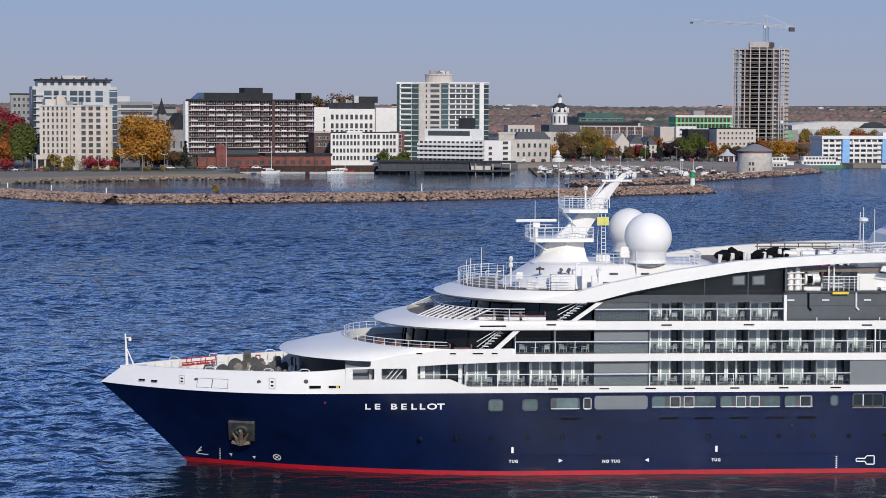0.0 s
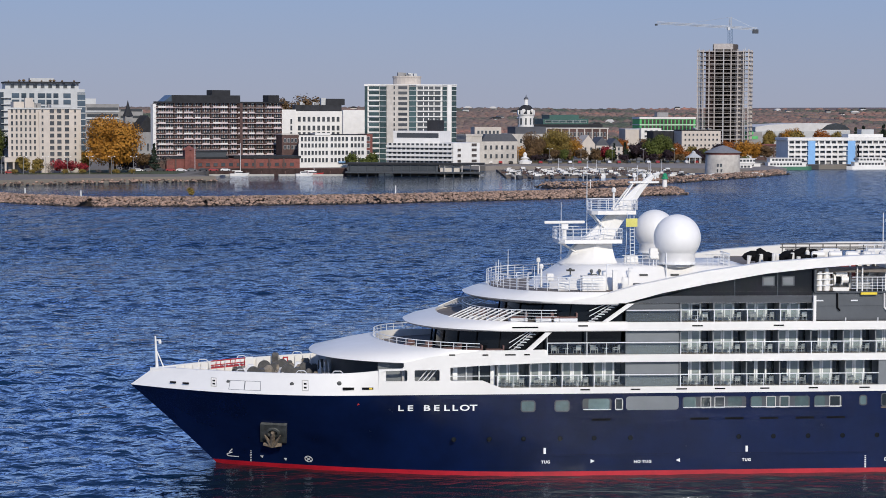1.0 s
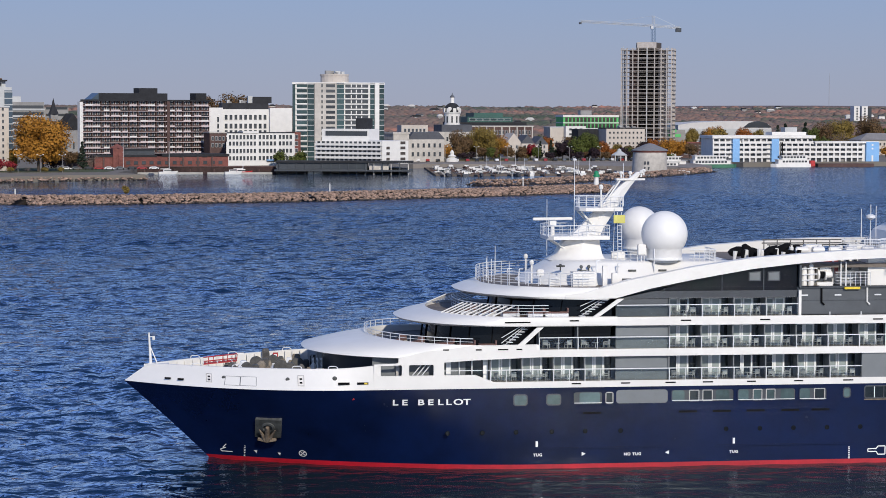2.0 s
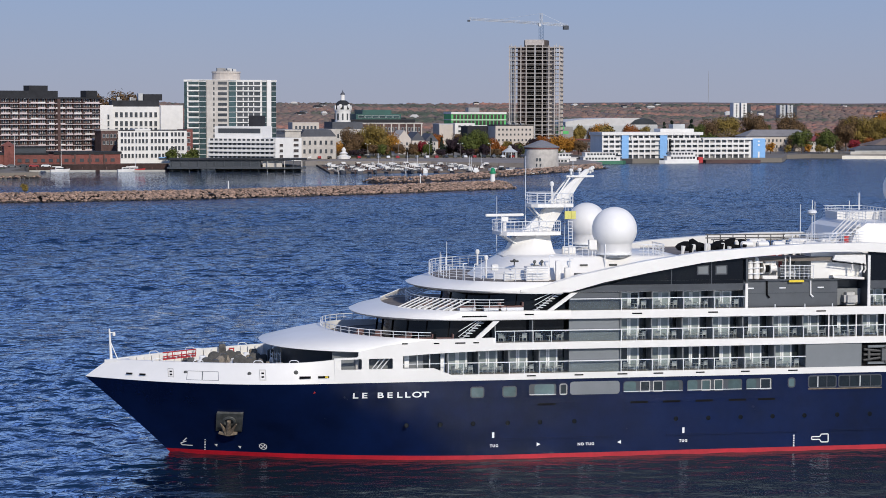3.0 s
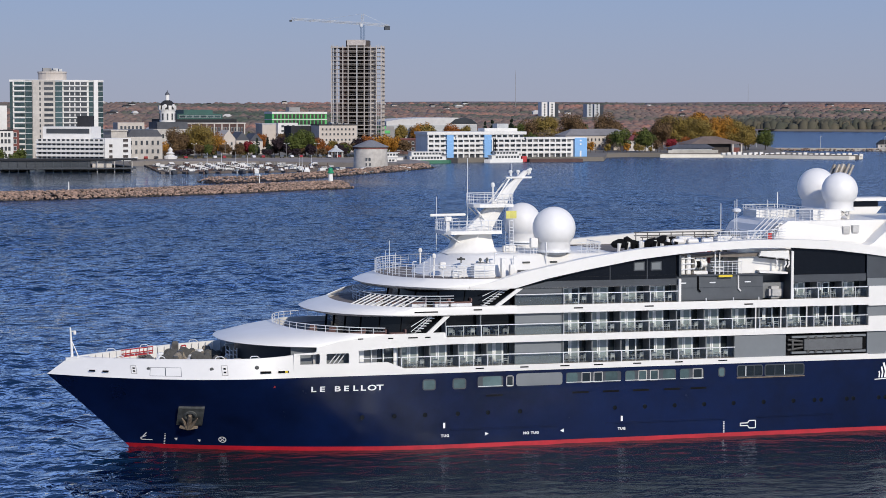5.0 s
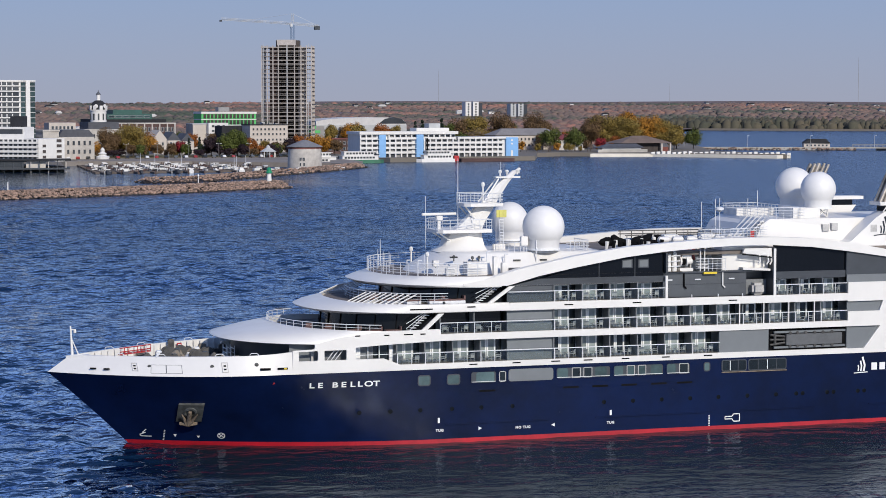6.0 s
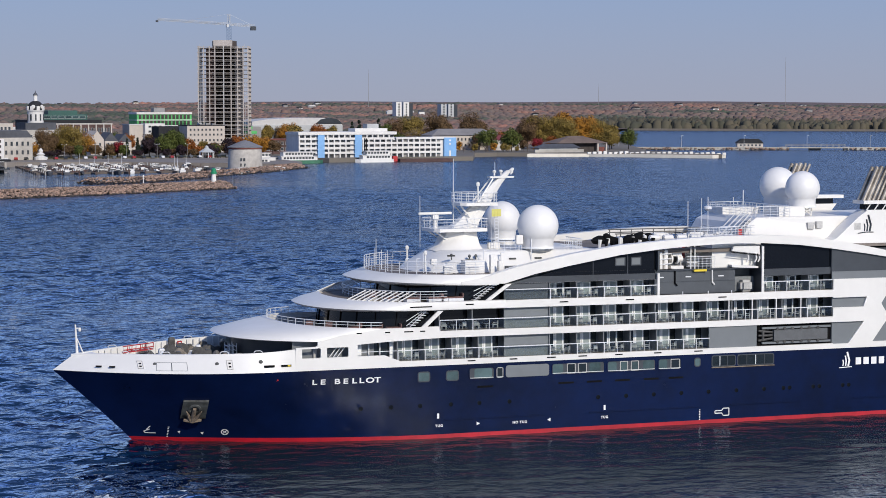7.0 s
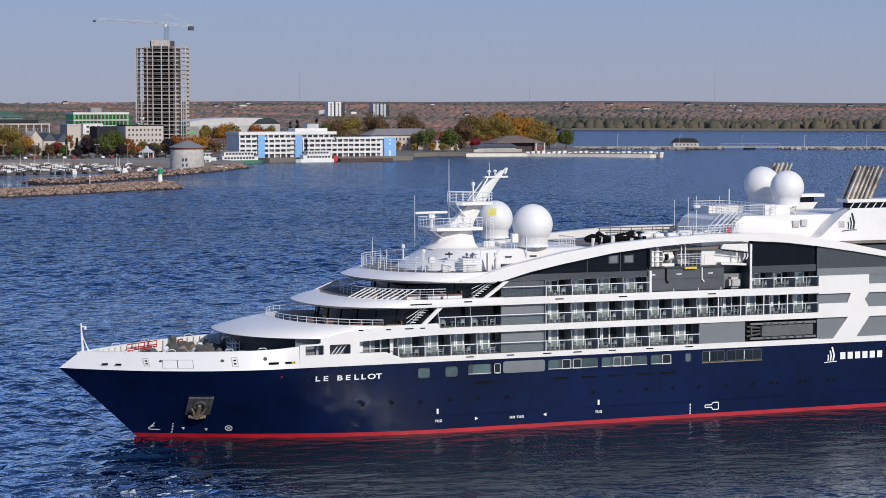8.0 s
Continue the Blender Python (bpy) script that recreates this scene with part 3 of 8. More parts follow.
def waterline(x):
    return HB * (1 - max(0.0, 1 - (x - 7.4) / 28.0) ** 1.75) if x > 7.4 else 0.0


def hull_half(s, z):
    """Station s (0 at the stem, 1 where the sides run parallel), height z."""
    k = min(1.15, max(-0.2, z / KN))
    x0 = 7.4 * (1 - k) + 0.55 * k * (1 - k)
    x = x0 + s * (38 - x0)
    xk, xw = s * 38, 7.4 + s * 30.6
    kk = max(0.0, k) ** 1.25
    return x, waterline(xw) * (1 - kk) + knuckle(xk) * kk


def hull_shell(zs, mi):
    bm = bmesh.new()
    for side in (-1, 1):
        rings = []
        for z in zs:
            row = []
            for i in range(41):
                x, y = hull_half((i / 40) ** 1.35, z)
                row.append((x, side * y, z))
            row += [(x, side * (HB if x < 118 else HB - 0.9 * ((x - 118) / 13) ** 2), z) for x in (50, 64, 78, 92, 106, 118, 124, 128, LEN)]
            rings.append(row)
        loft(bm, rings, mi)
    y = HB - 0.9
    for a, b in zip(zs, zs[1:]):
        bm.faces.new([bm.verts.new(c) for c in ((LEN, -y, a), (LEN, y, a), (LEN, y, b), (LEN, -y, b))])
    bmesh.ops.remove_doubles(bm, verts=bm.verts, dist=0.004)
    return bm


hull = part("hull", hull_shell([0.34, 1.2, 2.4, 3.6, 4.8, 5.9, KN], 0), HULL_BLUE, ship, "navy blue painted steel hull", True)
part("boot_top", hull_shell([-1.2, -0.4, 0.34], 0), HULL_RED, ship, "red boot top at the waterline", True)

# bow bulwark, leaning in above the paint line
def bulwark_top(x):
    return 8.42 + 0.017 * (x - 2.1) + 0.31 * max(0.0, min(1.0, (x - 16.5) / 5.1)) ** 2


bm = bmesh.new()
for side in (-1, 1):
    lo, hi, hi2, lo2 = [], [], [], []
    for i in range(33):
        q = (i / 32) ** 1.2
        x, xt = 21.6 * q, 2.1 + (21.6 - 2.1) * q
        b, t = knuckle(x), HB * (1 - max(0.0, 1 - (xt - 2.1) / 21.5) ** 2.0)
        lo.append((x, side * b, KN)), hi.append((xt, side * t, bulwark_top(xt)))
        hi2.append((xt + 0.2 * (1 - q), side * max(0.0, t - 0.22), bulwark_top(xt)))
        lo2.append((xt + 0.3 * (1 - q), side * max(0.0, t - 0.24), 7.2))
    loft(bm, [lo, hi, hi2, lo2])
bmesh.ops.remove_doubles(bm, verts=bm.verts, dist=0.003)
part("bow_bulwark", bm, SHIP_WHITE, ship, "white steel bow bulwark", True)
bm = bmesh.new()
prism(bm, [(1.2 + x, -max(0.05, knuckle(x) - 0.15)) for x in (0, 1, 2, 4, 7, 10, 14, 18, 24)] + [(1.2 + x, max(0.05, knuckle(x) - 0.15)) for x in (24, 18, 14, 10, 7, 4, 2, 1, 0)], 7.1, 7.35)
part("foredeck", bm, DECK_GREEN, ship, "dark grey mooring deck")


def nose(xf, xs, hw, z, n=40, p=2.3, inner=0.0):
    """Rounded-front plan line from port to starboard; z may be (front, side)."""
    zf, zs = z if isinstance(z, tuple) else (z, z)
    pts = []
    for i in range(n + 1):
        a = -math.pi / 2 + math.pi * i / n
        c, s = abs(math.cos(a)) ** (2 / p), abs(math.sin(a)) ** (2 / p)
        pts.append((xs - (xs - xf) * c, math.copysign(hw * s, a), zs + (zf - zs) * c))
    return pts


def tail(line, x):
    """Adds straight runs aft to x at both ends of a nose line."""
    a, b = line[0], line[-1]
    return [(x, a[1], a[2])] + line + [(x, b[1], b[2])]


def cap(bm, line, mi=0):
    bm.faces.new([bm.verts.new(p) for p in line]).material_index = mi


def rail(name, line, h=1.05, step=1.6, bars=4, r=0.03, parent=ship, label="", gap=()):
    """Guard rail along a 3D line: posts, a top rail and lower bars."""
    bm = bmesh.new()
    acc = step
    for a, b in zip(line, line[1:]):
        a, b = Vector(a), Vector(b)
        d = (b - a).length
        if d < 0.02:
            continue
        for k in range(1, bars + 1):
            o = Vector((0, 0, h * k / bars))
            rod(bm, a + o, b + o, r * (1.35 if k == bars else 0.7), 4)
        while acc <= d:
            c = a + (b - a) * (acc / d)
            rod(bm, c, c + Vector((0, 0, h)), r, 4)
            acc += step
        acc -= d
    return part(name, bm, RAIL_STEEL, parent, label)


# swept forward roof and the three terraces
def sweep(name, lines, label):
    bm = bmesh.new()
    loft(bm, lines)
    bmesh.ops.remove_doubles(bm, verts=bm.verts, dist=0.002)
    return part(name, bm, SHIP_WHITE, ship, label, True)


V1 = [nose(15.6, 25.5, 8.6, (9.75, 9.45)), nose(15.45, 25.5, 9.0, (9.85, 9.55), p=2.4), nose(15.6, 25.8, 8.98, (9.98, 9.75), p=2.4), nose(18.2, 27.5, 8.95, (10.55, 10.2)),
      nose(20.9, 29.5, 8.85, (10.98, 10.62)), nose(21.3, 29.5, 8.7, (10.98, 10.62)), nose(21.4, 29.5, 8.65, (10.1, 10.1))]
sweep("forward_roof", [tail(l, 35.2) for l in V1], "white swept roof over the mooring deck")
bm = bmesh.new(); cap(bm, tail(nose(21.2, 29.5, 8.75, 10.22), 42)); part("terrace_deck", bm, DECK_TEAK, ship, "grey teak terrace deck")
bm = bmesh.new(); cap(bm, tail(nose(15.8, 25.5, 8.5, 9.7), 30)); part("roof_soffit", bm, SHIP_WHITE, ship)
rail("terrace_rail", tail(nose(21.1, 29.5, 8.78, (10.98, 10.62), 30), 35)[1:], 0.55, 1.1, 2, 0.028, label="low white terrace rail")
V2 = [nose(25.2, 33, 8.2, (12.0, 12.18)), nose(23.85, 33, 8.95, (12.3, 12.18)), nose(23.7, 33, 9.0, (12.45, 12.24), p=2.4), nose(24.4, 33, 9.0, (12.75, 12.56)), nose(26.3, 34, 8.93, (13.15, 12.93)),
      nose(26.6, 34, 8.7, (13.15, 12.98)), nose(26.6, 34, 8.65, 12.8)]
sweep("middle_brow", [tail(l, 42) for l in V2], "white swept brow of the middle terrace")
bm = bmesh.new(); cap(bm, tail(nose(26.4, 34, 8.75, 12.9), 58)); part("terrace_deck", bm, DECK_TEAK, ship)
bm = bmesh.new(); cap(bm, tail(nose(25.0, 33, 8.6, (12.04, 12.2)), 42)); part("brow_soffit", bm, SHIP_WHITE, ship)
V3 = [nose(30.4, 39, 8.3, 14.42), nose(29.1, 39, 9.0, (14.72, 14.45)), nose(28.95, 39, 9.02, (14.85, 14.58), p=2.4), nose(29.6, 39, 9.0, (15.1, 14.9)), nose(31.0, 40, 8.6, (15.5, 15.45)), nose(31.3, 40, 8.4, 15.42)]
sweep("bridge_brow", [tail(l, 41.2) for l in V3], "white swept brow above the bridge")
bm = bmesh.new(); cap(bm, tail(nose(31.2, 40, 8.5, 15.44), 60)); part("bridge_roof_deck", bm, DECK_TEAK, ship)
bm = bmesh.new(); cap(bm, tail(nose(29.6, 39, 8.7, 14.5), 58)); part("brow_soffit", bm, SHIP_WHITE, ship)
rail("bridge_roof_rail", tail(nose(31.1, 40, 8.3, 15.5, 30), 41)[1:], 1.15, 0.95, 5, 0.03, label="white tubular rail round the bridge roof")
rail("middle_terrace_rail", tail(nose(29.0, 36, 8.75, 12.95, 30), 42)[1:], 1.0, 1.3, 4, 0.028)
# raked struts on the middle brow
for i in range(4, 14):
    for s in (-1, 1):
        pl = nose(26.2, 34, 8.85, (13.1, 12.98), 40)[i if s < 0 else 40 - i]
        pu = nose(28.2, 36, 8.3, (13.95, 13.85), 40)[i if s < 0 else 40 - i]
        bm = bmesh.new()
        rod(bm, pl, pu, 0.065, 4)
        part("strut", bm, SHIP_WHITE, ship)

# glazed fronts behind the terraces
def glazed_front(name, xf, xs, hw, z0, z1, xa, glass, posts, label):
    line = tail(nose(xf, xs, hw, z0), xa)
    bm = bmesh.new()
    loft(bm, [line, [(x + 0.25, y * 0.985, z1) for x, y, z in line]])
    g = part(name, bm, glass, ship, label, True)
    for i in range(3, len(line) - 3, posts):
        x, y, z = line[i]
        bm = bmesh.new()
        rod(bm, (x - 0.04, y * 1.004, z0), (x + 0.2, y * 0.99, z1), 0.06, 4)
        part("mullion", bm, FRAME_WHITE if glass is ROOM_DARK else BLACK_PAINT, g)
    return g


glazed_front("lounge_front", 26.2, 32.5, 7.6, 10.2, 12.25, 41.5, BLACK_GLASS, 4, "dark curved lounge glazing")
glazed_front("bridge_front", 32.2, 38.5, 7.7, 12.93, 14.5, 42, BLACK_GLASS, 5, "black curved bridge windows")
bm = bmesh.new(); loft(bm, [tail(nose(17.4, 24, 6.6, 7.3), 30), tail(nose(17.4, 24, 6.6, 9.72), 30)])
part("mooring_house_front", bm, DARK_PANEL, ship, "dark grey recessed front under the forward roof", True)

# white side plates with their openings
def plate(name, pts, side, y0=8.78, y1=9.0, m=SHIP_WHITE, label=""):
    bm = bmesh.new()
    slab_xz(bm, pts, side * y0, side * y1)
    return part(name, bm, m, ship, label)


for s in (-1, 1):
    plate("side_plate", [(21, KN), (77.6, KN), (77.6, F4), (31.3, F4), (29.7, 8.1), (21, 8.1)], s, label="white steel side plating")
    for x0, x1 in ((21, 21.2), (23.4, 24.0), (26.1, 27.0)):
        plate("side_plate", [(x0, 8.1), (x1, 8.1), (x1, 9.02), (x0, 9.02)], s, y1=9.003)
    plate("side_plate", [(23.1, 9.02), (27, 9.02), (27, 9.2), (29.5, 9.35), (35, 9.55), (35, 10.66), (29.5, 10.6), (25.5, 10.15), (23.1, 9.62)], s, y1=9.006)
    plate("side_plate", [(21, 8.96), (23.1, 9.0), (23.1, 9.16), (21, 9.1)], s, y1=9.004)
    plate("deck_band", [(42, 12.2), (77.6, 12.2), (77.6, F6), (42, F6)], s, label="white deck edge band")
    plate("deck_band", [(35, 9.55), (77.6, 9.62), (77.6, F5), (35, F5)], s, 8.7, 9.002)
    # white aft side with raked openings
    plate("aft_plate", [(77.6, KN), (79.0, KN), (82.0, 9.75), (82.0, 12.35), (81.5, 12.12), (81.1, 11.1), (77.6, 11.1), (77.6, 9.62), (81.2, 9.62), (79.4, 7.4), (77.6, 7.4)], s)
    plate("aft_plate", [(77.6, 12.1), (81.5, 12.12), (82.0, 12.35), (82.0, 14.0), (77.6, 14.0)], s)
    plate("aft_plate", [(79.0, KN), (LEN - 6, KN), (LEN - 6, 7.5), (82.2, 7.5), (83.8, 9.6), (LEN - 8, 9.6), (LEN - 8, 10.6), (83.7, 10.6), (83.2, 11.4), (83.7, 12.1), (LEN - 12, 12.1), (LEN - 12, 13.0), (83.7, 13.0), (83.7, 14.0), (82.0, 14.0), (82.0, 9.75)], s)
    plate("aft_panel", [(77.6, 7.0), (LEN - 9, 7.0), (LEN - 14, 14.6), (77.6, 14.6)], s, 8.5, 8.75, GREY_PANEL, "plain grey recessed panel")
    plate("aft_panel", [(77.5, 14.0), (100, 14.0), (100, 15.2), (92, 15.6), (86, 16.2), (77.5, 17.7)], s, 8.4, 8.74, DARK_PANEL)
    plate("grey_stripe", [(77.5, 14.0), (LEN - 14, 14.0), (LEN - 14, 14.75), (77.5, 14.75)], s, 8.5, 8.85, GREY_PANEL)
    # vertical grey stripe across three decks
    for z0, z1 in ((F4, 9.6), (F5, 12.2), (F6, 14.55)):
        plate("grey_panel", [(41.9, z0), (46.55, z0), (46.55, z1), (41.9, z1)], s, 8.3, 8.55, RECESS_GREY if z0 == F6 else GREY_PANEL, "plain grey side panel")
    plate("grey_panel", [(63.7, F4), (69.0, F4), (69.0, 9.6), (63.7, 9.6)], s, 8.6, 8.85, GREY_PANEL, "plain grey side panel")
    # great white arch
    lo = [(41.8, 14.55), (44.9, 15.38), (48.6, 16.1), (53.9, 17.0), (58.2, 17.46), (61.8, 17.72), (65.4, 17.86), (69.7, 17.87), (73.6, 17.58), (77.5, 17.1), (81.6, 16.5), (85.7, 15.82), (92, 14.9), (100, 14.2), (110, 14.0)]
    up = [(110, 14.5), (100, 14.75), (92, 15.5), (85.7, 16.42), (81.6, 17.25), (77.5, 17.98), (73.6, 18.42), (69.7, 18.62), (64.9, 18.62), (61.2, 18.47), (53.9, 17.96), (48.6, 17.2), (42.8, 16.05), (40.8, 15.5), (39.4, 15.12), (37.4, 14.84), (37.4, 14.62)]
    plate("arch", lo + up, s, 8.0, 9.03, label="white sweeping arch beam along the upper deck")
    # dark panorama glazing under the arch
    plate("panorama_glazing", [(45.5, 15.1), (57.9, 15.1), (57.9, 17.4), (53.9, 16.95), (48.6, 16.05)], s, 8.2, 8.45, BLACK_GLASS, "black panorama glazing")
    plate("panorama_sill", [(42.2, 14.5), (58.0, 14.5), (58.0, 15.1), (45.2, 15.1)], s, 8.2, 8.6, DARK_PANEL)
    plate("panorama_glazing", [(69.7, 15.2), (77.4, 15.2), (77.4, 17.1), (73.6, 17.55), (69.7, 17.8)], s, 8.2, 8.5, BLACK_GLASS, "black panorama glazing")
    plate("panorama_sill", [(69.6, 14.5), (77.5, 14.5), (77.5, 15.2), (69.6, 15.2)], s, 8.2, 8.6, DARK_PANEL)
    for x in (53.6, 55.3):
        plate("inner_window", [(x, 15.9), (x + 1.1, 15.9), (x + 1.1, 16.75), (x, 16.7)], s, 8.45, 8.465, DARK_PANEL)
        plate("inner_pane", [(x + 0.12, 16.0), (x + 0.98, 16.0), (x + 0.98, 16.65), (x + 0.12, 16.6)], s, 8.465, 8.472, GREY_PANEL)
    for x in (51.2, 54.9):
        plate("mullion", [(x, 15.1), (x + 0.08, 15.1), (x + 0.08, 17.1 if x > 53 else 16.5), (x, 17.1 if x > 53 else 16.5)], s, 8.45, 8.48, DARK_PANEL)
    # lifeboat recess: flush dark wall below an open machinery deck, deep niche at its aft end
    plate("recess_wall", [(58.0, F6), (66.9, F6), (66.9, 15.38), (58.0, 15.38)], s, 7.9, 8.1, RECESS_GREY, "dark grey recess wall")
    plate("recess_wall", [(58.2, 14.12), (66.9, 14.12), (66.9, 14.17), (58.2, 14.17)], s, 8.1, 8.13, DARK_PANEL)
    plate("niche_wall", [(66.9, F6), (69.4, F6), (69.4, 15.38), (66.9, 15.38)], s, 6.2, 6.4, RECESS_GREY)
    bm = bmesh.new(); box(bm, 66.75, 66.9, min(s * 6.3, s * 7.9), max(s * 6.3, s * 7.9), F6, 15.38); part("recess_end", bm, RECESS_GREY, ship)
    bm = bmesh.new(); box(bm, 58.0, 58.2, s * 7.6 - 1.3, s * 7.6 + 1.3, 15.4, 17.3); part("recess_end", bm, DARK_PANEL, ship)
    bm = bmesh.new(); box(bm, 69.4, 69.6, s * 7.6 - 1.3, s * 7.6 + 1.3, F6, 17.6); part("recess_end", bm, DARK_PANEL, ship)
    plate("recess_back", [(58.2, 15.4), (69.4, 15.4), (69.4, 17.7), (58.2, 17.2)], s, 5.0, 5.2, SHIP_WHITE)
    bm = bmesh.new(); box(bm, 57.93, 58.17, s * 8.88 - 0.12, s * 8.88 + 0.12, F6, 15.1); part("corner_post", bm, SHIP_WHITE, ship)
    bm = bmesh.new(); box(bm, 69.43, 69.67, s * 8.88 - 0.12, s * 8.88 + 0.12, F6, 17.5); part("corner_post", bm, SHIP_WHITE, ship)

# inner body behind the balconies, decks and ceilings
part("inner_body", boxes((33, LEN - 8, -7.3, 7.3, KN, 10.1), (42.3, LEN - 8, -7.3, 7.3, 10.1, 14.4)), PARTITION, ship)
part("upper_house", boxes((43, 58, -7.9, 7.9, 14.4, 16.0), (69.6, 98, -7.9, 7.9, 14.4, 17.0), (58, 69.6, -5.0, 5.0, 14.4, 17.2)), DARK_PANEL, ship)
for z, a, b in ((F4, 29.8, 77.6), (F5, 29.0, 77.6), (F6, 42, 77.6)):
    bm = bmesh.new()
    for s in (-1, 1):
        box(bm, a, b, min(s * 7.2, s * 8.8), max(s * 7.2, s * 8.8), z - 0.3, z)
    part("balcony_deck", bm, DECK_TEAK, ship)

# balcony bays: window unit, partition, glass rail, two chairs and a table
def chair_mesh(x, y, z, turn):
    bm = bmesh.new()
    box(bm, -0.28, 0.28, -0.28, 0.28, 0.36, 0.42), box(bm, -0.28, 0.28, 0.24, 0.30, 0.42, 0.85)
    for a in (-0.25, 0.25):
        box(bm, a - 0.03, a + 0.03, -0.28, 0.28, 0.56, 0.61)
        for b in (-0.25, 0.25):
            box(bm, a - 0.025, a + 0.025, b - 0.025, b + 0.025, 0, 0.56)
    bmesh.ops.transform(bm, matrix=pose(x, y, z, 0, 0, turn) @ Matrix.Scale(0.86, 4), verts=bm.verts)
    return bm


CHAIR_M = mat("pale_woven_chair", (0.50, 0.49, 0.47), 0.7, var=0.15, scale=3)
rnd = random.Random(4)


def bay(x0, x1, z0, z1, glass_front=True, style=0):
    h = z1 - z0
    w = x1 - x0
    doors = w * 0.66
    u = part("balcony", boxes((x0 - 0.05, x0 + 0.05, -8.75, -7.3, z0, z1)), PARTITION, ship)
    n = 2
    for k in range(n):
        a = x0 + 0.2 + doors * k / n
        b = a + doors / n - 0.05
        f = boxes((a, a + 0.13, -7.42, -7.3, z0, z1 - 0.08), (b - 0.13, b, -7.42, -7.3, z0, z1 - 0.08), (a + 0.09, b - 0.09, -7.42, -7.3, z1 - 0.2, z1 - 0.08), (a + 0.09, b - 0.09, -7.42, -7.3, z0, z0 + 0.1))
        part("door_frame", f, FRAME_WHITE, u)
        part("pane", boxes((a + 0.09, b - 0.09, -7.37, -7.34, z0 + 0.1, z1 - 0.2)), ROOM_GLASS if rnd.random() < 0.8 else ROOM_DARK, u)
    part("pane", boxes((x0 + 0.25 + doors, x1 - 0.15, -7.36, -7.33, z0 + 0.1, z1 - 0.1)), ROOM_DARK, u)
    part("chair", chair_mesh(x0 + 0.75, -8.05, z0, 130 + rnd.uniform(-30, 30)), CHAIR_M, u)
    part("chair", chair_mesh(x1 - 0.7, -8.05, z0, 220 + rnd.uniform(-30, 30)), CHAIR_M, u)
    bm = bmesh.new()
    lathe(bm, [(0.2, z0), (0.04, z0 + 0.03), (0.04, z0 + 0.42), (0.28, z0 + 0.44), (0.28, z0 + 0.47)], 10, (x0 + x1) / 2, -8.1)
    part("side_table", bm, CHAIR_M, u)
    g = part("glass_rail", boxes((x0 + 0.06, x1 - 0.06, -8.93, -8.91, z0 + 0.06, z0 + 0.98)), RAIL_GLASS, u, "clear glass balustrade")
    part("rail_post", boxes((x0 - 0.035, x0 + 0.035, -8.96, -8.89, z0, z0 + 1.0)), RAIL_STEEL, u)
    part("rail_post", boxes((x0 + w / 2 - 0.02, x0 + w / 2 + 0.02, -8.95, -8.89, z0, z0 + 1.0)), RAIL_STEEL, u)
    part("top_rail", boxes((x0, x1, -8.98, -8.88, z0 + 0.98, z0 + 1.05)), RAIL_STEEL, u)


def bays(x0, x1, n, z0, z1):
    for k in range(n):
        bay(x0 + (x1 - x0) * k / n, x0 + (x1 - x0) * (k + 1) / n, z0, z1)


bays(31.0, 41.9, 4, F4, 9.58)
bays(35.2, 41.9, 2, F5, 12.18)
bays(46.55, 63.7, 6, F4, 9.58)
bays(46.55, 77.5, 11, F5, 12.18)
bays(46.55, 57.95, 4, F6, 14.48)
bays(69.7, 77.5, 3, F6, 14.48)
for a, z in ((41.9, F4), (41.9, F5), (41.9, F6)):
    part("glass_rail", boxes((a, 46.55, -8.93, -8.91, z + 0.06, z + 0.98)), RAIL_GLASS, ship)
    part("top_rail", boxes((a, 46.55, -8.98, -8.88, z + 0.98, z + 1.05)), RAIL_STEEL, ship)
for x in (65.8, 68.4, 71.1, 73.9):
    part("deck_post", boxes((x - 0.05, x + 0.05, -8.99, -8.9, F5, 12.2)), SHIP_WHITE, ship)
part("window_sill_panel", boxes((27.0, 31.0, -7.6, -7.4, F4, 9.4)), ROOM_DARK, ship)

# windows, fenders and marks on the hull side
def rounded(x0, x1, z0, z1, r, n=4):
    pts = []
    for cx, cz, a0 in ((x1 - r, z0 + r, -90), (x1 - r, z1 - r, 0), (x0 + r, z1 - r, 90), (x0 + r, z0 + r, 180)):
        for k in range(n + 1):
            a = radians(a0 + 90 * k / n)
            pts.append((cx + r * math.cos(a), cz + r * math.sin(a)))
    return pts


def hull_window(x0, x1, z0, z1, panes=1, y=-9.0, glass=HULL_GLASS):
    bm = bmesh.new()
    a, b = rounded(x0, x1, z0, z1, 0.24), rounded(x0 + 0.1, x1 - 0.1, z0 + 0.1, z1 - 0.1, 0.16)
    loft(bm, [[(x, y + 0.05, z) for x, z in a], [(x, y - 0.035, z) for x, z in a], [(x, y - 0.035, z) for x, z in b], [(x, y + 0.02, z) for x, z in b]], close=True)
    w = part("window", bm, DARK_PANEL, ship)
    step = (x1 - x0 - 0.16) / panes
    for k in range(panes):
        p0 = x0 + 0.08 + step * k
        part("pane", boxes((p0 + 0.02, p0 + step - 0.02, y - 0.012, y + 0.03, z0 + 0.09, z1 - 0.09)), glass if rnd.random() < 0.75 else ROOM_DARK, w)
    for k in range(1, panes):
        p0 = x0 + 0.08 + step * k
        part("window_bar", boxes((p0 - 0.035, p0 + 0.035, y - 0.03, y + 0.02, z0 + 0.06, z1 - 0.06)), FRAME_WHITE if rnd.random() < 0.6 else DARK_PANEL, w)
    return w


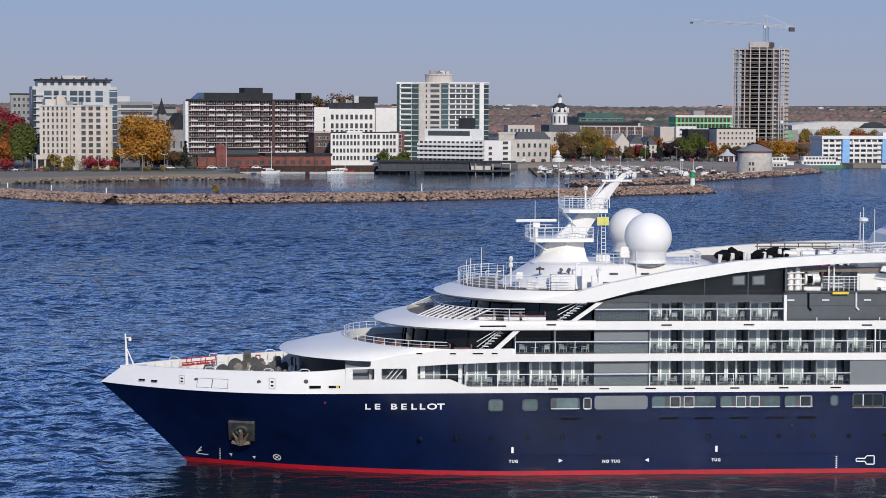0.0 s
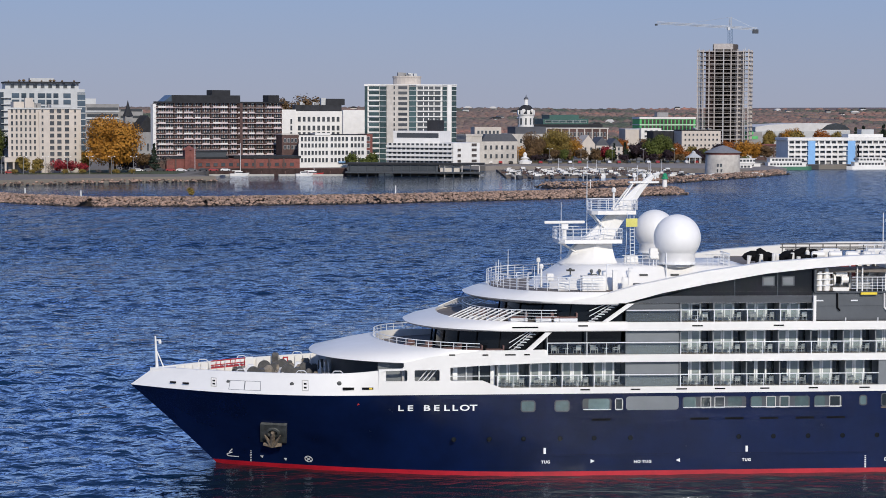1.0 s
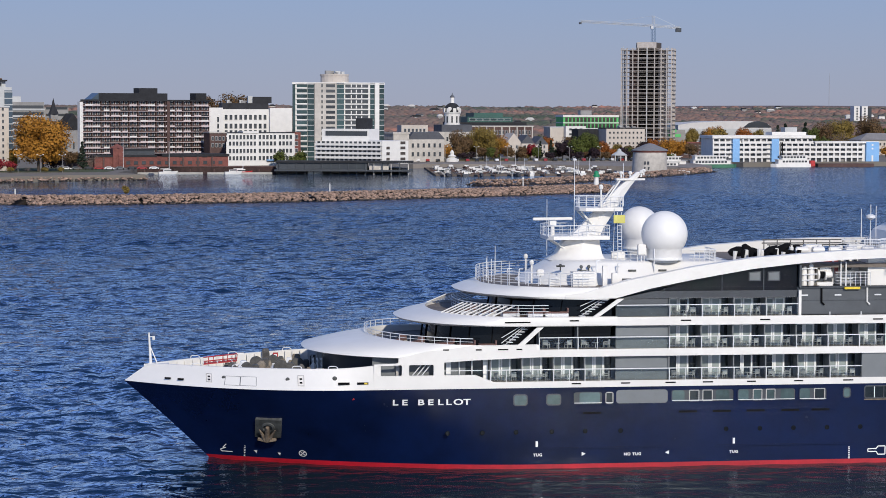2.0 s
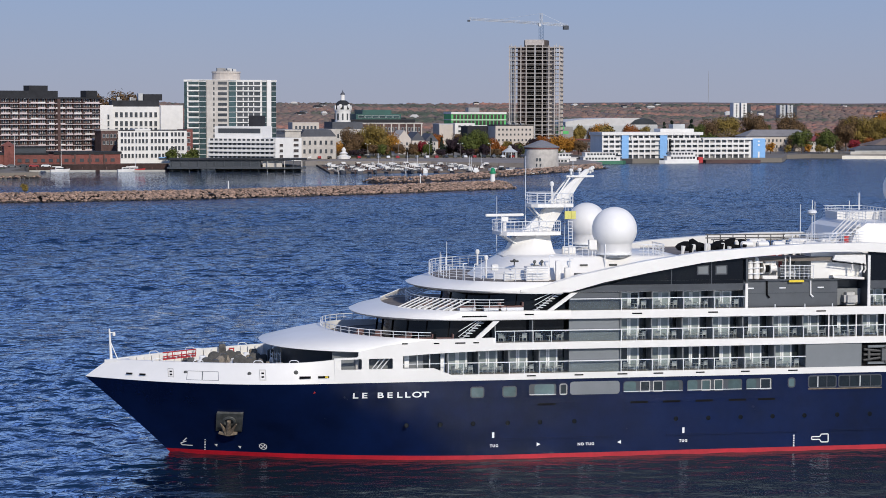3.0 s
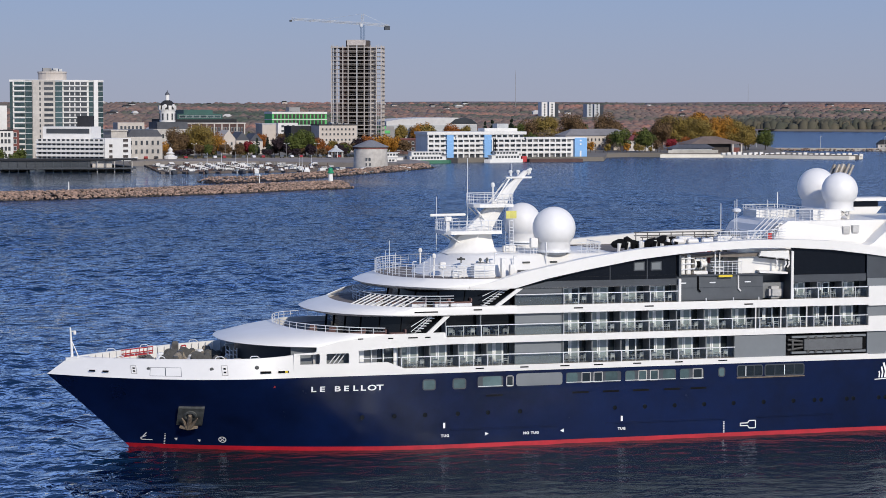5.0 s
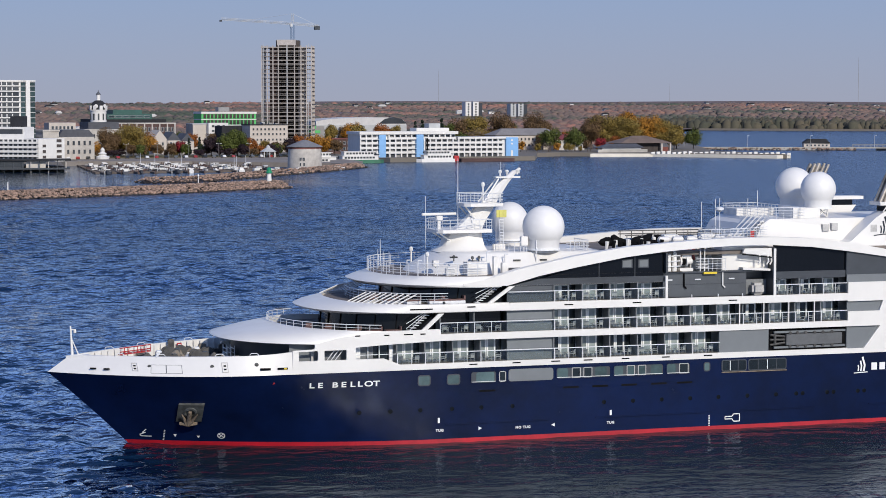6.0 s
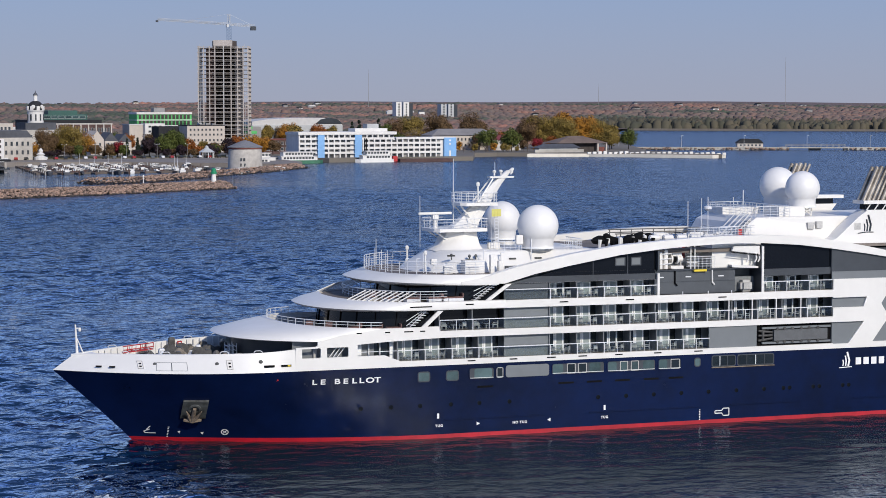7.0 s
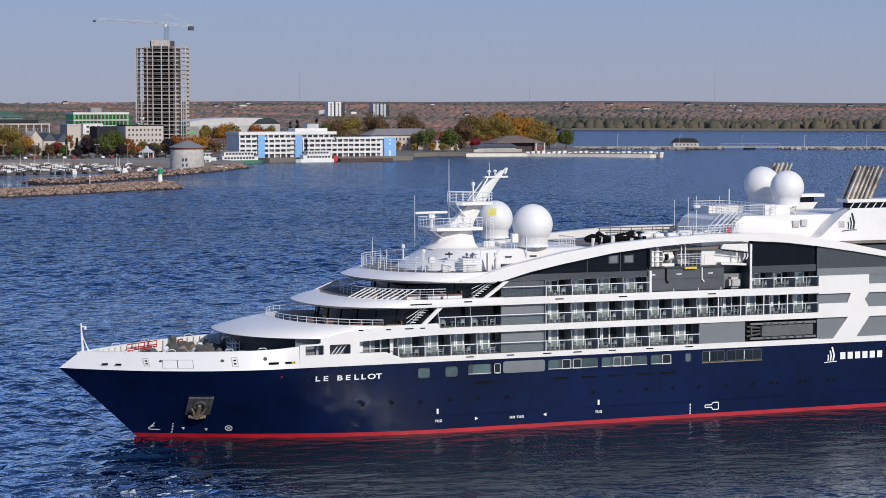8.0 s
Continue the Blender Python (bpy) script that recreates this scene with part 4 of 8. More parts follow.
def ring_part(name, x0, x1, z0, z1, w, r, ya, yb, m, parent):
    bm = bmesh.new()
    a, b = rounded(x0, x1, z0, z1, r), rounded(x0 + w, x1 - w, z0 + w, z1 - w, max(0.03, r - w))
    loft(bm, [[(x, yb, z) for x, z in a], [(x, ya, z) for x, z in a], [(x, ya, z) for x, z in b], [(x, yb, z) for x, z in b]], close=True)
    return part(name, bm, m, parent)


def hull_loggia(x0, x1, z0, z1, lights, doors):
    """Rounded opening laid flat on the side: dark back painted for its depth, rounded lights, white-framed doors and a
    low bar.
    """
    u = ring_part("loggia", x0, x1, z0, z1, 0.09, 0.30, -9.05, -8.95, HULL_BLUE, ship)
    bm = bmesh.new()
    slab_xz(bm, rounded(x0 + 0.05, x1 - 0.05, z0 + 0.05, z1 - 0.05, 0.26), -8.97, -9.008)
    part("loggia_back", bm, DARK_PANEL, u)
    w = x1 - x0
    for a, b in lights:
        bm = bmesh.new()
        slab_xz(bm, rounded(x0 + a * w, x0 + b * w, z0 + 0.12, z1 - 0.12, 0.22), -8.98, -9.02)
        part("pane", bm, HULL_GLASS, u)
    for a, b in doors:
        ring_part("door_frame", x0 + a * w, x0 + b * w, z0 + 0.1, z1 - 0.1, 0.065, 0.08, -9.03, -8.98, CHAIR_M, u)
        bm = bmesh.new()
        slab_xz(bm, rounded(x0 + a * w + 0.1, x0 + b * w - 0.1, z0 + 0.2, z1 - 0.2, 0.05), -8.98, -9.016)
        part("pane", bm, ROOM_DARK if rnd.random() < 0.5 else HULL_GLASS, u)
    part("bar", boxes((x0 + 0.12, x1 - 0.12, -9.06, -9.03, z0 + 0.16, z0 + 0.21)), RAIL_STEEL, u)


hull_window(32.95, 34.2, 5.4, 6.4); hull_window(35.8, 37.1, 5.4, 6.4)
hull_loggia(38.1, 40.75, 5.4, 6.6, [(0.22, 0.90)], []); hull_loggia(40.85, 41.75, 5.4, 6.6, [], [(0.12, 0.88)])
bm = bmesh.new(); slab_xz(bm, rounded(41.9, 46.4, 5.5, 6.65, 0.25), -8.95, -9.04); part("shutter", bm, GREY_PANEL, ship, "closed grey shutter")
hull_loggia(46.65, 52.3, 5.5, 6.68, [(0.03, 0.22), (0.71, 0.92)], [(0.29, 0.45), (0.50, 0.66)]); hull_loggia(52.5, 57.8, 5.5, 6.68, [(0.03, 0.20), (0.74, 0.96)], [(0.27, 0.43), (0.49, 0.65)])
hull_loggia(58.0, 60.6, 5.5, 6.68, [(0.05, 0.40)], [(0.54, 0.92)]); hull_window(62.0, 62.7, 5.7, 6.6)
hull_window(63.9, 66.6, 5.6, 6.75, 3, glass=ROOM_DARK); hull_window(66.75, 70.9, 5.6, 6.75, 4, glass=ROOM_DARK)
part("window_ledge", boxes((63.9, 70.9, -9.12, -8.98, 5.5, 5.58)), RUST, ship)
for x in (27.3, 30.3, 33.2, 36.3, 39.2, 42.3, 51.6, 54.6, 57.6, 60.6, 63.6, 66.7, 69.8, 72.0, 72.7, 75.4, 76.1, 78.8, 79.5):
    bm = bmesh.new()
    lathe(bm, [(0.21, -0.05), (0.21, 0.03), (0.15, 0.04), (0.14, 0.01)], 14)
    bmesh.ops.transform(bm, matrix=pose(x, -9.0, 3.15, 90), verts=bm.verts)
    part("porthole", bm, BLACK_GLASS, ship, smooth=True)
# solid black strips stand in for the shadow inside the slots
for x in (39.0, 47.4, 50.4, 53.4, 56.5, 59.2):
    part("vent_slot", boxes((x, x + 1.6, -9.03, -8.96, 4.62, 4.8)), BLACK_PAINT, ship)
for x, w in ((18.0, 0.95), (19.6, 0.95)):
    part("fairlead_slot", boxes((x, x + w, -knuckle(x + 1) - 0.02, -knuckle(x) + 0.4, 7.42, 7.6)), BLACK_PAINT, ship)
part("fairlead_roller", boxes((20.2, 20.45, -knuckle(20.4) - 0.05, -knuckle(20.4) + 0.1, 7.44, 7.58)), YELLOW, ship)
for x0, x1, z in ((26.9, 27.4, 10.22), (29.7, 30.2, 10.2), (31.6, 32.5, 10.2), (33.2, 33.7, 10.2), (32.2, 34.4, 12.5), (37.8, 38.6, 12.6), (54.5, 55.4, 12.55), (47.5, 48.4, 12.55), (64.6, 65.5, 12.5), (38.0, 38.8, 7.2), (42.3, 43.1, 7.2), (46.2, 47.1, 7.2),
                  (49.5, 50.4, 7.2), (53.4, 54.2, 7.2), (57.6, 58.4, 7.2), (62.0, 62.9, 7.2)):
    part("scupper", boxes((x0, x1, -9.03, -8.95, z, z + 0.11)), BLACK_PAINT, ship)
for a, b, z in ((35.6, 45.9, 1.72), (50.7, 62.9, 1.72), (66, 74, 1.75), (80, 88, 1.8)):
    part("fender_strake", boxes((a, b, -9.12, -8.9, z - 0.05, z + 0.05)), HULL_BLUE, ship)


def font(name, text, size, m, mtx, parent, extrude=0.01, wide=1.0):
    c = bpy.data.curves.new(name, "FONT")
    c.body, c.size, c.extrude, c.space_character, c.offset = text, size, extrude, 1.25, 0.014
    tmp = bpy.data.objects.new(name, c)
    scene.collection.objects.link(tmp)
    me = bpy.data.meshes.new_from_object(tmp.evaluated_get(bpy.context.evaluated_depsgraph_get()))
    bpy.data.objects.remove(tmp)
    me.materials.clear()
    me.materials.append(m)
    ob = new(name, me)
    me.transform(mtx @ Matrix.Diagonal((wide, 1, 1, 1)))
    ob.parent = parent
    return ob


def on_side(x, z):
    """Pose of flat writing on the port side: reads towards aft, upright."""
    ya, yb = hull_side(x, z), hull_side(x + 5, z)
    turn = math.degrees(math.atan2(yb - ya, 5))
    lean = math.degrees(math.atan2(ya - hull_side(x, z + 0.7), 0.7))
    return pose(x, ya, z, 0, 0, turn) @ pose(0, -0.05, 0, 90 + lean)


def hull_side(x, z):
    best = None
    for i in range(200):
        hx, hy = hull_half(i / 199, z)
        if best is None or abs(hx - x) < best[0]:
            best = (abs(hx - x), hy)
    return -best[1] if x < 38 else -HB


for ch, x in zip("LEBELLOT", (22.6, 23.4, 24.75, 25.6, 26.45, 27.15, 27.8, 28.65)):   # one letter after another round the curve of the side
    font("letter", ch, 0.70, MARK_WHITE, on_side(x, 5.58), ship, 0.02, wide=1.5)
font("marking", "TUG", 0.33, MARK_WHITE, on_side(34.7, 1.05), ship)
font("marking", "NO TUG", 0.33, MARK_WHITE, on_side(42.6, 1.0), ship)
font("marking", "TUG", 0.33, MARK_WHITE, on_side(51.9, 1.05), ship)
for x in (35.0, 52.3):
    part("marking", boxes((x - 0.1, x + 0.1, -9.02 if x > 38 else hull_side(x, 2) - 0.02, -8.9 if x > 38 else hull_side(x, 2) + 0.1, 1.85, 2.35)), MARK_WHITE, ship)


def flat_mark(pts, x, z, m=MARK_WHITE):
    bm = bmesh.new()
    a = [bm.verts.new((u, v, 0)) for u, v in pts]
    r = bmesh.ops.extrude_face_region(bm, geom=[bm.faces.new(a)])
    bmesh.ops.translate(bm, verts=[v for v in r["geom"] if isinstance(v, bmesh.types.BMVert)], vec=(0, 0, 0.02))
    bmesh.ops.transform(bm, matrix=on_side(x, z), verts=bm.verts)
    return part("marking", bm, m, ship)


def line_mark(path, w, x, z, m=MARK_WHITE):
    bm = bmesh.new()
    for (ax, ay), (bx, by) in zip(path, path[1:]):
        d = math.hypot(bx - ax, by - ay)
        nx, ny = -(by - ay) / d * w / 2, (bx - ax) / d * w / 2
        v = [bm.verts.new((px, py, 0.015)) for px, py in ((ax + nx, ay + ny), (ax - nx, ay - ny), (bx - nx, by - ny), (bx + nx, by + ny))]
        bm.faces.new(v)
    bmesh.ops.transform(bm, matrix=on_side(x, z), verts=bm.verts)
    return part("marking", bm, m, ship)


flat_mark([(0, 0.15), (0.35, 0.32), (0.35, -0.02)][::-1], 46.2, 1.05)
flat_mark([(0, 0.32), (0, -0.02), (0.35, 0.15)][::-1], 38.9, 1.05)
flat_mark([(-0.15, 0.3), (0, 0), (0.15, 0.3)][::-1], 11.4, 0.75); flat_mark([(-0.15, 0.3), (0, 0), (0.15, 0.3)][::-1], 13.4, 0.65)
line_mark([(0, 0.35), (-0.55, 0.1), (-0.5, -0.1), (0.2, -0.12), (0.55, -0.12)], 0.1, 8.85, 0.85)
line_mark([(0.1, 0.75), (-0.35, 0.3), (0, 0.35)], 0.09, 8.9, 0.85)
ring = [(0.33 * math.cos(k * 0.524), 0.33 * math.sin(k * 0.524)) for k in range(13)]
line_mark(ring, 0.08, 15.3, 0.95); line_mark([(-0.23, -0.23), (0.23, 0.23)], 0.08, 15.3, 0.95); line_mark([(-0.23, 0.23), (0.23, -0.23)], 0.08, 15.3, 0.95)
line_mark([(0, 0.2), (0.75, 0.2), (0.9, 0.42), (1.55, 0.42), (1.55, -0.3), (0.9, -0.3), (0.75, -0.05), (0, -0.05), (0, 0.2)], 0.09, 64.3, 1.0)
for x in (10.4, 62.6):
    for k in range(7):
        line_mark([(-0.07, 0), (0.07, 0)], 0.09, x, 0.42 + 0.16 * k)
flat_mark([(0, 0), (0.22, 0.1), (0.1, 0.25)], 19.2, 6.05, RED_PAINT)
# line emblem: three curved sails over a stroke, and plain bars in place of the line's name
def emblem(x, z, k, m, y=None):
    bars = [([(0.0, 0.22), (1.8, 0.30)], 0.10), ([(0.55, 0.42), (0.62, 0.85), (0.55, 1.15)], 0.16), ([(0.9, 0.40), (1.0, 1.0), (0.86, 1.65)], 0.19), ([(1.28, 0.40), (1.42, 1.1), (1.12, 2.1)], 0.24)]
    for path, w in bars:
        line_mark([(a * k, b * k) for a, b in path], w * k, x, z, m)


emblem(78.3, 4.75, 0.85, MARK_WHITE)
for k in range(6):
    flat_mark([(0, 0), (0.62, 0), (0.62, 0.72), (0, 0.72)], 80.25 + 0.9 * k, 5.2)

# anchor in its pocket
ay = hull_side(12.3, 3.2)
turn = math.degrees(math.atan2(hull_side(13.5, 3.2) - hull_side(11.1, 3.2), 2.4))
am = pose(12.3, ay - 0.06, 3.15, 0, 0, turn) @ pose(0, 0, 0, math.degrees(math.atan2(hull_side(12.3, 2.6) - hull_side(12.3, 3.8), 1.2)))
anchor = part("anchor_pocket", boxes((-1.2, 1.2, -0.12, 0.3, -0.95, 1.3)), ANCHOR_PLATE, ship, "scuffed steel anchor pocket plate")
anchor.matrix_basis = am
SLANT = Matrix(((1, 0, 0.27, 0), (0, 1, 0, 0), (0, 0, 1, 0), (0, 0, 0, 1)))   # sheared to fit the camera's view, so the pocket's edges look upright
anchor.data.transform(SLANT)
bm = bmesh.new()
lathe(bm, [(0.62, -0.2), (0.62, 0.12), (0.45, 0.16), (0.4, 0.0)], 18)
bmesh.ops.transform(bm, matrix=pose(0, -0.1, 0.35, 90), verts=bm.verts)
bmesh.ops.transform(bm, matrix=SLANT, verts=bm.verts)
part("hawse_pipe", bm, ANCHOR_PLATE, anchor, smooth=True)
bm = bmesh.new()
rod(bm, (0, -0.28, 0.55), (0, -0.34, -0.95), 0.17, 8, 0.24)
for s in (-1, 1):
    rod(bm, (s * 0.15, -0.36, -1.05), (s * 0.72, -0.34, 0.25), 0.24, 6, 0.05)
    rod(bm, (0, -0.36, -1.05), (s * 0.85, -0.36, -0.92), 0.24, 6, 0.14)
bmesh.ops.transform(bm, matrix=SLANT, verts=bm.verts)
part("anchor", bm, RUST, anchor, "rusty stockless anchor")

# bow fittings
bm = bmesh.new()
rod(bm, (2.3, 0, 8.3), (2.15, 0, 11.1), 0.14, 8, 0.07); rod(bm, (2.9, 0.3, 8.3), (2.25, 0, 9.9), 0.04, 6); rod(bm, (2.9, -0.3, 8.3), (2.25, 0, 9.9), 0.04, 6); rod(bm, (2.2, 0, 10.75), (2.55, 0, 10.75), 0.05, 6)
lathe(bm, [(0.12, 10.45), (0.14, 10.6), (0.10, 10.8)], 8, 2.55, 0)
part("jackstaff", bm, SHIP_WHITE, ship, "white jackstaff with a lamp")
bm = bmesh.new(); prism(bm, [(1.7, -0.12), (3.2, -1.05), (3.9, -1.2), (3.9, 1.2), (3.2, 1.05), (1.7, 0.12)], 7.9, 8.36)
part("bow_cover", bm, SHIP_WHITE, ship)


def winch(x, y, s=1.0):
    w = part("winch", boxes((x - 0.7 * s, x + 0.7 * s, y - 1.0 * s, y + 1.0 * s, 7.35, 7.6)), ROPE_DARK, ship, "dark mooring winch wound with rope")
    for dy, r, l, m in ((-0.95, 0.66, 0.1, ROPE_DARK), (-0.5, 0.5, 0.75, ROPE_TAN), (-0.05, 0.66, 0.1, ROPE_DARK), (0.35, 0.42, 0.6, ROPE_GREY), (0.75, 0.6, 0.1, ROPE_DARK), (1.15, 0.3, 0.5, ANCHOR_PLATE)):
        bm = bmesh.new()
        rod(bm, (x, y + dy * s - l * s / 2, 8.05), (x, y + dy * s + l * s / 2, 8.05), r * s, 16)
        part("drum", bm, m, w)
    bm = boxes((x + 0.5 * s, x + 1.1 * s, y - 0.9 * s, y - 0.2 * s, 7.35, 8.5)); bmesh.ops.bevel(bm, geom=bm.edges, offset=0.08, segments=2, affect="EDGES"); part("motor", bm, ROPE_DARK, w)
    for dx in (-0.55, 0.5):
        bm = bmesh.new(); rod(bm, (x + dx * s, y + 0.1, 7.5), (x + 0.1 * s, y + 0.1, 8.2), 0.1, 5); part("bearing_stay", bm, ANCHOR_PLATE, w)


ROPE_TAN = mat("tan_mooring_rope", (0.27, 0.23, 0.18), 0.9, var=0.25, scale=6, bump=0.02)
ROPE_GREY = mat("grey_mooring_rope", (0.14, 0.135, 0.13), 0.9, var=0.3, scale=6, bump=0.02)
for x, y, k in ((10.6, -2.2, 0.9), (11.6, 2.0, 0.95), (13.6, -1.2, 1.0), (13.2, 3.8, 0.8), (15.2, 1.2, 0.9)):
    winch(x, y, k)
# red folded gangway leaning on chocks by the starboard bulwark
g = part("gangway", boxes((0, 3.0, 0, 0.8, 0, 0.08)), RED_PAINT, ship, "folded gangway with red and white rails")
for k in range(8):
    bm = bmesh.new(); rod(bm, (0.42 * k, 0, 0.04), (0.42 * k + 0.12, 0, 0.66), 0.035, 4); part("stanchion", bm, RED_PAINT if k % 3 else RAIL_STEEL, g)
for z in (0.3, 0.66):
    bm = bmesh.new(); rod(bm, (0.05, 0, z), (3.05, 0, z), 0.05, 4); part("handrail", bm, RED_PAINT, g)
for k in range(7):
    part("tread", boxes((0.1 + 0.42 * k, 0.3 + 0.42 * k, 0.05, 0.75, 0.1, 0.14)), RED_PAINT, g)
g.matrix_basis = pose(6.9, 1.3, 8.05, 0, -5, 3)
for x in (7.2, 9.4):
    part("gangway_chock", boxes((x, x + 0.12, 1.35, 2.2, 7.35, 8.12 + 0.09 * (x - 7.2))), RAIL_STEEL, ship)
for x, y, h in ((4.6, -1.2, 0.5), (5.2, 1.4, 0.5), (8.2, -4.0, 0.55), (8.9, -4.0, 0.55), (9.2, 4.2, 0.6), (14.6, -5.2, 0.6), (15.2, -5.2, 0.6), (14.8, 5.6, 0.7), (6.3, -1.6, 0.55), (10.3, -5.0, 0.5)):
    bm = bmesh.new(); lathe(bm, [(0.22, 7.3), (0.2, 7.3 + h), (0.27, 7.32 + h), (0.27, 7.42 + h)], 10, x, y); part("bollard", bm, SHIP_WHITE if y > 0 else ANCHOR_PLATE, ship, smooth=True)
for x, y, l, h, m in ((16.4, -4.4, 0.8, 0.9, SHIP_WHITE), (17.0, 3.2, 0.9, 1.5, SHIP_WHITE), (9.9, 4.4, 0.8, 1.35, SHIP_WHITE), (10.1, 0.0, 0.6, 1.15, RAIL_STEEL), (12.3, 5.4, 0.6, 1.6, ROPE_GREY), (14.9, 3.4, 0.7, 1.3, ROPE_TAN), (16.3, 0.8, 0.6, 1.5, ROPE_GREY)):
    bm = boxes((x, x + l, y, y + 0.6, 7.3, 7.35 + h)); bmesh.ops.bevel(bm, geom=bm.edges, offset=0.08, segments=2, affect="EDGES"); part("deck_locker", bm, m, ship)
part("hose_box", boxes((13.3, 13.75, 6.2, 6.4, 8.0, 8.5)), RED_PAINT, ship, "red fire hose box")
part("hose_box_plate", boxes((13.4, 13.65, 6.17, 6.2, 8.12, 8.38)), FRAME_WHITE, ship)
for i in range(24):
    x = 4.6 + 0.7 * i
    b = HB * (1 - max(0.0, 1 - (x - 2.1) / 21.5) ** 2.0)
    if b < 8.7:
        part("bulwark_stay", boxes((x, x + 0.07, b - 0.62, b - 0.22, 7.3, bulwark_top(x) - 0.08)), SHIP_WHITE, ship)
for x in (5.8, 9.2, 14.2, 17.2):            # bent grab rails on the cap of the bulwark
    b = HB * (1 - max(0.0, 1 - (x + 0.4 - 2.1) / 21.5) ** 2.0) - 0.12
    for s in (-1, 1):
        bm = bmesh.new()
        zt = bulwark_top(x)
        arc = [(x, s * b, zt - 0.05), (x + 0.02, s * b, zt + 0.12), (x + 0.14, s * b, zt + 0.22), (x + 0.62, s * b, zt + 0.22), (x + 0.8, s * b, zt + 0.1), (x + 0.82, s * b, zt - 0.05)]
        for p, q in zip(arc, arc[1:]):
            rod(bm, p, q, 0.035, 5)
        part("grab_rail", bm, RAIL_STEEL, ship)
for x in (16.4, 16.75, 17.1):               # rope racks under the edge of the forward roof
    bm = bmesh.new()
    for z in (7.9, 8.3, 8.7):
        rod(bm, (x, -2.2, z), (x, -0.4, z), 0.05, 5)
    rod(bm, (x, -2.2, 7.35), (x, -2.2, 9.0), 0.05, 5); rod(bm, (x, -0.4, 7.35), (x, -0.4, 9.0), 0.05, 5)
    part("rope_rack", bm, RAIL_STEEL, ship)
rp = random.Random(8)
for k in range(46):                          # slack rope heaps and small fittings between the winches
    x, y = rp.uniform(9.0, 16.6), rp.uniform(-4.4, 5.4)
    if abs(y) > HB * (1 - (1 - (x - 2.1) / 21.5) ** 2) - 1.4:
        continue
    bm = bmesh.new()
    a, h = rp.uniform(0.25, 0.6), rp.uniform(0.25, 1.25)
    lathe(bm, [(a, 7.33), (a * 1.05, 7.35 + h * 0.3), (a * rp.uniform(0.5, 0.9), 7.35 + h * 0.75), (a * 0.3, 7.35 + h)], 7, x, y)
    for v in bm.verts:
        v.co.x += rp.uniform(-0.07, 0.07); v.co.y += rp.uniform(-0.07, 0.07)
    part("mooring_gear", bm, rp.choice((ROPE_TAN, ROPE_TAN, ROPE_GREY, ROPE_DARK, RAIL_STEEL, SHIP_WHITE)), ship)
for x, z, w, h in ((3.4, 7.32, 0.55, 0.14), (4.5, 7.32, 0.55, 0.14)):
    b = -knuckle(x) * 0.985
    bm = boxes((-w / 2, w / 2, -0.06, 0.06, -h / 2, h / 2)); bmesh.ops.transform(bm, matrix=pose(x + 0.35, b + 0.02, z + 0.12, 0, 0, -28), verts=bm.verts); part("fairlead_slot", bm, BLACK_PAINT, ship)


def skin_bulwark(x, f):
    """Place on the outer face of the bow bulwark, f from 0 at the paint line to 1 at the top."""
    q = max(0.0, min(1.0, x / 21.6))
    xt = 2.1 + (21.6 - 2.1) * q
    t = HB * (1 - max(0.0, 1 - (xt - 2.1) / 21.5) ** 2.0)
    return x + (xt - x) * f, -(knuckle(x) * (1 - f) + t * f), KN * (1 - f) + bulwark_top(xt) * f


for x, f, r in ((7.8, 0.5, 0.16), (13.4, 0.5, 0.18), (17.5, 0.55, 0.2)):
    px_, py_, pz_ = skin_bulwark(x, f)
    bm = bmesh.new(); lathe(bm, [(r, -0.1), (r, 0.03), (r * 0.8, 0.06), (r * 0.4, 0.065)], 12); bmesh.ops.transform(bm, matrix=pose(px_, py_, pz_, 90, 0, -25 if x < 12 else -8), verts=bm.verts)
    part("fairlead", bm, ANCHOR_PLATE, ship)
for x in (6.6, 14.6):
    px_, py_, pz_ = skin_bulwark(x, 0.45)
    o = Vector((px_, py_, pz_))
    ex = (Vector(skin_bulwark(x + 0.4, 0.45)) - o).normalized()
    ez = (Vector(skin_bulwark(x - 0.05, 0.55)) - o)
    ez = (ez - ex * (ez.x / ex.x)).normalized()
    ey = ez.cross(ex)
    mx = Matrix(((ex.x, ey.x, ez.x, o.x), (ex.y, ey.y, ez.y, o.y), (ex.z, ey.z, ez.z, o.z), (0, 0, 0, 1)))
    bm = boxes((-0.28, -0.23, -0.05, 0.04, -0.45, 0.45), (0.23, 0.28, -0.05, 0.04, -0.45, 0.45), (-0.28, 0.28, -0.05, 0.04, -0.5, -0.45), (-0.28, 0.28, -0.05, 0.04, 0.45, 0.5)); bmesh.ops.transform(bm, matrix=mx, verts=bm.verts); d = part("hull_door", bm, CHAIR_M, ship)
    for dz in (-0.2, 0.15):
        bm = boxes((-0.11, 0.11, -0.06, 0.04, dz - 0.07, dz + 0.07)); bmesh.ops.transform(bm, matrix=mx, verts=bm.verts); part("recess", bm, BLACK_PAINT, d)

for x0, x1 in ((8.3, 9.6), (9.64, 11.0)):
    ring = [skin_bulwark(x0, 0.16), skin_bulwark(x1, 0.16), skin_bulwark(x1 - 0.42, 0.58), skin_bulwark(x0 - 0.42, 0.58)]
    bm = bmesh.new()
    for p, q in zip(ring, ring[1:] + ring[:1]):
        rod(bm, (p[0], p[1] - 0.01, p[2]), (q[0], q[1] - 0.01, q[2]), 0.022, 4)
    part("shell_hatch", bm, GREY_PANEL, ship)

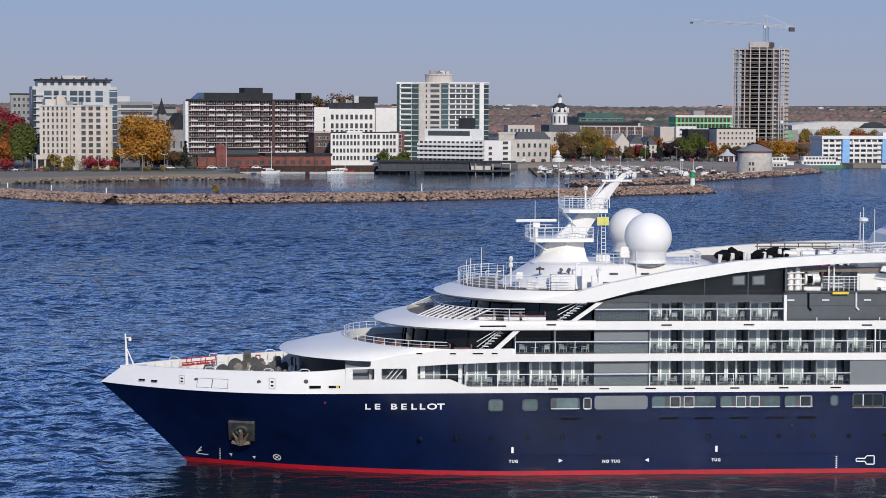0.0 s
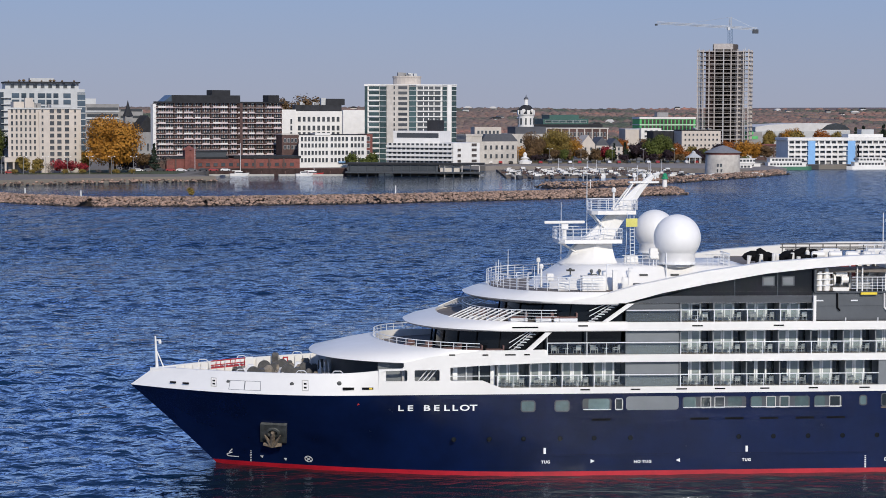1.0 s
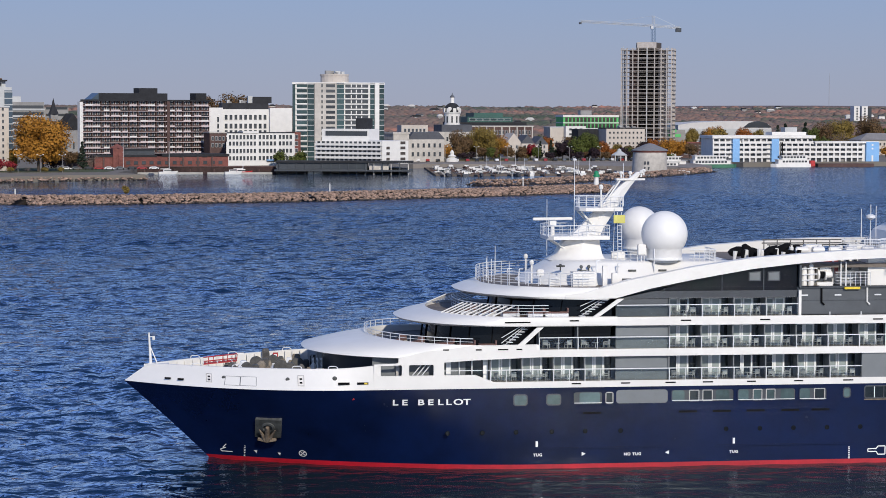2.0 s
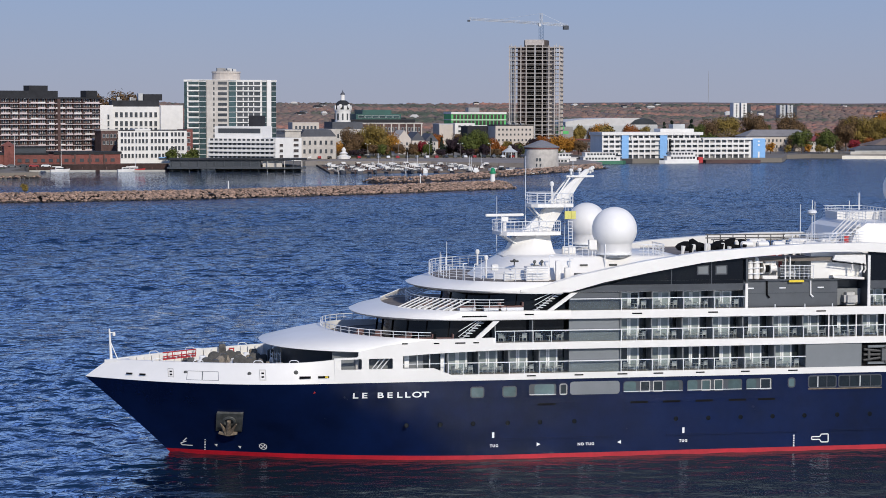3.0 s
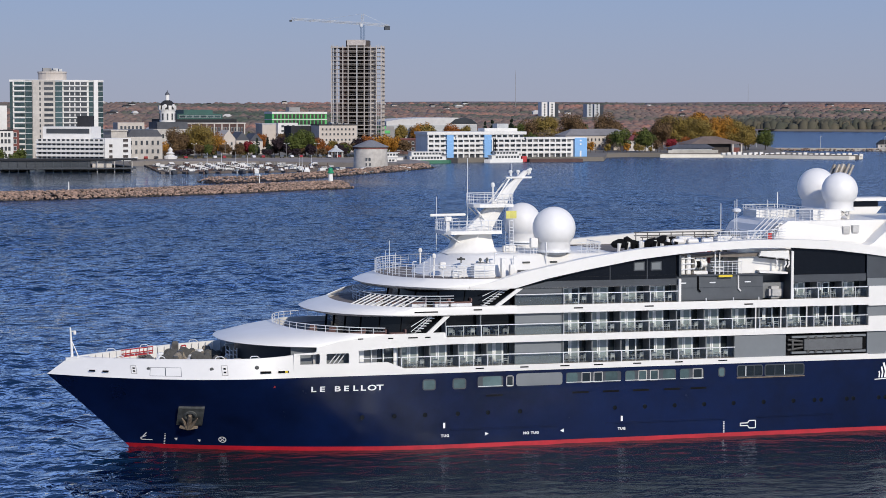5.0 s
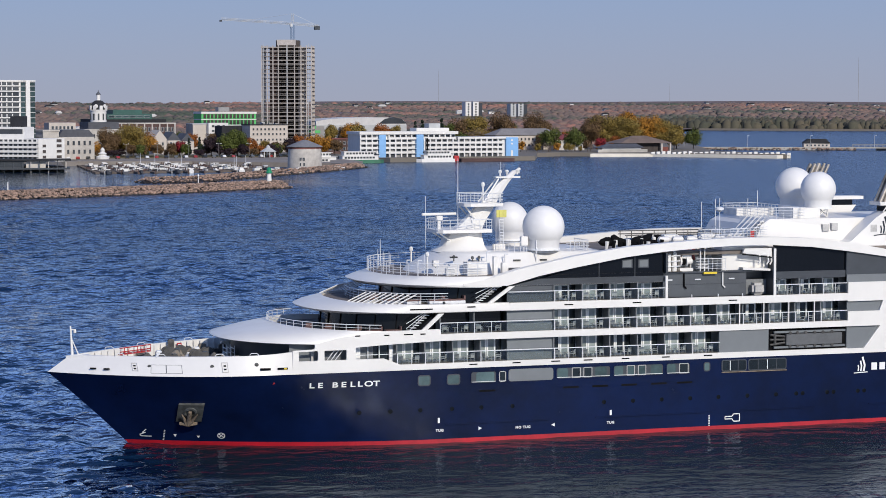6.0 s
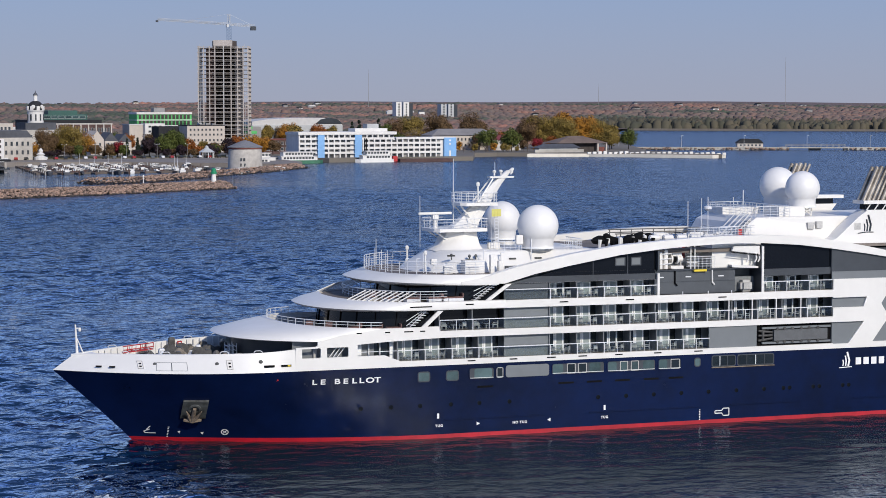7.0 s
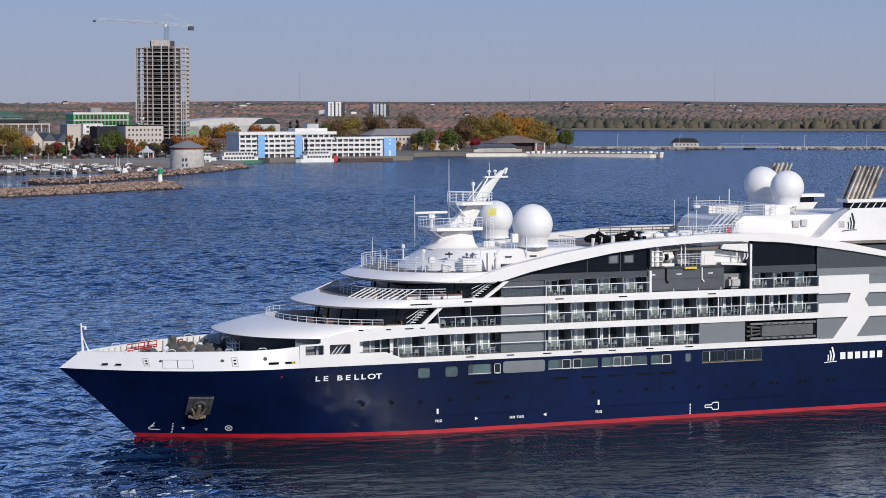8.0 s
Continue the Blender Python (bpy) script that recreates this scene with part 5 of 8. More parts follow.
# bridge-top house, mast and aerials
bm = bmesh.new()
loft(bm, [tail(nose(34.6, 40, 6.2, 15.4), 53), tail(nose(35.2, 40.2, 5.9, 15.9), 53), tail(nose(37.4, 41.5, 5.2, 17.25), 53), tail(nose(37.7, 41.6, 5.0, 17.4), 53)])
cap(bm, tail(nose(37.7, 41.6, 5.0, 17.4), 53)); bm.faces.new([bm.verts.new(c) for c in ((53, -6.2, 15.4), (53, 6.2, 15.4), (53, 5.0, 17.4), (53, -5.0, 17.4))])
bmesh.ops.remove_doubles(bm, verts=bm.verts, dist=0.002)
part("mast_house", bm, SHIP_WHITE, ship, "white sloped deckhouse under the mast", True)
for x, z in ((37.3, 17.0), (39.2, 16.6), (43.6, 16.6), (46.3, 16.6), (49.6, 16.6)):
    part("vent", boxes((x, x + 0.7, -6.0 + (z - 15.4) * 0.3, -5.2, z, z + 0.14)), ANCHOR_PLATE, ship)
part("deck_locker", boxes((38.4, 40.4, -7.2, -6.0, 15.44, 16.7), (41.0, 41.4, -7.3, -6.9, 15.44, 17.2)), SHIP_WHITE, ship)
mast = part("mast", bmesh.new(), SHIP_WHITE, ship, "white raked mast with two platforms")
bm = bmesh.new()
sect = lambda x0, x1, hw, z: [(x0, -hw * 0.55, z), ((x0 + x1) / 2, -hw, z), (x1, -hw * 0.6, z), (x1, hw * 0.6, z), ((x0 + x1) / 2, hw, z), (x0, hw * 0.55, z)]
loft(bm, [sect(37.4, 42.4, 2.7, 17.3), sect(38.2, 42.2, 1.95, 17.8), sect(38.6, 42.0, 1.6, 18.7), sect(39.2, 42.0, 1.35, 19.3), sect(40.2, 42.4, 1.0, 20.1), sect(41.5, 43.3, 0.75, 21.4), sect(42.3, 43.8, 0.6, 22.2), sect(43.9, 44.9, 0.42, 23.8), sect(45.5, 46.0, 0.28, 25.1)], close=True, caps=True)
part("column", bm, SHIP_WHITE, mast, smooth=True)


def platform(x0, x1, hw, z):
    bm = bmesh.new()
    o = [(x0 + 0.5, -hw), (x1, -hw * 0.85), (x1, hw * 0.85), (x0 + 0.5, hw), (x0, hw * 0.7), (x0, -hw * 0.7)]
    prism(bm, o, z, z + 0.32)
    p = part("platform", bm, SHIP_WHITE, mast)
    rail("platform_rail", [(x, y, z + 0.32) for x, y in o + o[:1]], 0.95, 0.75, 3, 0.028, mast)


platform(37.1, 42.7, 2.3, 19.15)
platform(40.1, 44.0, 1.7, 21.65)
bm = bmesh.new(); prism(bm, [(43.6, -0.4), (45.4, -0.4), (46.3, 0), (45.4, 0.4), (43.6, 0.4)], 24.35, 24.52); part("lamp_bar", bm, SHIP_WHITE, mast)
for a, b in (((42.2, 0.8, 22.0), (43.9, 0.4, 24.3)), ((42.2, -0.8, 22.0), (43.9, -0.4, 24.3)), ((40.3, -1.0, 21.6), (41.3, -0.8, 20.5)), ((40.3, 1.0, 21.6), (41.3, 0.8, 20.5)), ((37.6, -1.2, 19.1), (39.0, -1, 18.2)), ((37.6, 1.2, 19.1), (39.0, 1, 18.2))):
    bm = bmesh.new(); rod(bm, a, b, 0.08, 6); part("brace", bm, SHIP_WHITE, mast)
for x, y, z, h in ((39.9, 0.2, 19.4, 6.9), (44.4, 0.4, 22, 3.9), (37.2, -1.9, 19.4, 1.7), (41.0, -1.0, 19.5, 1.4), (31.6, -2.2, 15.6, 2.0), (31.9, -3.2, 15.6, 2.0), (32.3, 2, 15.6, 1.9), (33.6, 5.6, 15.6, 2.6), (38.5, 6.2, 15.6, 6.8), (46.6, -5.0, 17.4, 1.9), (34.4, -6.5, 15.6, 1.9)):
    bm = bmesh.new(); rod(bm, (x, y, z), (x, y, z + h), 0.05, 5, 0.022); part("whip_aerial", bm, RAIL_STEEL, mast if z > 19 else ship)
for x, y, z in ((42.1, -0.9, 22.0), (44.0, -0.5, 24.6), (45.0, 0.3, 24.6), (45.9, -0.2, 24.7), (46.2, 0.2, 24.8), (36.0, 3.0, 15.6), (35.2, -4.8, 15.6)):
    bm = bmesh.new(); rod(bm, (x, y, z), (x, y, z + (1.6 if z < 23 else 0.3)), 0.09, 6); lathe(bm, [(0.18, z + (1.6 if z < 23 else .3)), (0.2, z + (1.85 if z < 23 else .45)), (0.1, z + (2.0 if z < 23 else .55))], 8, x, y); part("mast_light", bm, SHIP_WHITE, mast if z > 19 else ship)
bm = bmesh.new(); rod(bm, (37.9, 0, 19.4), (37.9, 0, 20.7), 0.2, 8, 0.16); box(bm, 37.6, 38.2, -0.25, 0.25, 20.3, 20.75); part("radar_pedestal", bm, SHIP_WHITE, mast)
bm = boxes((-1.85, 1.85, -0.12, 0.12, 0, 0.24)); bmesh.ops.bevel(bm, geom=bm.edges, offset=0.05, segments=2, affect="EDGES")
radar = part("radar_scanner", bm, SHIP_WHITE, mast, "white radar scanner bar"); radar.matrix_basis = pose(37.9, 0, 20.8, 0, 0, 8)


def radome(x, y, z, r, zb, lattice=False):
    d = part("radome", bmesh.new(), RADOME, ship, "white satellite radome")
    bm = bmesh.new()
    lathe(bm, [(r * 0.76, z - r * 1.04)] + [(r * math.sin(radians(a)), z - r * math.cos(radians(a))) for a in [50, 55, 62, 69, 76, 83, 90, 97, 104, 111, 118, 126, 134, 142, 150, 158, 166, 173, 178]], 36, x, y)
    part("shell", bm, RADOME, d, smooth=True)
    bm = bmesh.new(); lathe(bm, [(r * 0.8, z - r * 1.1), (r * 0.8, z - r * 1.02), (r * 0.7, z - r * 1.02)], 30, x, y); part("base_ring", bm, FRAME_WHITE, d)
    bm = bmesh.new()
    if lattice:
        for k in range(6):
            a, b = k * 1.047, (k + 1) * 1.047
            c = lambda t, zz: (x + r * 0.6 * math.cos(t), y + r * 0.6 * math.sin(t), zz)
            rod(bm, c(a, zb), c(b, z - r * 1.06), 0.06, 5), rod(bm, c(b, zb), c(a, z - r * 1.06), 0.06, 5)
    else:
        lathe(bm, [(r * 0.6, zb), (r * 0.6, z - r * 1.06)], 24, x, y)
    part("pedestal", bm, SHIP_WHITE, d)


radome(47.05, -4.5, 19.78, 2.03, 17.3); radome(46.8, 4.5, 19.95, 1.85, 17.3)
radome(77.4, -2.8, 23.0, 1.78, 20.2, True); radome(77.6, 2.8, 23.1, 1.95, 20.2)

# caged ladder, cabinets and rails round the foot of the mast
lad = part("mast_ladder", bmesh.new(), RAIL_STEEL, ship)
for dx in (-0.18, 0.18):
    bm = bmesh.new(); rod(bm, (43.5 + dx, -2.6, 17.4), (43.5 + dx, -2.2, 21.6), 0.03, 4); part("stile", bm, RAIL_STEEL, lad)
for k in range(13):
    part("rung", boxes((43.32, 43.68, -2.62 + 0.03 * k, -2.58 + 0.03 * k, 17.6 + 0.31 * k, 17.64 + 0.31 * k)), RAIL_STEEL, lad)
rail("mast_house_rail", [(42.2, -4.8, 17.4), (45.4, -4.8, 17.4)], 0.9, 0.6, 3, 0.025)
rail("mast_house_rail", [(49.2, -5.0, 17.4), (51.6, -5.0, 17.4), (51.6, -1.0, 17.4)], 1.0, 0.45, 4, 0.028)
for x, y, w, z0, z1 in ((44.6, -5.0, 0.7, 18.0, 18.9), (43.0, -1.6, 1.2, 17.4, 18.0), (35.6, -5.4, 0.6, 16.2, 16.8), (41.8, -7.4, 0.5, 15.44, 16.6), (36.4, -6.9, 0.9, 15.44, 16.2)):
    bm = boxes((x, x + w, y, y + 0.5, z0, z1)); bmesh.ops.bevel(bm, geom=bm.edges, offset=0.05, segments=2, affect="EDGES"); part("deck_cabinet", bm, SHIP_WHITE, ship)
for x, y, z0, z1 in ((44.95, -4.75, 17.4, 18.0), (45.9, -5.6, 16.2, 19.2), (35.9, -5.15, 15.44, 16.2), (40.6, -6.4, 15.44, 17.6), (33.0, -5.4, 15.44, 16.9), (33.9, -6.0, 15.44, 16.9), (42.6, -5.9, 15.44, 17.3)):
    bm = bmesh.new(); rod(bm, (x, y, z0), (x, y, z1), 0.05, 5)
    if z1 > 16.8:
        rod(bm, (x, y, z1), (x + 0.35, y, z1), 0.05, 5)
    part("pipe_post", bm, RAIL_STEEL, ship)
for x, y, z in ((39.4, -5.75, 16.9), (40.1, -5.6, 16.9), (37.6, -5.55, 17.0)):
    bm = bmesh.new(); rod(bm, (x, y, z - 0.3), (x, y, z), 0.06, 5); lathe(bm, [(0.12, z), (0.16, z + 0.15), (0.08, z + 0.28)], 8, x, y); part("deck_lamp", bm, ANCHOR_PLATE, ship)

# top deck aft of the mast
part("top_deck", boxes((53, 70, -8.05, 8.05, 17.0, 17.35), (70, 92, -8.05, 8.05, 17.2, 17.5)), DECK_TEAK, ship)
for k in range(7):
    x = 53.3 + 0.95 * k
    bm = bmesh.new()
    zz = 18.15 + 0.12 * math.sin(k * 2.1)
    lathe(bm, [(0.1, -0.62), (0.42, -0.5), (0.58 + 0.1 * math.sin(k * 3.7), 0.0), (0.44, 0.45), (0.12, 0.62 + 0.2 * math.cos(k * 1.9))], 9)
    bmesh.ops.transform(bm, matrix=pose(x + 0.4, -4.6 - 0.3 * (k % 2), zz, 0, 40 * math.sin(k * 1.3), 0) @ Matrix.Diagonal((1.75, 1.0, 0.62, 1.0)), verts=bm.verts)
    part("covered_gear", bm, BLACK_PAINT, ship, "black covered deck gear", True)
for x, y, z in ((54.2, -5.4, 18.0), (55.6, -5.4, 18.0), (57.0, -5.2, 18.1), (58.4, -5, 18.2), (59.6, -5.2, 18.3), (61.0, -4.8, 18.3), (63.0, -4.6, 18.3), (65.5, -4.4, 18.3)):
    bm = bmesh.new(); lathe(bm, [(0.16, z - 0.7), (0.2, z - 0.3), (0.2, z + 0.35), (0.14, z + 0.42)], 10, x, y); part("deck_vent", bm, SHIP_WHITE, ship, smooth=True)
for k in range(5):
    bm = bmesh.new(); rod(bm, (58.6 + 1.5 * k, -5.6, 18.35), (59.7 + 1.5 * k, -5.6, 18.35), 0.32, 12); bmesh.ops.bevel(bm, geom=[e for e in bm.edges if abs(e.verts[0].co.x - e.verts[1].co.x) < 0.01], offset=0.08, segments=2, affect="EDGES"); raft = part("life_raft_canister", bm, SHIP_WHITE, ship, "white life raft canister", True)
    for dx in (0.2, 0.9):
        part("cradle", boxes((58.6 + 1.5 * k + dx, 58.7 + 1.5 * k + dx, -5.95, -5.25, 17.35, 18.15)), ROPE_DARK, raft)
for k in range(9):
    bm = bmesh.new(); rod(bm, (52.9 + 0.72 * k, -6.2, 17.5), (53.0 + 0.72 * k, -6.2, 18.35 + 0.2 * math.sin(k * 2.7)), 0.12, 7, 0.2); part("covered_stand", bm, BLACK_PAINT if k % 3 else SHIP_WHITE, ship)
for x in (60.0, 64.0, 67.0):
    bm = boxes((x, x + 1.9, -3.6, -2.4, 17.3, 18.7)); bmesh.ops.bevel(bm, geom=bm.edges, offset=0.2, segments=3, affect="EDGES"); part("deck_locker", bm, SHIP_WHITE, ship)
for y, z in ((3.1, 18.45), (3.1, 18.75), (1.3, 18.4)):
    bm = bmesh.new(); rod(bm, (58, y, z), (68.6, y, z), 0.06, 5)
    for k in range(9):
        rod(bm, (58.2 + 1.25 * k, y, 17.4), (58.2 + 1.25 * k, y, z), 0.05, 4)
    part("pipe_rack", bm, ROPE_GREY, ship)
bm = bmesh.new()
loft(bm, [[(68.8, -6.2, 17.3), (68.8, 6.2, 17.3)], [(69.0, -6.1, 18.6), (69.0, 6.1, 18.6)], [(69.5, -5.9, 19.6), (69.5, 5.9, 19.6)], [(70.6, -5.6, 20.2), (70.6, 5.6, 20.2)], [(92, -5.6, 20.2), (92, 5.6, 20.2)], [(93, -5.8, 17.3), (93, 5.8, 17.3)]])
for s in (-1, 1):
    bm.faces.new([bm.verts.new(c) for c in ((68.8, s * 6.2, 17.3), (69.0, s * 6.1, 18.6), (69.5, s * 5.9, 19.6), (70.6, s * 5.6, 20.2), (92, s * 5.6, 20.2), (93, s * 5.8, 17.3))])
bmesh.ops.remove_doubles(bm, verts=bm.verts, dist=0.002)
part("aft_house", bm, SHIP_WHITE, ship, "white aft deckhouse")
part("upper_locker", boxes((73.8, 76.8, -4.4, -1.2, 20.2, 21.2)), SHIP_WHITE, ship)
part("upper_locker", boxes((70.6, 75, 2, 5, 20.2, 20.9)), SHIP_WHITE, ship)
rail("aft_house_rail", [(70.6, -5.5, 20.2), (74.5, -5.5, 20.2), (74.5, 5.5, 20.2), (70.6, 5.5, 20.2), (70.6, -5.5, 20.2)], 1.1, 0.8, 4, 0.028)
rail("top_deck_rail", [(62.5, -6.4, 18.3), (66.8, -6.4, 18.3), (70, -6.4, 18.5)], 1.0, 0.7, 4, 0.028)
st = part("stairway", bmesh.new(), SHIP_WHITE, ship, "white outside stairway")
for k in range(9):
    part("step", boxes((67.2 + 0.3 * k, 67.6 + 0.3 * k, -5.6, -4.6, 17.6 + 0.29 * k, 17.68 + 0.29 * k)), SHIP_WHITE, st)
for y in (-5.6, -4.6):
    bm = bmesh.new()
    for o in (0, 0.5, 1.0):
        rod(bm, (67.1, y, 17.5 + o), (70.0, y, 20.2 + o), 0.05, 4)
    part("stringer", bm, SHIP_WHITE, st)
for x, y, h in ((66.0, -3.8, 2.6), (72.0, 0.0, 3.2), (72.4, 0.8, 3.2), (71.6, 1.4, 2.2), (69.0, 3.6, 2.0), (68.0, 4.8, 1.6)):
    bm = bmesh.new(); rod(bm, (x, y, 18.5), (x, y, 20.2 + h * 0.8), 0.05, 5, 0.03)
    if x == 66.0:
        lathe(bm, [(0.1, 20.9), (0.42, 21.1), (0.42, 21.3), (0.2, 21.4)], 12, x, y)
    part("aerial", bm, RAIL_STEEL, ship)
# lower stair landing with its rails ahead of the aft house
part("stair_landing", boxes((66.2, 68.8, -5.9, -1.0, 18.2, 18.32)), SHIP_WHITE, ship)
for x, y in ((66.3, -5.8), (66.3, -1.1), (68.6, -1.1)):
    bm = bmesh.new(); rod(bm, (x, y, 17.3), (x, y, 18.25), 0.07, 6); part("landing_post", bm, SHIP_WHITE, ship)
rail("landing_rail", [(68.6, -5.8, 18.3), (66.3, -5.8, 18.3), (66.3, -1.1, 18.3)], 1.05, 0.5, 4, 0.028)
st2 = part("stairway", bmesh.new(), SHIP_WHITE, ship)
for k in range(6):
    part("step", boxes((68.6 + 0.32 * k, 69.0 + 0.32 * k, -3.4, -2.4, 18.4 + 0.3 * k, 18.48 + 0.3 * k)), SHIP_WHITE, st2)
for y in (-3.4, -2.4):
    bm = bmesh.new(); rod(bm, (68.5, y, 19.2), (70.5, y, 21.1), 0.045, 4); part("stringer", bm, SHIP_WHITE, st2)
part("fire_box", boxes((68.2, 68.6, -6.3, -6.1, 18.5, 19.1)), RED_PAINT, ship)
# twin funnels with raked pipes
for s, o in ((-1, 0.0), (1, -1.7)):
    fn = part("funnel", bmesh.new(), SHIP_WHITE, ship, "white funnel casing with raked exhaust pipes")
    bm = bmesh.new()
    pts = [(77.0 + o, 17.4), (78.6 + o, 18.1), (80.0 + o, 19.3), (81.2 + o, 20.3), (82.2 + o, 20.9), (88.2 + o, 20.9), (86.6 + o, 19.0), (87.6 + o, 17.4)]
    slab_xz(bm, pts, s * 5.9, s * 7.9)
    part("casing", bm, SHIP_WHITE, fn)
    part("window_band", boxes((82.3 + o, 87.8 + o, min(s * 6.0, s * 7.8), max(s * 6.0, s * 7.8), 20.9, 21.5)), BLACK_GLASS, fn)
    for k in range(7):
        bm = bmesh.new(); rod(bm, (82.0 + o + 0.92 * k, s * 7.84, 20.85), (82.55 + o + 0.92 * k, s * 7.84, 21.55), 0.07, 4); part("window_bar", bm, SHIP_WHITE, fn)
    bm = bmesh.new(); prism(bm, [(81.6 + o, s * 5.8), (89.0 + o, s * 5.8), (89.0 + o, s * 8.0), (81.6 + o, s * 8.0)], 21.5, 21.85); part("casing_top", bm, SHIP_WHITE, fn)
    for k in range(6 if s < 0 else 4):
        for dy in (-0.45, 0.45):
            q = 0.12 * math.sin(k * 2.3 + dy)
            bm = bmesh.new(); rod(bm, (81.9 + o + 0.55 * k, s * 6.9 + dy, 21.8), (83.5 + o + 0.55 * k, s * 6.9 + dy, 25.2 + q), 0.2 + 0.05 * math.sin(k * 1.7), 10); part("exhaust_pipe", bm, STAINED_STEEL, fn, smooth=True)
for x, z in ((76.3, 18.9), (77.3, 19.0), (80.6, 18.9)):
    part("louvre", boxes((x, x + 0.7, -5.98 if x < 78 else -7.93, -5.6, z, z + 0.7)), CHAIR_M, ship)
def emblem_on(y, x, z, k):
    for path, w in (([(0.0, 0.22), (1.0, 0.34), (1.8, 0.32)], 0.10), ([(0.75, 0.45), (0.80, 0.85), (0.72, 1.2)], 0.14), ([(1.05, 0.45), (1.14, 1.0), (0.98, 1.65)], 0.17), ([(1.38, 0.45), (1.5, 1.1), (1.18, 2.1)], 0.22)):
        bm = bmesh.new()
        for (ax, az), (bx, bz) in zip(path, path[1:]):
            rod(bm, (x + ax * k, y, z + az * k), (x + bx * k, y, z + bz * k), w * k * 0.5, 4)
        part("emblem_stroke", bm, DARK_PANEL, ship)
emblem_on(-7.93, 81.0, 18.3, 1.0)

# davit gear in the boat recess
for x, y, r_, z1 in ((58.7, -7.9, 0.26, 17.1), (59.3, -7.9, 0.26, 17.3), (58.9, -7.2, 0.3, 17.35), (59.6, -7.3, 0.22, 17.2), (60.5, -6.2, 0.15, 17.3), (61.9, -6.0, 0.12, 17.4)):
    bm = bmesh.new(); lathe(bm, [(r_, 15.4), (r_, z1 - 0.15), (r_ * 0.8, z1), (r_ * 0.3, z1 + 0.08)], 12, x, y); part("standpipe", bm, SHIP_WHITE, ship, smooth=True)
for z in (15.9, 16.4, 16.9):
    bm = bmesh.new(); rod(bm, (58.35, -8.2, z), (59.8, -8.2, z + 0.05), 0.06, 5); part("pipe_run", bm, RAIL_STEEL, ship)
dw = part("davit_winch", boxes((59.9, 61.3, -7.9, -7.0, 15.4, 15.7)), SHIP_WHITE, ship, "white davit winch with a dark drum")
for x, r_, l, m_ in ((60.05, 0.5, 0.16, SHIP_WHITE), (60.35, 0.36, 0.4, BLACK_PAINT), (60.7, 0.5, 0.16, SHIP_WHITE), (61.05, 0.3, 0.5, SHIP_WHITE)):
    bm = bmesh.new(); rod(bm, (x - l / 2, -7.5, 16.35), (x + l / 2, -7.5, 16.35), r_, 16); part("drum", bm, m_, dw)
part("housing", boxes((60.2, 61.2, -7.7, -7.1, 16.6, 17.05)), SHIP_WHITE, dw)
part("recess_floor", boxes((58.2, 69.4, -8.3, -5.0, 15.25, 15.4)), DARK_PANEL, ship)
part("red_locker", boxes((60.1, 62.4, -5.9, -5.3, 16.3, 17.6)), mat("dark_red_paint", (0.22, 0.02, 0.02), 0.5, var=0.1, scale=3), ship); part("yellow_step", boxes((62.2, 63.6, -8.45, -8.1, 15.12, 15.32)), YELLOW, ship)
sv = part("inner_stair", bmesh.new(), RAIL_STEEL, ship)
for k in range(7):
    part("tread", boxes((62.5, 63.6, -6.4 + 0.08 * k, -6.1 + 0.08 * k, 15.55 + 0.28 * k, 15.62 + 0.28 * k)), RAIL_STEEL, sv)
bm = bmesh.new(); rod(bm, (63.1, -6.7, 16.9), (63.1, -6.55, 16.9), 0.28, 16); part("float_ring", bm, ANCHOR_PLATE, ship)
for x in (61.9, 62.35):
    bm = bmesh.new(); rod(bm, (x, -8.25, 15.4), (x, -8.25, 17.5), 0.07, 6); part("pillar", bm, SHIP_WHITE, ship)
part("davit_house", boxes((64.5, 69.4, -7.7, -5.3, 15.4, 17.7)), SHIP_WHITE, ship)
rail("recess_rail", [(61.4, -8.3, 15.4), (64.6, -8.3, 15.4)], 1.2, 0.45, 5, 0.03)
bm = bmesh.new(); slab_xz(bm, [(66.2, 17.1), (67.6, 16.95), (69.3, 16.75), (69.3, 17.55), (66.4, 17.55)], -8.75, -8.45); part("davit_boom", bm, SHIP_WHITE, ship)
bm = bmesh.new(); rod(bm, (66.1, -8.8, 17.0), (69.3, -8.8, 16.62), 0.05, 5); part("davit_cable", bm, BLACK_PAINT, ship)
for x in (68.0, 68.9, 69.25):
    bm = bmesh.new(); rod(bm, (x, -8.6, 17.2), (x + 0.08, -8.7, 16.2), 0.13, 6, 0.09); rod(bm, (x + 0.08, -8.7, 16.25), (x - 0.12, -8.7, 15.95), 0.08, 6); part("davit_hook", bm, SHIP_WHITE, ship)
bm = bmesh.new(); slab_xz(bm, [(66.4, 15.45), (69.3, 15.3), (69.3, 15.5), (66.3, 15.7)], -8.5, -7.0); part("davit_foot", bm, SHIP_WHITE, ship)
for x in (60.2, 64.3):
    bm = bmesh.new(); rod(bm, (x, -8.2, 15.3), (x + 0.02, -8.2, 13.95), 0.08, 6); rod(bm, (x + 0.02, -8.2, 14.0), (x + 0.25, -8.25, 13.75), 0.08, 6); part("hanging_hose", bm, BLACK_PAINT if x < 62 else SHIP_WHITE, ship)
for x in (58.4, 61.4, 65.0):
    part("wall_handle", boxes((x, x + 0.6, -8.17, -8.1, 14.55, 14.66)), RAIL_STEEL, ship)
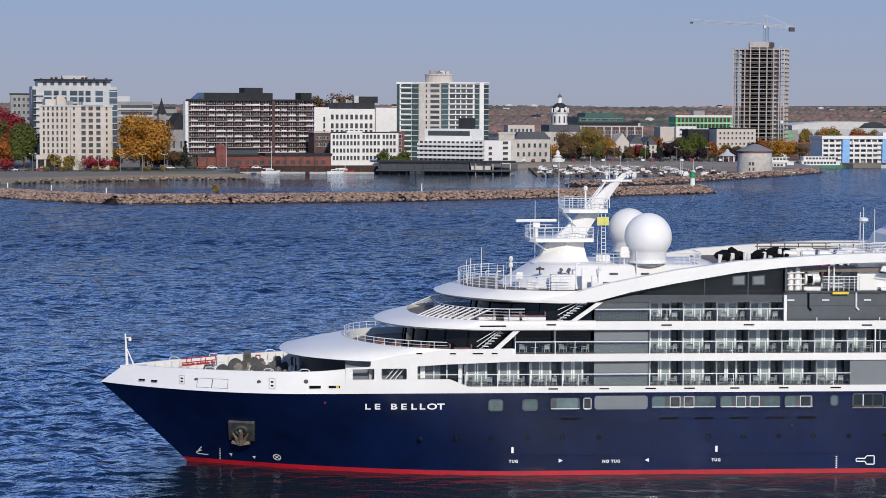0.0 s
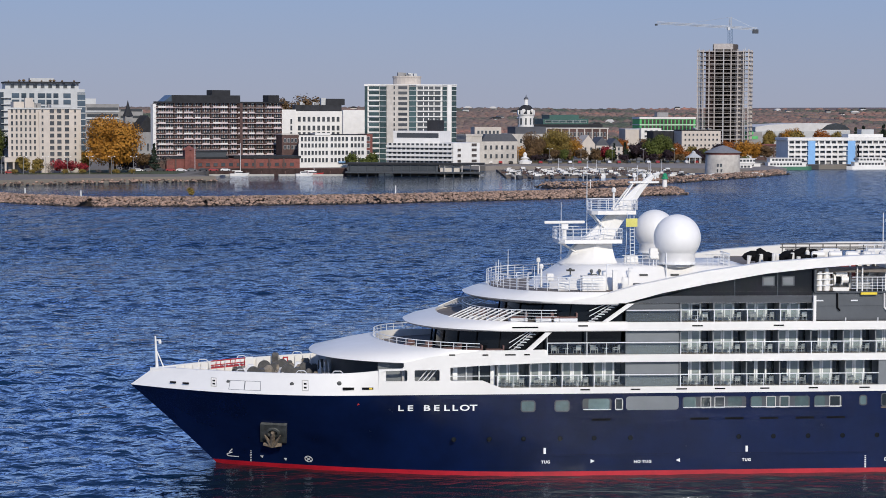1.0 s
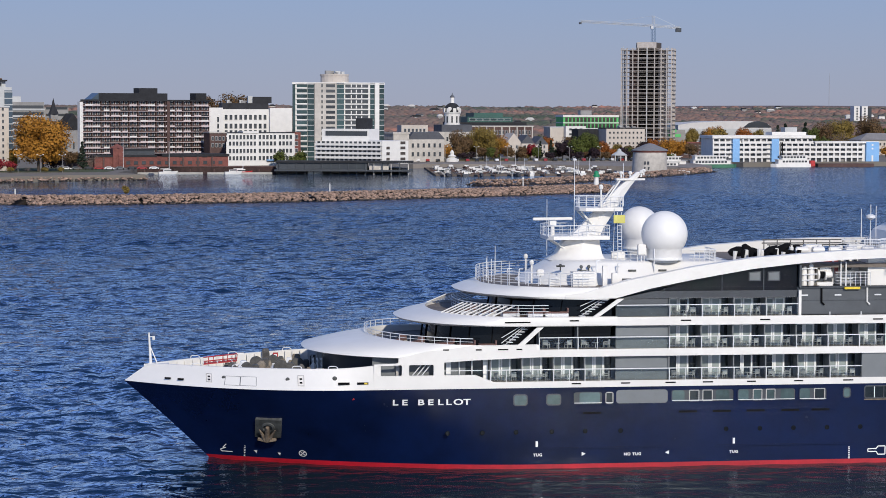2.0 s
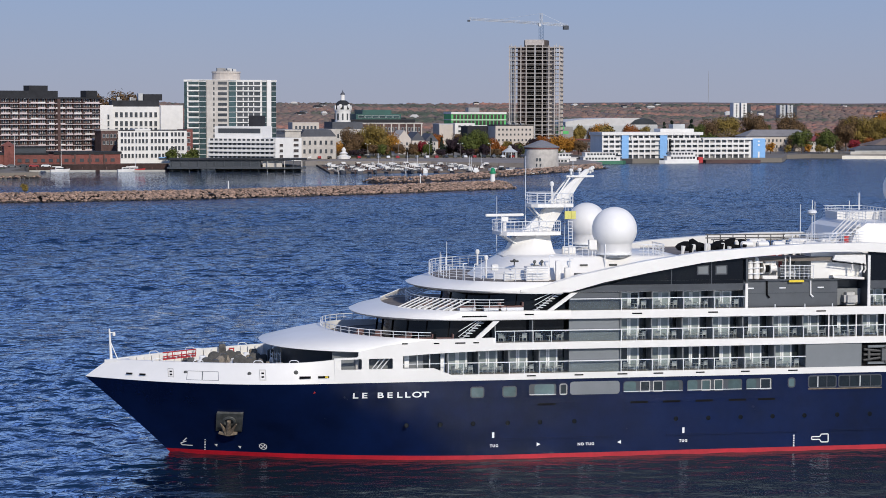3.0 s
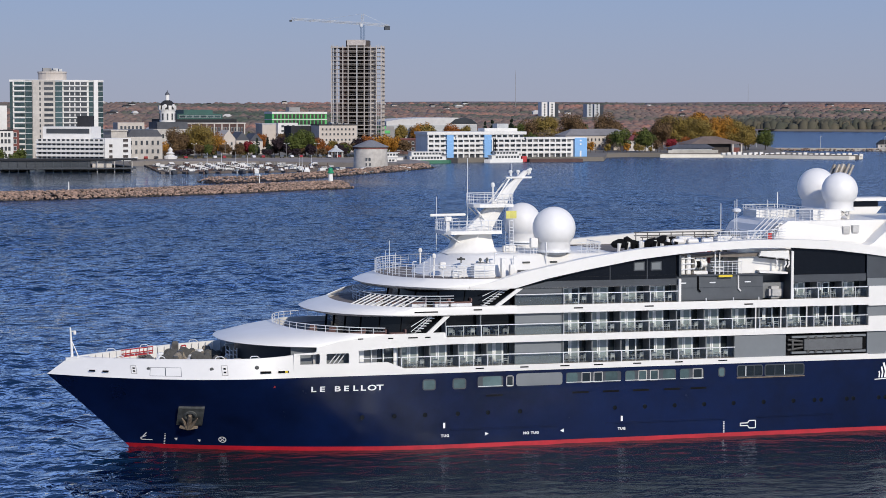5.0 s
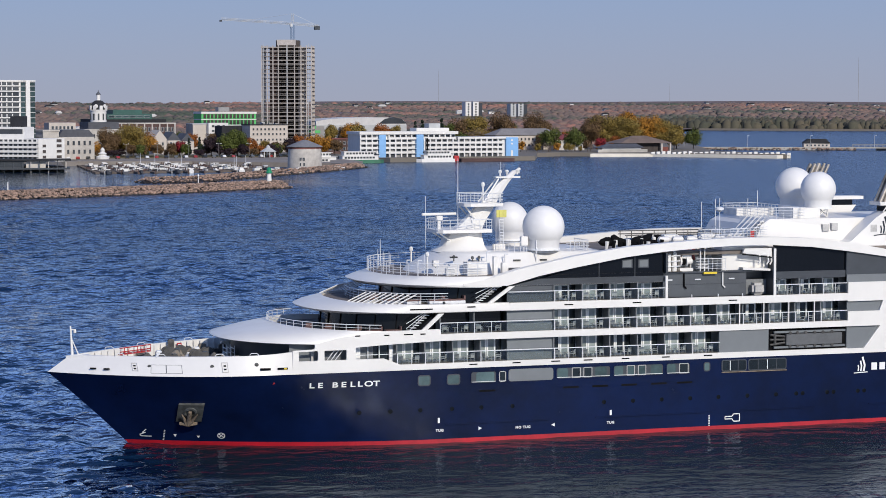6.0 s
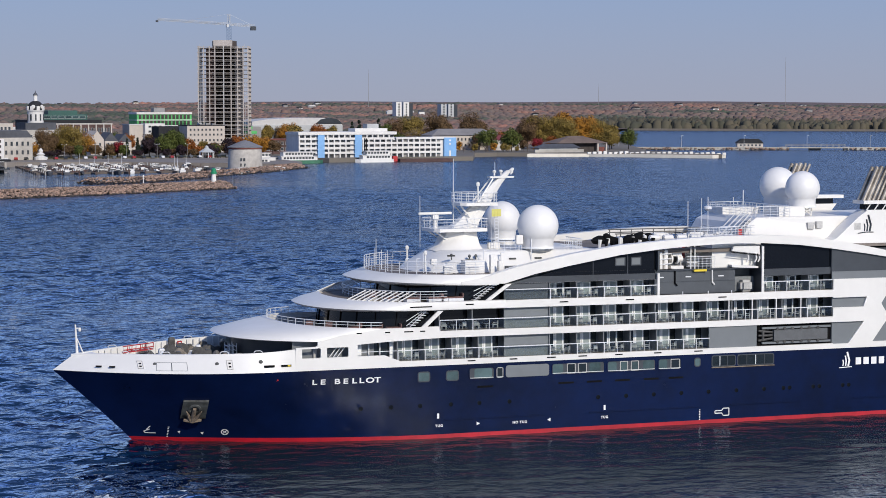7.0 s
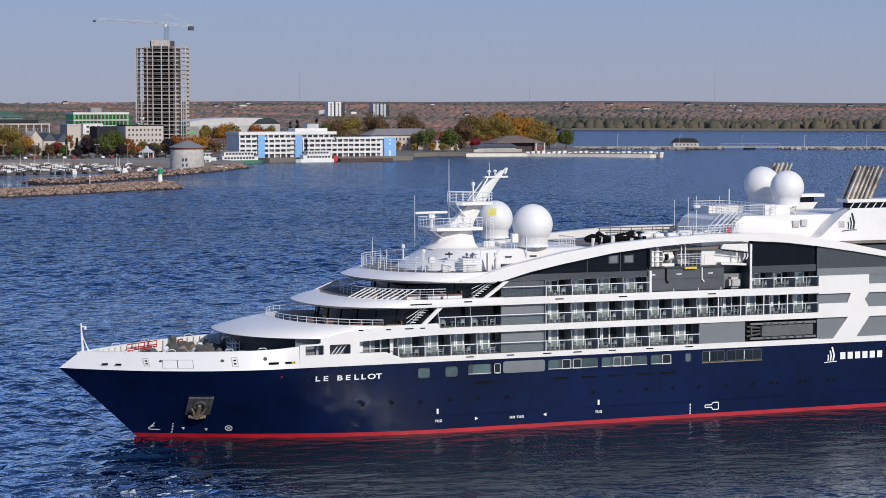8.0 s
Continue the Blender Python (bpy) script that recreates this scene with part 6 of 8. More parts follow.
for x in (60.8, 63.6, 66.2):
    bm = bmesh.new(); rod(bm, (x, -8.75, 12.93), (x, -8.75, 13.2), 0.05, 5); part("deck_pad", bm, RAIL_STEEL, ship)
bm = boxes((67.6, 68.9, -8.2, -7.0, 12.93, 14.1)); bmesh.ops.bevel(bm, geom=bm.edges, offset=0.25, segments=2, affect="EDGES"); part("covered_drum", bm, CHAIR_M, ship, "white fabric covered drum")
part("recess_deck", boxes((58, 69.6, -8.8, -5.9, 12.7, 12.93)), DARK_PANEL, ship)

# stowed gangway in the side recess
tn = part("side_gangway", boxes((69.0, 77.6, -8.55, -8.3, F4, 9.6)), BLACK_PAINT, ship, "grey gangway stowed in a dark recess")
part("panel", boxes((70.9, 77.0, -8.95, -8.6, 7.95, 9.05)), TENDER_GREY, tn)
for z in (7.75, 9.25):
    part("beam", boxes((69.6, 77.4, -8.9, -8.6, z - 0.1, z + 0.1)), GREY_PANEL, tn)
for x in (71.3, 72.1, 73.0, 74.0, 74.9, 75.9):
    for z in (7.85, 9.15):
        bm = bmesh.new(); rod(bm, (x, -9.0, z), (x, -8.7, z), 0.16, 8); part("roller", bm, ROPE_DARK, tn)
bm = bmesh.new()
for dz in (-0.5, 0, 0.5):
    rod(bm, (69.2, -8.8, 8.5 + dz), (70.8, -8.8, 8.5 + dz * 0.6), 0.12, 6)
box(bm, 69.6, 69.8, -8.95, -8.7, 8.0, 9.0)
part("hinge", bm, ROPE_DARK, tn)
# slanted stair struts at the terrace ends
for x, z0, z1, dx in ((33.0, 10.3, 12.1, 2.0), (39.8, 12.95, 14.5, 2.2)):
    for s in (-1, 1):
        bm = bmesh.new(); slab_xz(bm, [(x, z0), (x + 0.55, z0), (x + dx + 0.55, z1), (x + dx, z1)], s * 8.75, s * 8.95); part("raked_strut", bm, SHIP_WHITE, ship)
    lad = part("ladder", bmesh.new(), RAIL_STEEL, ship)
    for k in range(8):
        q = k / 8
        part("tread", boxes((x - 1.0 + dx * q, x - 0.5 + dx * q, -8.4, -7.5, z0 + (z1 - z0) * q, z0 + (z1 - z0) * q + 0.05)), RAIL_STEEL, lad)
    bm = bmesh.new()
    for o in (0, 0.45, 0.9):
        rod(bm, (x - 1.0, -8.45, z0 + o), (x - 1.0 + dx, -8.45, z1 + o * 0.3), 0.035, 4)
    part("handrail", bm, RAIL_STEEL, lad)
for x in (24.7, 25.1, 25.5):
    bm = bmesh.new(); rod(bm, (x - 0.4, -8.5, 8.0), (x + 0.5, -8.5, 9.1), 0.05, 4); part("stair_rail", bm, RAIL_STEEL, ship)
part("opening_back", boxes((21.0, 29.0, -7.7, -7.6, 7.0, 9.7)), GREY_PANEL, ship)

# rounded corners of the side openings
def fillet(cx, cz, dx, dz, r):
    bm = bmesh.new()
    arc = [(cx + dx * r * (1 - math.sin(radians(k * 15))), cz + dz * r * (1 - math.cos(radians(k * 15)))) for k in range(7)]
    slab_xz(bm, [(cx, cz)] + arc, -8.8, -9.012)
    part("corner_web", bm, SHIP_WHITE, ship)


for x, z, dx, dz, rr in ((21.2, 8.1, 1, 1, 0.42), (21.2, 8.98, 1, -1, 0.42), (23.4, 8.1, -1, 1, 0.14), (23.4, 9.02, -1, -1, 0.14), (24.0, 8.1, 1, 1, 0.1), (24.0, 9.02, 1, -1, 0.1), (26.1, 8.1, -1, 1, 0.1), (26.1, 9.02, -1, -1, 0.1), (23.1, 9.16, -1, 1, 0.2), (27.0, 8.1, 1, 1, 0.1)):
    fillet(x, z, dx, dz, rr)
# cabinets and pipes inside the openings
for x, w, z0, z1, m_ in ((23.0, 0.3, 7.4, 9.0, CHAIR_M), (27.3, 0.4, 7.5, 9.2, FRAME_WHITE), (28.4, 0.08, 7.5, 9.4, FRAME_WHITE), (29.5, 0.08, 7.5, 9.4, FRAME_WHITE), (30.5, 0.4, 7.5, 9.4, FRAME_WHITE)):
    part("passage_fitting", boxes((x, x + w, -7.95, -7.7, z0, z1)), m_, ship)
for z in (8.45,):
    bm = bmesh.new(); rod(bm, (27.0, -8.7, z), (31.0, -8.7, z), 0.035, 5); part("passage_rail", bm, RAIL_STEEL, ship)

# signal flag on the mast, in three rigid panels
flag = part("flag", bmesh.new(), YELLOW, mast, "plain yellow signal flag")
FLAG = []
for k in range(3):
    bm = bmesh.new(); box(bm, 0, 0.36, -0.02, 0.02, -0.36, 0.36)
    f = part("flag_panel", bm, mat("yellow_cloth_%d" % k, (0.62, 0.58, 0.16), 0.8, var=0.1, scale=3), flag)
    f.matrix_basis = pose(42.9 + 0.34 * k, -2.6, 21.0, 0, 0, 12 * math.sin(k * 1.4))
    FLAG.append(f)
bm = bmesh.new(); rod(bm, (42.88, -2.6, 17.4), (43.2, -1.6, 21.9), 0.02, 4); part("halyard", bm, RAIL_STEEL, mast)

# loungers and tables on the forward terraces
LOUNGE = mat("faded_red_cushion", (0.17, 0.095, 0.085), 0.8, var=0.15, scale=3)
for x, y, z, turn in ((27.5, -6.6, F5, 20), (29.2, -7.7, F5, 5), (31.0, -8.0, F5, 0), (25.2, -5.0, F5, 50), (24.0, -3.0, F5, 65), (31.2, -6.6, F6, 25), (33.0, -7.6, F6, 10), (35.2, -8.0, F6, 0), (37.2, -8.1, F6, 0), (29.8, -4.6, F6, 50), (36.2, -8.0, F6, 180)):
    lg = part("sun_lounger", bmesh.new(), LOUNGE, ship, "faded red cushioned deck lounger")
    m = pose(x, y, z + 0.03, 0, 0, turn)
    for name, b, mm in (("seat", (-0.9, 0.5, -0.32, 0.32, 0.28, 0.42), LOUNGE), ("backrest", (0.5, 0.62, -0.32, 0.32, 0.35, 0.72), LOUNGE), ("frame", (-0.9, 0.6, -0.36, 0.36, 0.0, 0.27), RAIL_STEEL)):
        bm = boxes(b)
        bmesh.ops.transform(bm, matrix=m, verts=bm.verts)
        part(name, bm, mm, lg)
# ---- city ----
CREAM = mat("cream_precast", (0.52, 0.465, 0.41), 0.8, var=0.07, scale=0.4)
WHITE_WALL = mat("white_stucco", (0.70, 0.685, 0.655), 0.75, var=0.06, scale=0.4)
PALE_GREY = mat("pale_grey_cladding", (0.46, 0.47, 0.47), 0.7, var=0.08, scale=0.4)
MID_GREY = mat("grey_concrete", (0.27, 0.265, 0.26), 0.85, var=0.12, scale=0.3)
BRICK_RED = mat("red_brick", (0.20, 0.07, 0.057), 0.9, var=0.2, scale=0.8)
BRICK_BROWN = mat("brown_brick", (0.105, 0.062, 0.055), 0.9, var=0.2, scale=0.8)
LIMESTONE = mat("limestone", (0.52, 0.485, 0.44), 0.85, var=0.14, scale=0.5)
DARK_ROOF = mat("dark_roof", (0.020, 0.021, 0.025), 0.85, var=0.25, scale=0.4)
BLUE_ROOF = mat("blue_grey_roof", (0.075, 0.08, 0.095), 0.7, var=0.15, scale=0.4)
TEAL_ROOF = mat("teal_roof", (0.018, 0.085, 0.07), 0.5, var=0.15, scale=0.3)
GREEN_SHEATH = mat("green_sheathing", (0.10, 0.46, 0.14), 0.7, var=0.1, scale=0.5)
SKY_BLUE = mat("sky_blue_panel", (0.20, 0.40, 0.68), 0.6, var=0.05, scale=0.5)
PALE_ROOF = mat("pale_membrane_roof", (0.55, 0.54, 0.53), 0.7, var=0.08, scale=0.2)
CITY_GLASS = mat("city_window", (0.028, 0.033, 0.038), 0.15, var=0.3, scale=0.5, obj=0.7, color2=(0.085, 0.09, 0.095))
TEAL_GLASS = mat("teal_curtain_glass", (0.055, 0.095, 0.098), 0.12, var=0.45, scale=0.5, obj=0.5)
BLUE_GLASS = mat("blue_curtain_glass", (0.075, 0.105, 0.135), 0.12, var=0.35, scale=0.35, obj=0.5)
RAW_CONC = mat("raw_concrete", (0.46, 0.42, 0.39), 0.9, var=0.15, scale=0.4)
# dark colour standing in for the shade behind openings and inside open floors
SHADOW_IN = mat("interior_shade", (0.075, 0.062, 0.058), 0.95, var=0.2, scale=0.4)


class Building:
    """A building whose front runs from (x0, y0) to (x1, y1); local x along the front, y into the block, z up from its ground."""

    def __init__(self, label, x0, y0, x1, y1, z0=2.2, category="building", name="building"):
        self.L = math.hypot(x1 - x0, y1 - y0)
        self.e = thing(name, x0, y0, z0, math.degrees(math.atan2(y1 - y0, x1 - x0)), label, category)
        self.cache = {}

    def box(self, name, x0, x1, y0, y1, z0, z1, m, label=""):
        return part(name, boxes((x0, x1, y0, y1, z0, z1)), m, self.e, label)

    def block(self, name, x0, x1, y0, y1, z0, z1, m, slant, label=""):
        """Block whose near end wall is set back by slant at the rear."""
        bm = bmesh.new()
        prism(bm, [(x0, y0), (x1, y0), (x1, y1), (x0 + slant, y1)], z0, z1)
        return part(name, bm, m, self.e, label)

    def grid(self, xs, zs, w, h, m=CITY_GLASS, face=0.0, side=False, sill=True, name="window"):
        """Panes with frames at the given centres: on the front (face is y) or on an end wall (side: xs run into the block, face is x)."""
        key = (w, h, m.name, side, sill)
        if key not in self.cache:
            bm = bmesh.new()
            box(bm, -w / 2, w / 2, -0.06, 0.05, -h / 2, h / 2, 0)
            for a, b, c, d in ((-w / 2 - 0.1, -w / 2, -h / 2, h / 2), (w / 2, w / 2 + 0.1, -h / 2, h / 2), (-w / 2 - 0.1, w / 2 + 0.1, h / 2, h / 2 + 0.12)):
                box(bm, a, b, -0.13, 0.05, c, d, 1)
            if sill:
                box(bm, -w / 2 - 0.15, w / 2 + 0.15, -0.22, 0.05, -h / 2 - 0.16, -h / 2, 1)
            if side:
                bmesh.ops.rotate(bm, matrix=Matrix.Rotation(math.pi / 2, 3, "Z"), verts=bm.verts)
            me = bpy.data.meshes.new(name)
            bm.to_mesh(me)
            bm.free()
            me.materials.append(m), me.materials.append(self.trim)
            self.cache[key] = me
        for z in zs:
            for x in xs:
                o = new(name, self.cache[key])
                o.parent = self.e
                o.location = (face, x, z) if side else (x, face, z)

    trim = PALE_GREY


def steps(a, b, n):
    return [a + (b - a) * (k + 0.5) / n for k in range(n)]


def roof_clutter(B, x0, x1, y0, y1, z, n, seed):
    r = random.Random(seed)
    for _ in range(n):
        x, y, w, d, h = r.uniform(x0, x1), r.uniform(y0, y1), r.uniform(1, 3), r.uniform(1, 3), r.uniform(0.7, 2)
        B.box("roof_unit", x, x + w, y, y + d, z, z + h, MID_GREY if r.random() < .6 else PALE_GREY)


# cream residence in front of a glazed tower
B = Building("cream ten-storey residence with rows of small windows", -93.5, 786, -62.2, 794)
B.trim = CREAM
B.block("body", 0, B.L, 0, 20, 0, 28.2, CREAM, 4); B.box("bay", 13.5, 31.0, -1.2, 0, 0, 27.2, CREAM); B.block("cornice", -0.4, B.L + 0.4, -0.5, 20, 28.2, 28.9, PALE_GREY, 4); B.box("parapet", 3, 12, 3, 12, 28.9, 31.5, CREAM)
B.box("portico", -2.5, 8.5, -6, 0, 5.0, 7.0, CREAM)
for x in (-2, 1.5, 5, 8):
    B.box("column", x - 0.4, x + 0.4, -5.8, -5.0, 0, 5.0, CREAM)
fl = [3 + 2.72 * k for k in range(10)]
B.grid(steps(0.8, 12.8, 6), [z for z in fl if z > 7], 0.85, 1.7); B.grid([15.0, 29.5], fl, 0.8, 1.4, face=-1.2); B.grid([19.2, 22.4, 25.8], fl, 1.9, 1.75, face=-1.2)
B.box("gable", 7.5, 11, -0.6, 2, 28.9, 33.2, CREAM); B.box("gable", 19, 28, -0.8, 4, 28.9, 30.2, PALE_GREY)
roof_clutter(B, 4, 26, 4, 14, 28.9, 6, 2)
B = Building("pale tower with blue glazed bays and a flat projecting roof", -101.5, 829, -63.5, 836)
B.box("body", 0, B.L, 0, 22, 0, 37.5, PALE_GREY); B.box("top_floor", 2.5, 36, 1.5, 20, 37.5, 40.2, PALE_GREY); B.box("roof_slab", 2.0, 36.6, -0.6, 21, 40.2, 40.9, DARK_ROOF); B.box("penthouse", 14, 25, 5, 12, 40.9, 42.6, PALE_GREY); B.box("corner_glazing", B.L - 3.4, B.L + 0.25, -0.3, 4, 3, 36, BLUE_GLASS); B.box("corner_glazing", -0.25, 1.6, -0.3, 4, 3, 36, BLUE_GLASS)
for k in range(11):
    B.box("spandrel", B.L - 3.5, B.L + 0.35, -0.4, 4, 5.6 + 2.95 * k, 6.0 + 2.95 * k, PALE_GREY)
fl = [2 + 2.95 * k for k in range(12)]
B.grid([7, 18.8, 30.5], fl, 3.4, 2.2, BLUE_GLASS, -0.05, sill=False); B.grid([10.8, 14.4, 22.2, 25.4], fl, 2.3, 2.2, BLUE_GLASS, -0.05, sill=False); B.grid(steps(4, 35, 9), [38.8], 1.7, 1.6, face=1.45)
B.grid([3, 8, 13, 18], fl, 3.2, 2.2, BLUE_GLASS, B.L + 0.05, side=True, sill=False)
for z in fl:
    B.box("balcony", 0.4, 5.0, -1.5, 0, z - 1.2, z - 0.9, PALE_GREY)
for k in range(9):
    bm = bmesh.new(); q = 0.45 + 0.55 * abs(math.sin(k * 2.3)); lathe(bm, [(0.3, 40.9), (0.9 * q, 40.9 + 0.4 * q), (0.6 * q, 40.9 + 0.9 * q), (0.2, 40.9 + 1.1 * q)], 7, 4 + 3.6 * k + 1.3 * math.sin(k * 1.7), 1.2); part("planter_bush", bm, LEAF["brown"], B.e)
# hospital blocks behind
B = Building("grey institutional block with long ribbon windows", -78, 1000, -44, 1004)
B.box("body", 0, 21, 0, 30, 0, 31, MID_GREY); B.box("body", 21, 34, 2, 30, 0, 28, MID_GREY); B.box("plant_room", 2, 9, 6, 16, 31, 34, PALE_GREY)
for k in range(7):
    B.box("ribbon_window", 4, 20.6, -0.15, 0.3, 6 + 3.6 * k, 7.6 + 3.6 * k, CITY_GLASS); B.box("ribbon_window", 22, 33.5, 1.85, 2.3, 5.5 + 3.6 * k, 6.8 + 3.6 * k, CITY_GLASS); B.box("ledge", -0.3, 21.2, -0.7, 0, 4.9 + 3.6 * k, 5.9 + 3.6 * k, PALE_GREY)
B = Building("grey stone block with square windows", -133, 1000, -119, 1002)
B.box("body", 0, 14, 0, 15, 0, 34.5, MID_GREY); B.box("roof", -0.3, 14.3, -0.3, 15, 34.5, 35.2, DARK_ROOF); B.grid(steps(1, 13, 5), [18, 21.5, 25, 28.5, 32], 1.3, 1.8)
B = Building("stone church with a slate roof and pointed spire", -47, 990, -35, 994, category="church", name="church")
B.box("nave", 0, 12, 0, 26, 0, 16, MID_GREY)
bm = bmesh.new(); slab_xz(bm, [(-0.5, 16), (12.5, 16), (6, 25)], 0.2, 26); part("roof", bm, DARK_ROOF, B.e)
B.box("tower", -5.5, -1.5, 3, 7, 0, 24.5, MID_GREY)
bm = bmesh.new(); lathe(bm, [(3.0, 24.5), (1.2, 28.5), (0.1, 33.0)], 8, -3.5, 5); part("spire", bm, DARK_ROOF, B.e)
B.grid([2, 6, 10], [8], 1.2, 4); B.grid([-3.5], [12, 20], 1.0, 2.4, face=2.95)

# long apartment slab with white balcony bands
B = Building("long dark brick apartment slab banded with white balconies", -34.1, 896, 30.0, 924)
B.trim = FRAME_WHITE
L = B.L
FRAME_PINK = mat("pinkish_render", (0.58, 0.49, 0.485), 0.8, var=0.1, scale=0.6)
bm = bmesh.new(); prism(bm, [(0, 1.6), (L, 1.6), (L, 14), (6.4, 14)], 0, 31.4); part("body", bm, BRICK_BROWN, B.e)
bm = bmesh.new(); prism(bm, [(-0.3, -0.2), (L + 0.3, -0.2), (L + 0.3, 14.3), (6.6, 14.3)], 31.4, 32.2); part("parapet", bm, DARK_ROOF, B.e)
B.box("stair_shaft", 45.8, 47.4, -0.3, 1.6, 0, 31.4, BRICK_BROWN); B.box("end_pier", -0.6, 1.0, -0.2, 3, 0, 31, WHITE_WALL)
B.box("penthouse", 11, 48, 4, 13, 32.2, 35.4, DARK_ROOF); B.box("lift_house", 33, 43, 5, 12, 35.4, 38.0, DARK_ROOF); B.box("lift_house", 64, 70, 5, 12, 32.2, 35.6, DARK_ROOF)
bm = bmesh.new(); slab_xz(bm, [(7, 32.2), (11, 32.2), (11, 35.4)], 4, 13); part("skylight", bm, BLUE_GLASS, B.e)
for k in range(11):
    z = 3.0 + 2.62 * k
    B.box("balcony_slab", 0, L, -0.2, 1.6, z - 0.25, z, FRAME_PINK)
    for a in range(14):
        x = 1.2 + a * (L - 1.6) / 14
        w = (L - 1.6) / 14
        solid = (a * 5 + k * 3) % 7
        B.box("balcony_front", x + (0 if a % 2 else 1.0), x + w - (0.9 if a % 3 else 0), -0.22, -0.1, z, z + 0.62, (FRAME_PINK, BRICK_BROWN, WHITE_WALL, BRICK_BROWN, FRAME_PINK, DARK_ROOF, FRAME_PINK)[solid])
        B.box("divider", x - 0.1, x + 0.1, 0, 1.6, z, z + 2.37, BRICK_BROWN)
    B.grid(steps(1.4, L - 0.6, 28), [z + 1.35], 1.25, 1.55, CITY_GLASS, 1.56, sill=False)

# low red-brick waterfront complex
B = Building("low red brick waterfront complex with dark roofs", -26, 838, 36.5, 851)
B.trim = BRICK_BROWN
L = B.L
B.box("body", 0, L, 0, 14, 0, 5.2, BRICK_RED); B.box("roof", -0.5, L * 0.46, -0.4, 14.4, 5.2, 6.0, DARK_ROOF); B.box("roof", L * 0.5, L + 0.5, -0.4, 14.4, 5.2, 6.4, DARK_ROOF); B.box("quay_wall", -6, L + 6, -6, -2, -2, 0.6, BRICK_BROWN)
B.box("tower", 8.5, 13.5, -1, 5, 0, 9.2, BRICK_RED); B.box("upper_storey", 13.5, 29, 3, 12, 5.9, 8.4, CITY_GLASS); B.box("upper_roof", 13, 29.6, 2.4, 12.6, 8.4, 8.9, DARK_ROOF); B.box("wing", -12, 0, 4, 14, 0, 4.2, BRICK_BROWN); B.box("wing_roof", -14, 0.4, 3.4, 14.4, 4.2, 4.8, DARK_ROOF)
bm = bmesh.new(); lathe(bm, [(3.8, 9.2), (0.1, 11.4)], 4, 11, 2); part("tower_roof", bm, BRICK_RED, B.e)
B.grid(steps(14, L - 2, 13), [2.4], 1.8, 1.4); B.grid(steps(36, L - 6, 2), [5.6], 2.2, 1.2)
for x in (4.2, 35, 42, 49, 56):
    B.box("pier", x - 0.4, x + 0.4, -0.5, 0, 0, 5.2, BRICK_BROWN)
B = Building("small old brown brick building with arched windows", 29, 903, 37.5, 905)
B.box("body", 0, 8.5, 0, 12, 0, 15.6, BRICK_BROWN); B.grid(steps(0.6, 8, 4), [9.6, 13], 1.1, 1.7)
B.box("cornice", -0.2, 8.7, -0.3, 12, 15.6, 16.2, LIMESTONE)
# white hotel block with a dark top
B = Building("white block with tall narrow windows and a dark upper storey", 29.9, 978, 74, 982)
B.trim = WHITE_WALL
B.box("body", 0, 44, 1, 20, 0, 27.5, WHITE_WALL); B.box("end_block", -0.5, 8, 0, 20, 0, 28.3, WHITE_WALL); B.box("end_block", 33, 45, -1.5, 20, 0, 28.2, WHITE_WALL); B.box("upper_storey", 8, 33, 4, 18, 27.5, 30.8, DARK_ROOF); B.box("plant_room", 25, 35, 6, 16, 30.8, 34.2, DARK_ROOF); B.box("plant_room", 22.5, 25, 8, 13, 30.8, 34.6, PALE_GREY)
B.grid(steps(8.5, 32, 9), [11.5, 15, 18.5, 23.2], 1.5, 2.6, face=0.95); B.grid([5.4], [11.5, 15, 18.5, 22], 1.0, 2.6)
roof_clutter(B, 9, 20, 5, 15, 30.8, 5, 4)
B = Building("white four-storey hotel with black square windows", 36.9, 880, 70.5, 889)
B.trim = WHITE_WALL
B.block("body", 0, B.L, 0, 16, 0, 15.9, WHITE_WALL, 6); B.box("parapet", 8, 16, -0.4, 8, 15.9, 16.8, WHITE_WALL); B.box("brick_end", B.L - 0.2, B.L + 3.4, 1, 14, 0, 16.4, BRICK_RED); B.block("roof", -0.3, B.L, -0.3, 16, 15.9, 16.2, DARK_ROOF, 6)
fl = [3.6, 7.2, 10.8, 14]
B.grid(steps(0.6, 15.0, 8), fl, 1.15, 2.0); B.grid(steps(15.8, 25.4, 5), fl, 1.25, 2.0); B.grid(steps(26.2, 33.6, 4), fl, 1.25, 2.0); B.grid([36], fl, 1.4, 1.9, face=0.95)
B.box("awning", 20, 25, -1.6, 0, 2.4, 2.9, SKY_BLUE)

# tall white and teal tower
B = Building("tall white apartment tower with teal glass columns", 70.6, 906.7, 117.3, 911.4)
B.trim = WHITE_WALL
L = B.L
B.block("body", 0, L, 0.8, 22, 0, 40.2, WHITE_WALL, 6.5); B.block("roof", -0.3, L + 0.3, 0.4, 22.4, 40.2, 41.2, WHITE_WALL, 6.5)
bm = bmesh.new(); lathe(bm, [(7.2, 41.2), (7.2, 44.6), (7.5, 44.6), (7.5, 45.4), (6.8, 45.4)], 20, 23, 9); part("penthouse", bm, CREAM, B.e)
roof_clutter(B, 18, 27, 6, 11, 45.4, 6, 5)
fl = [1.6 + 2.66 * k for k in range(15)]
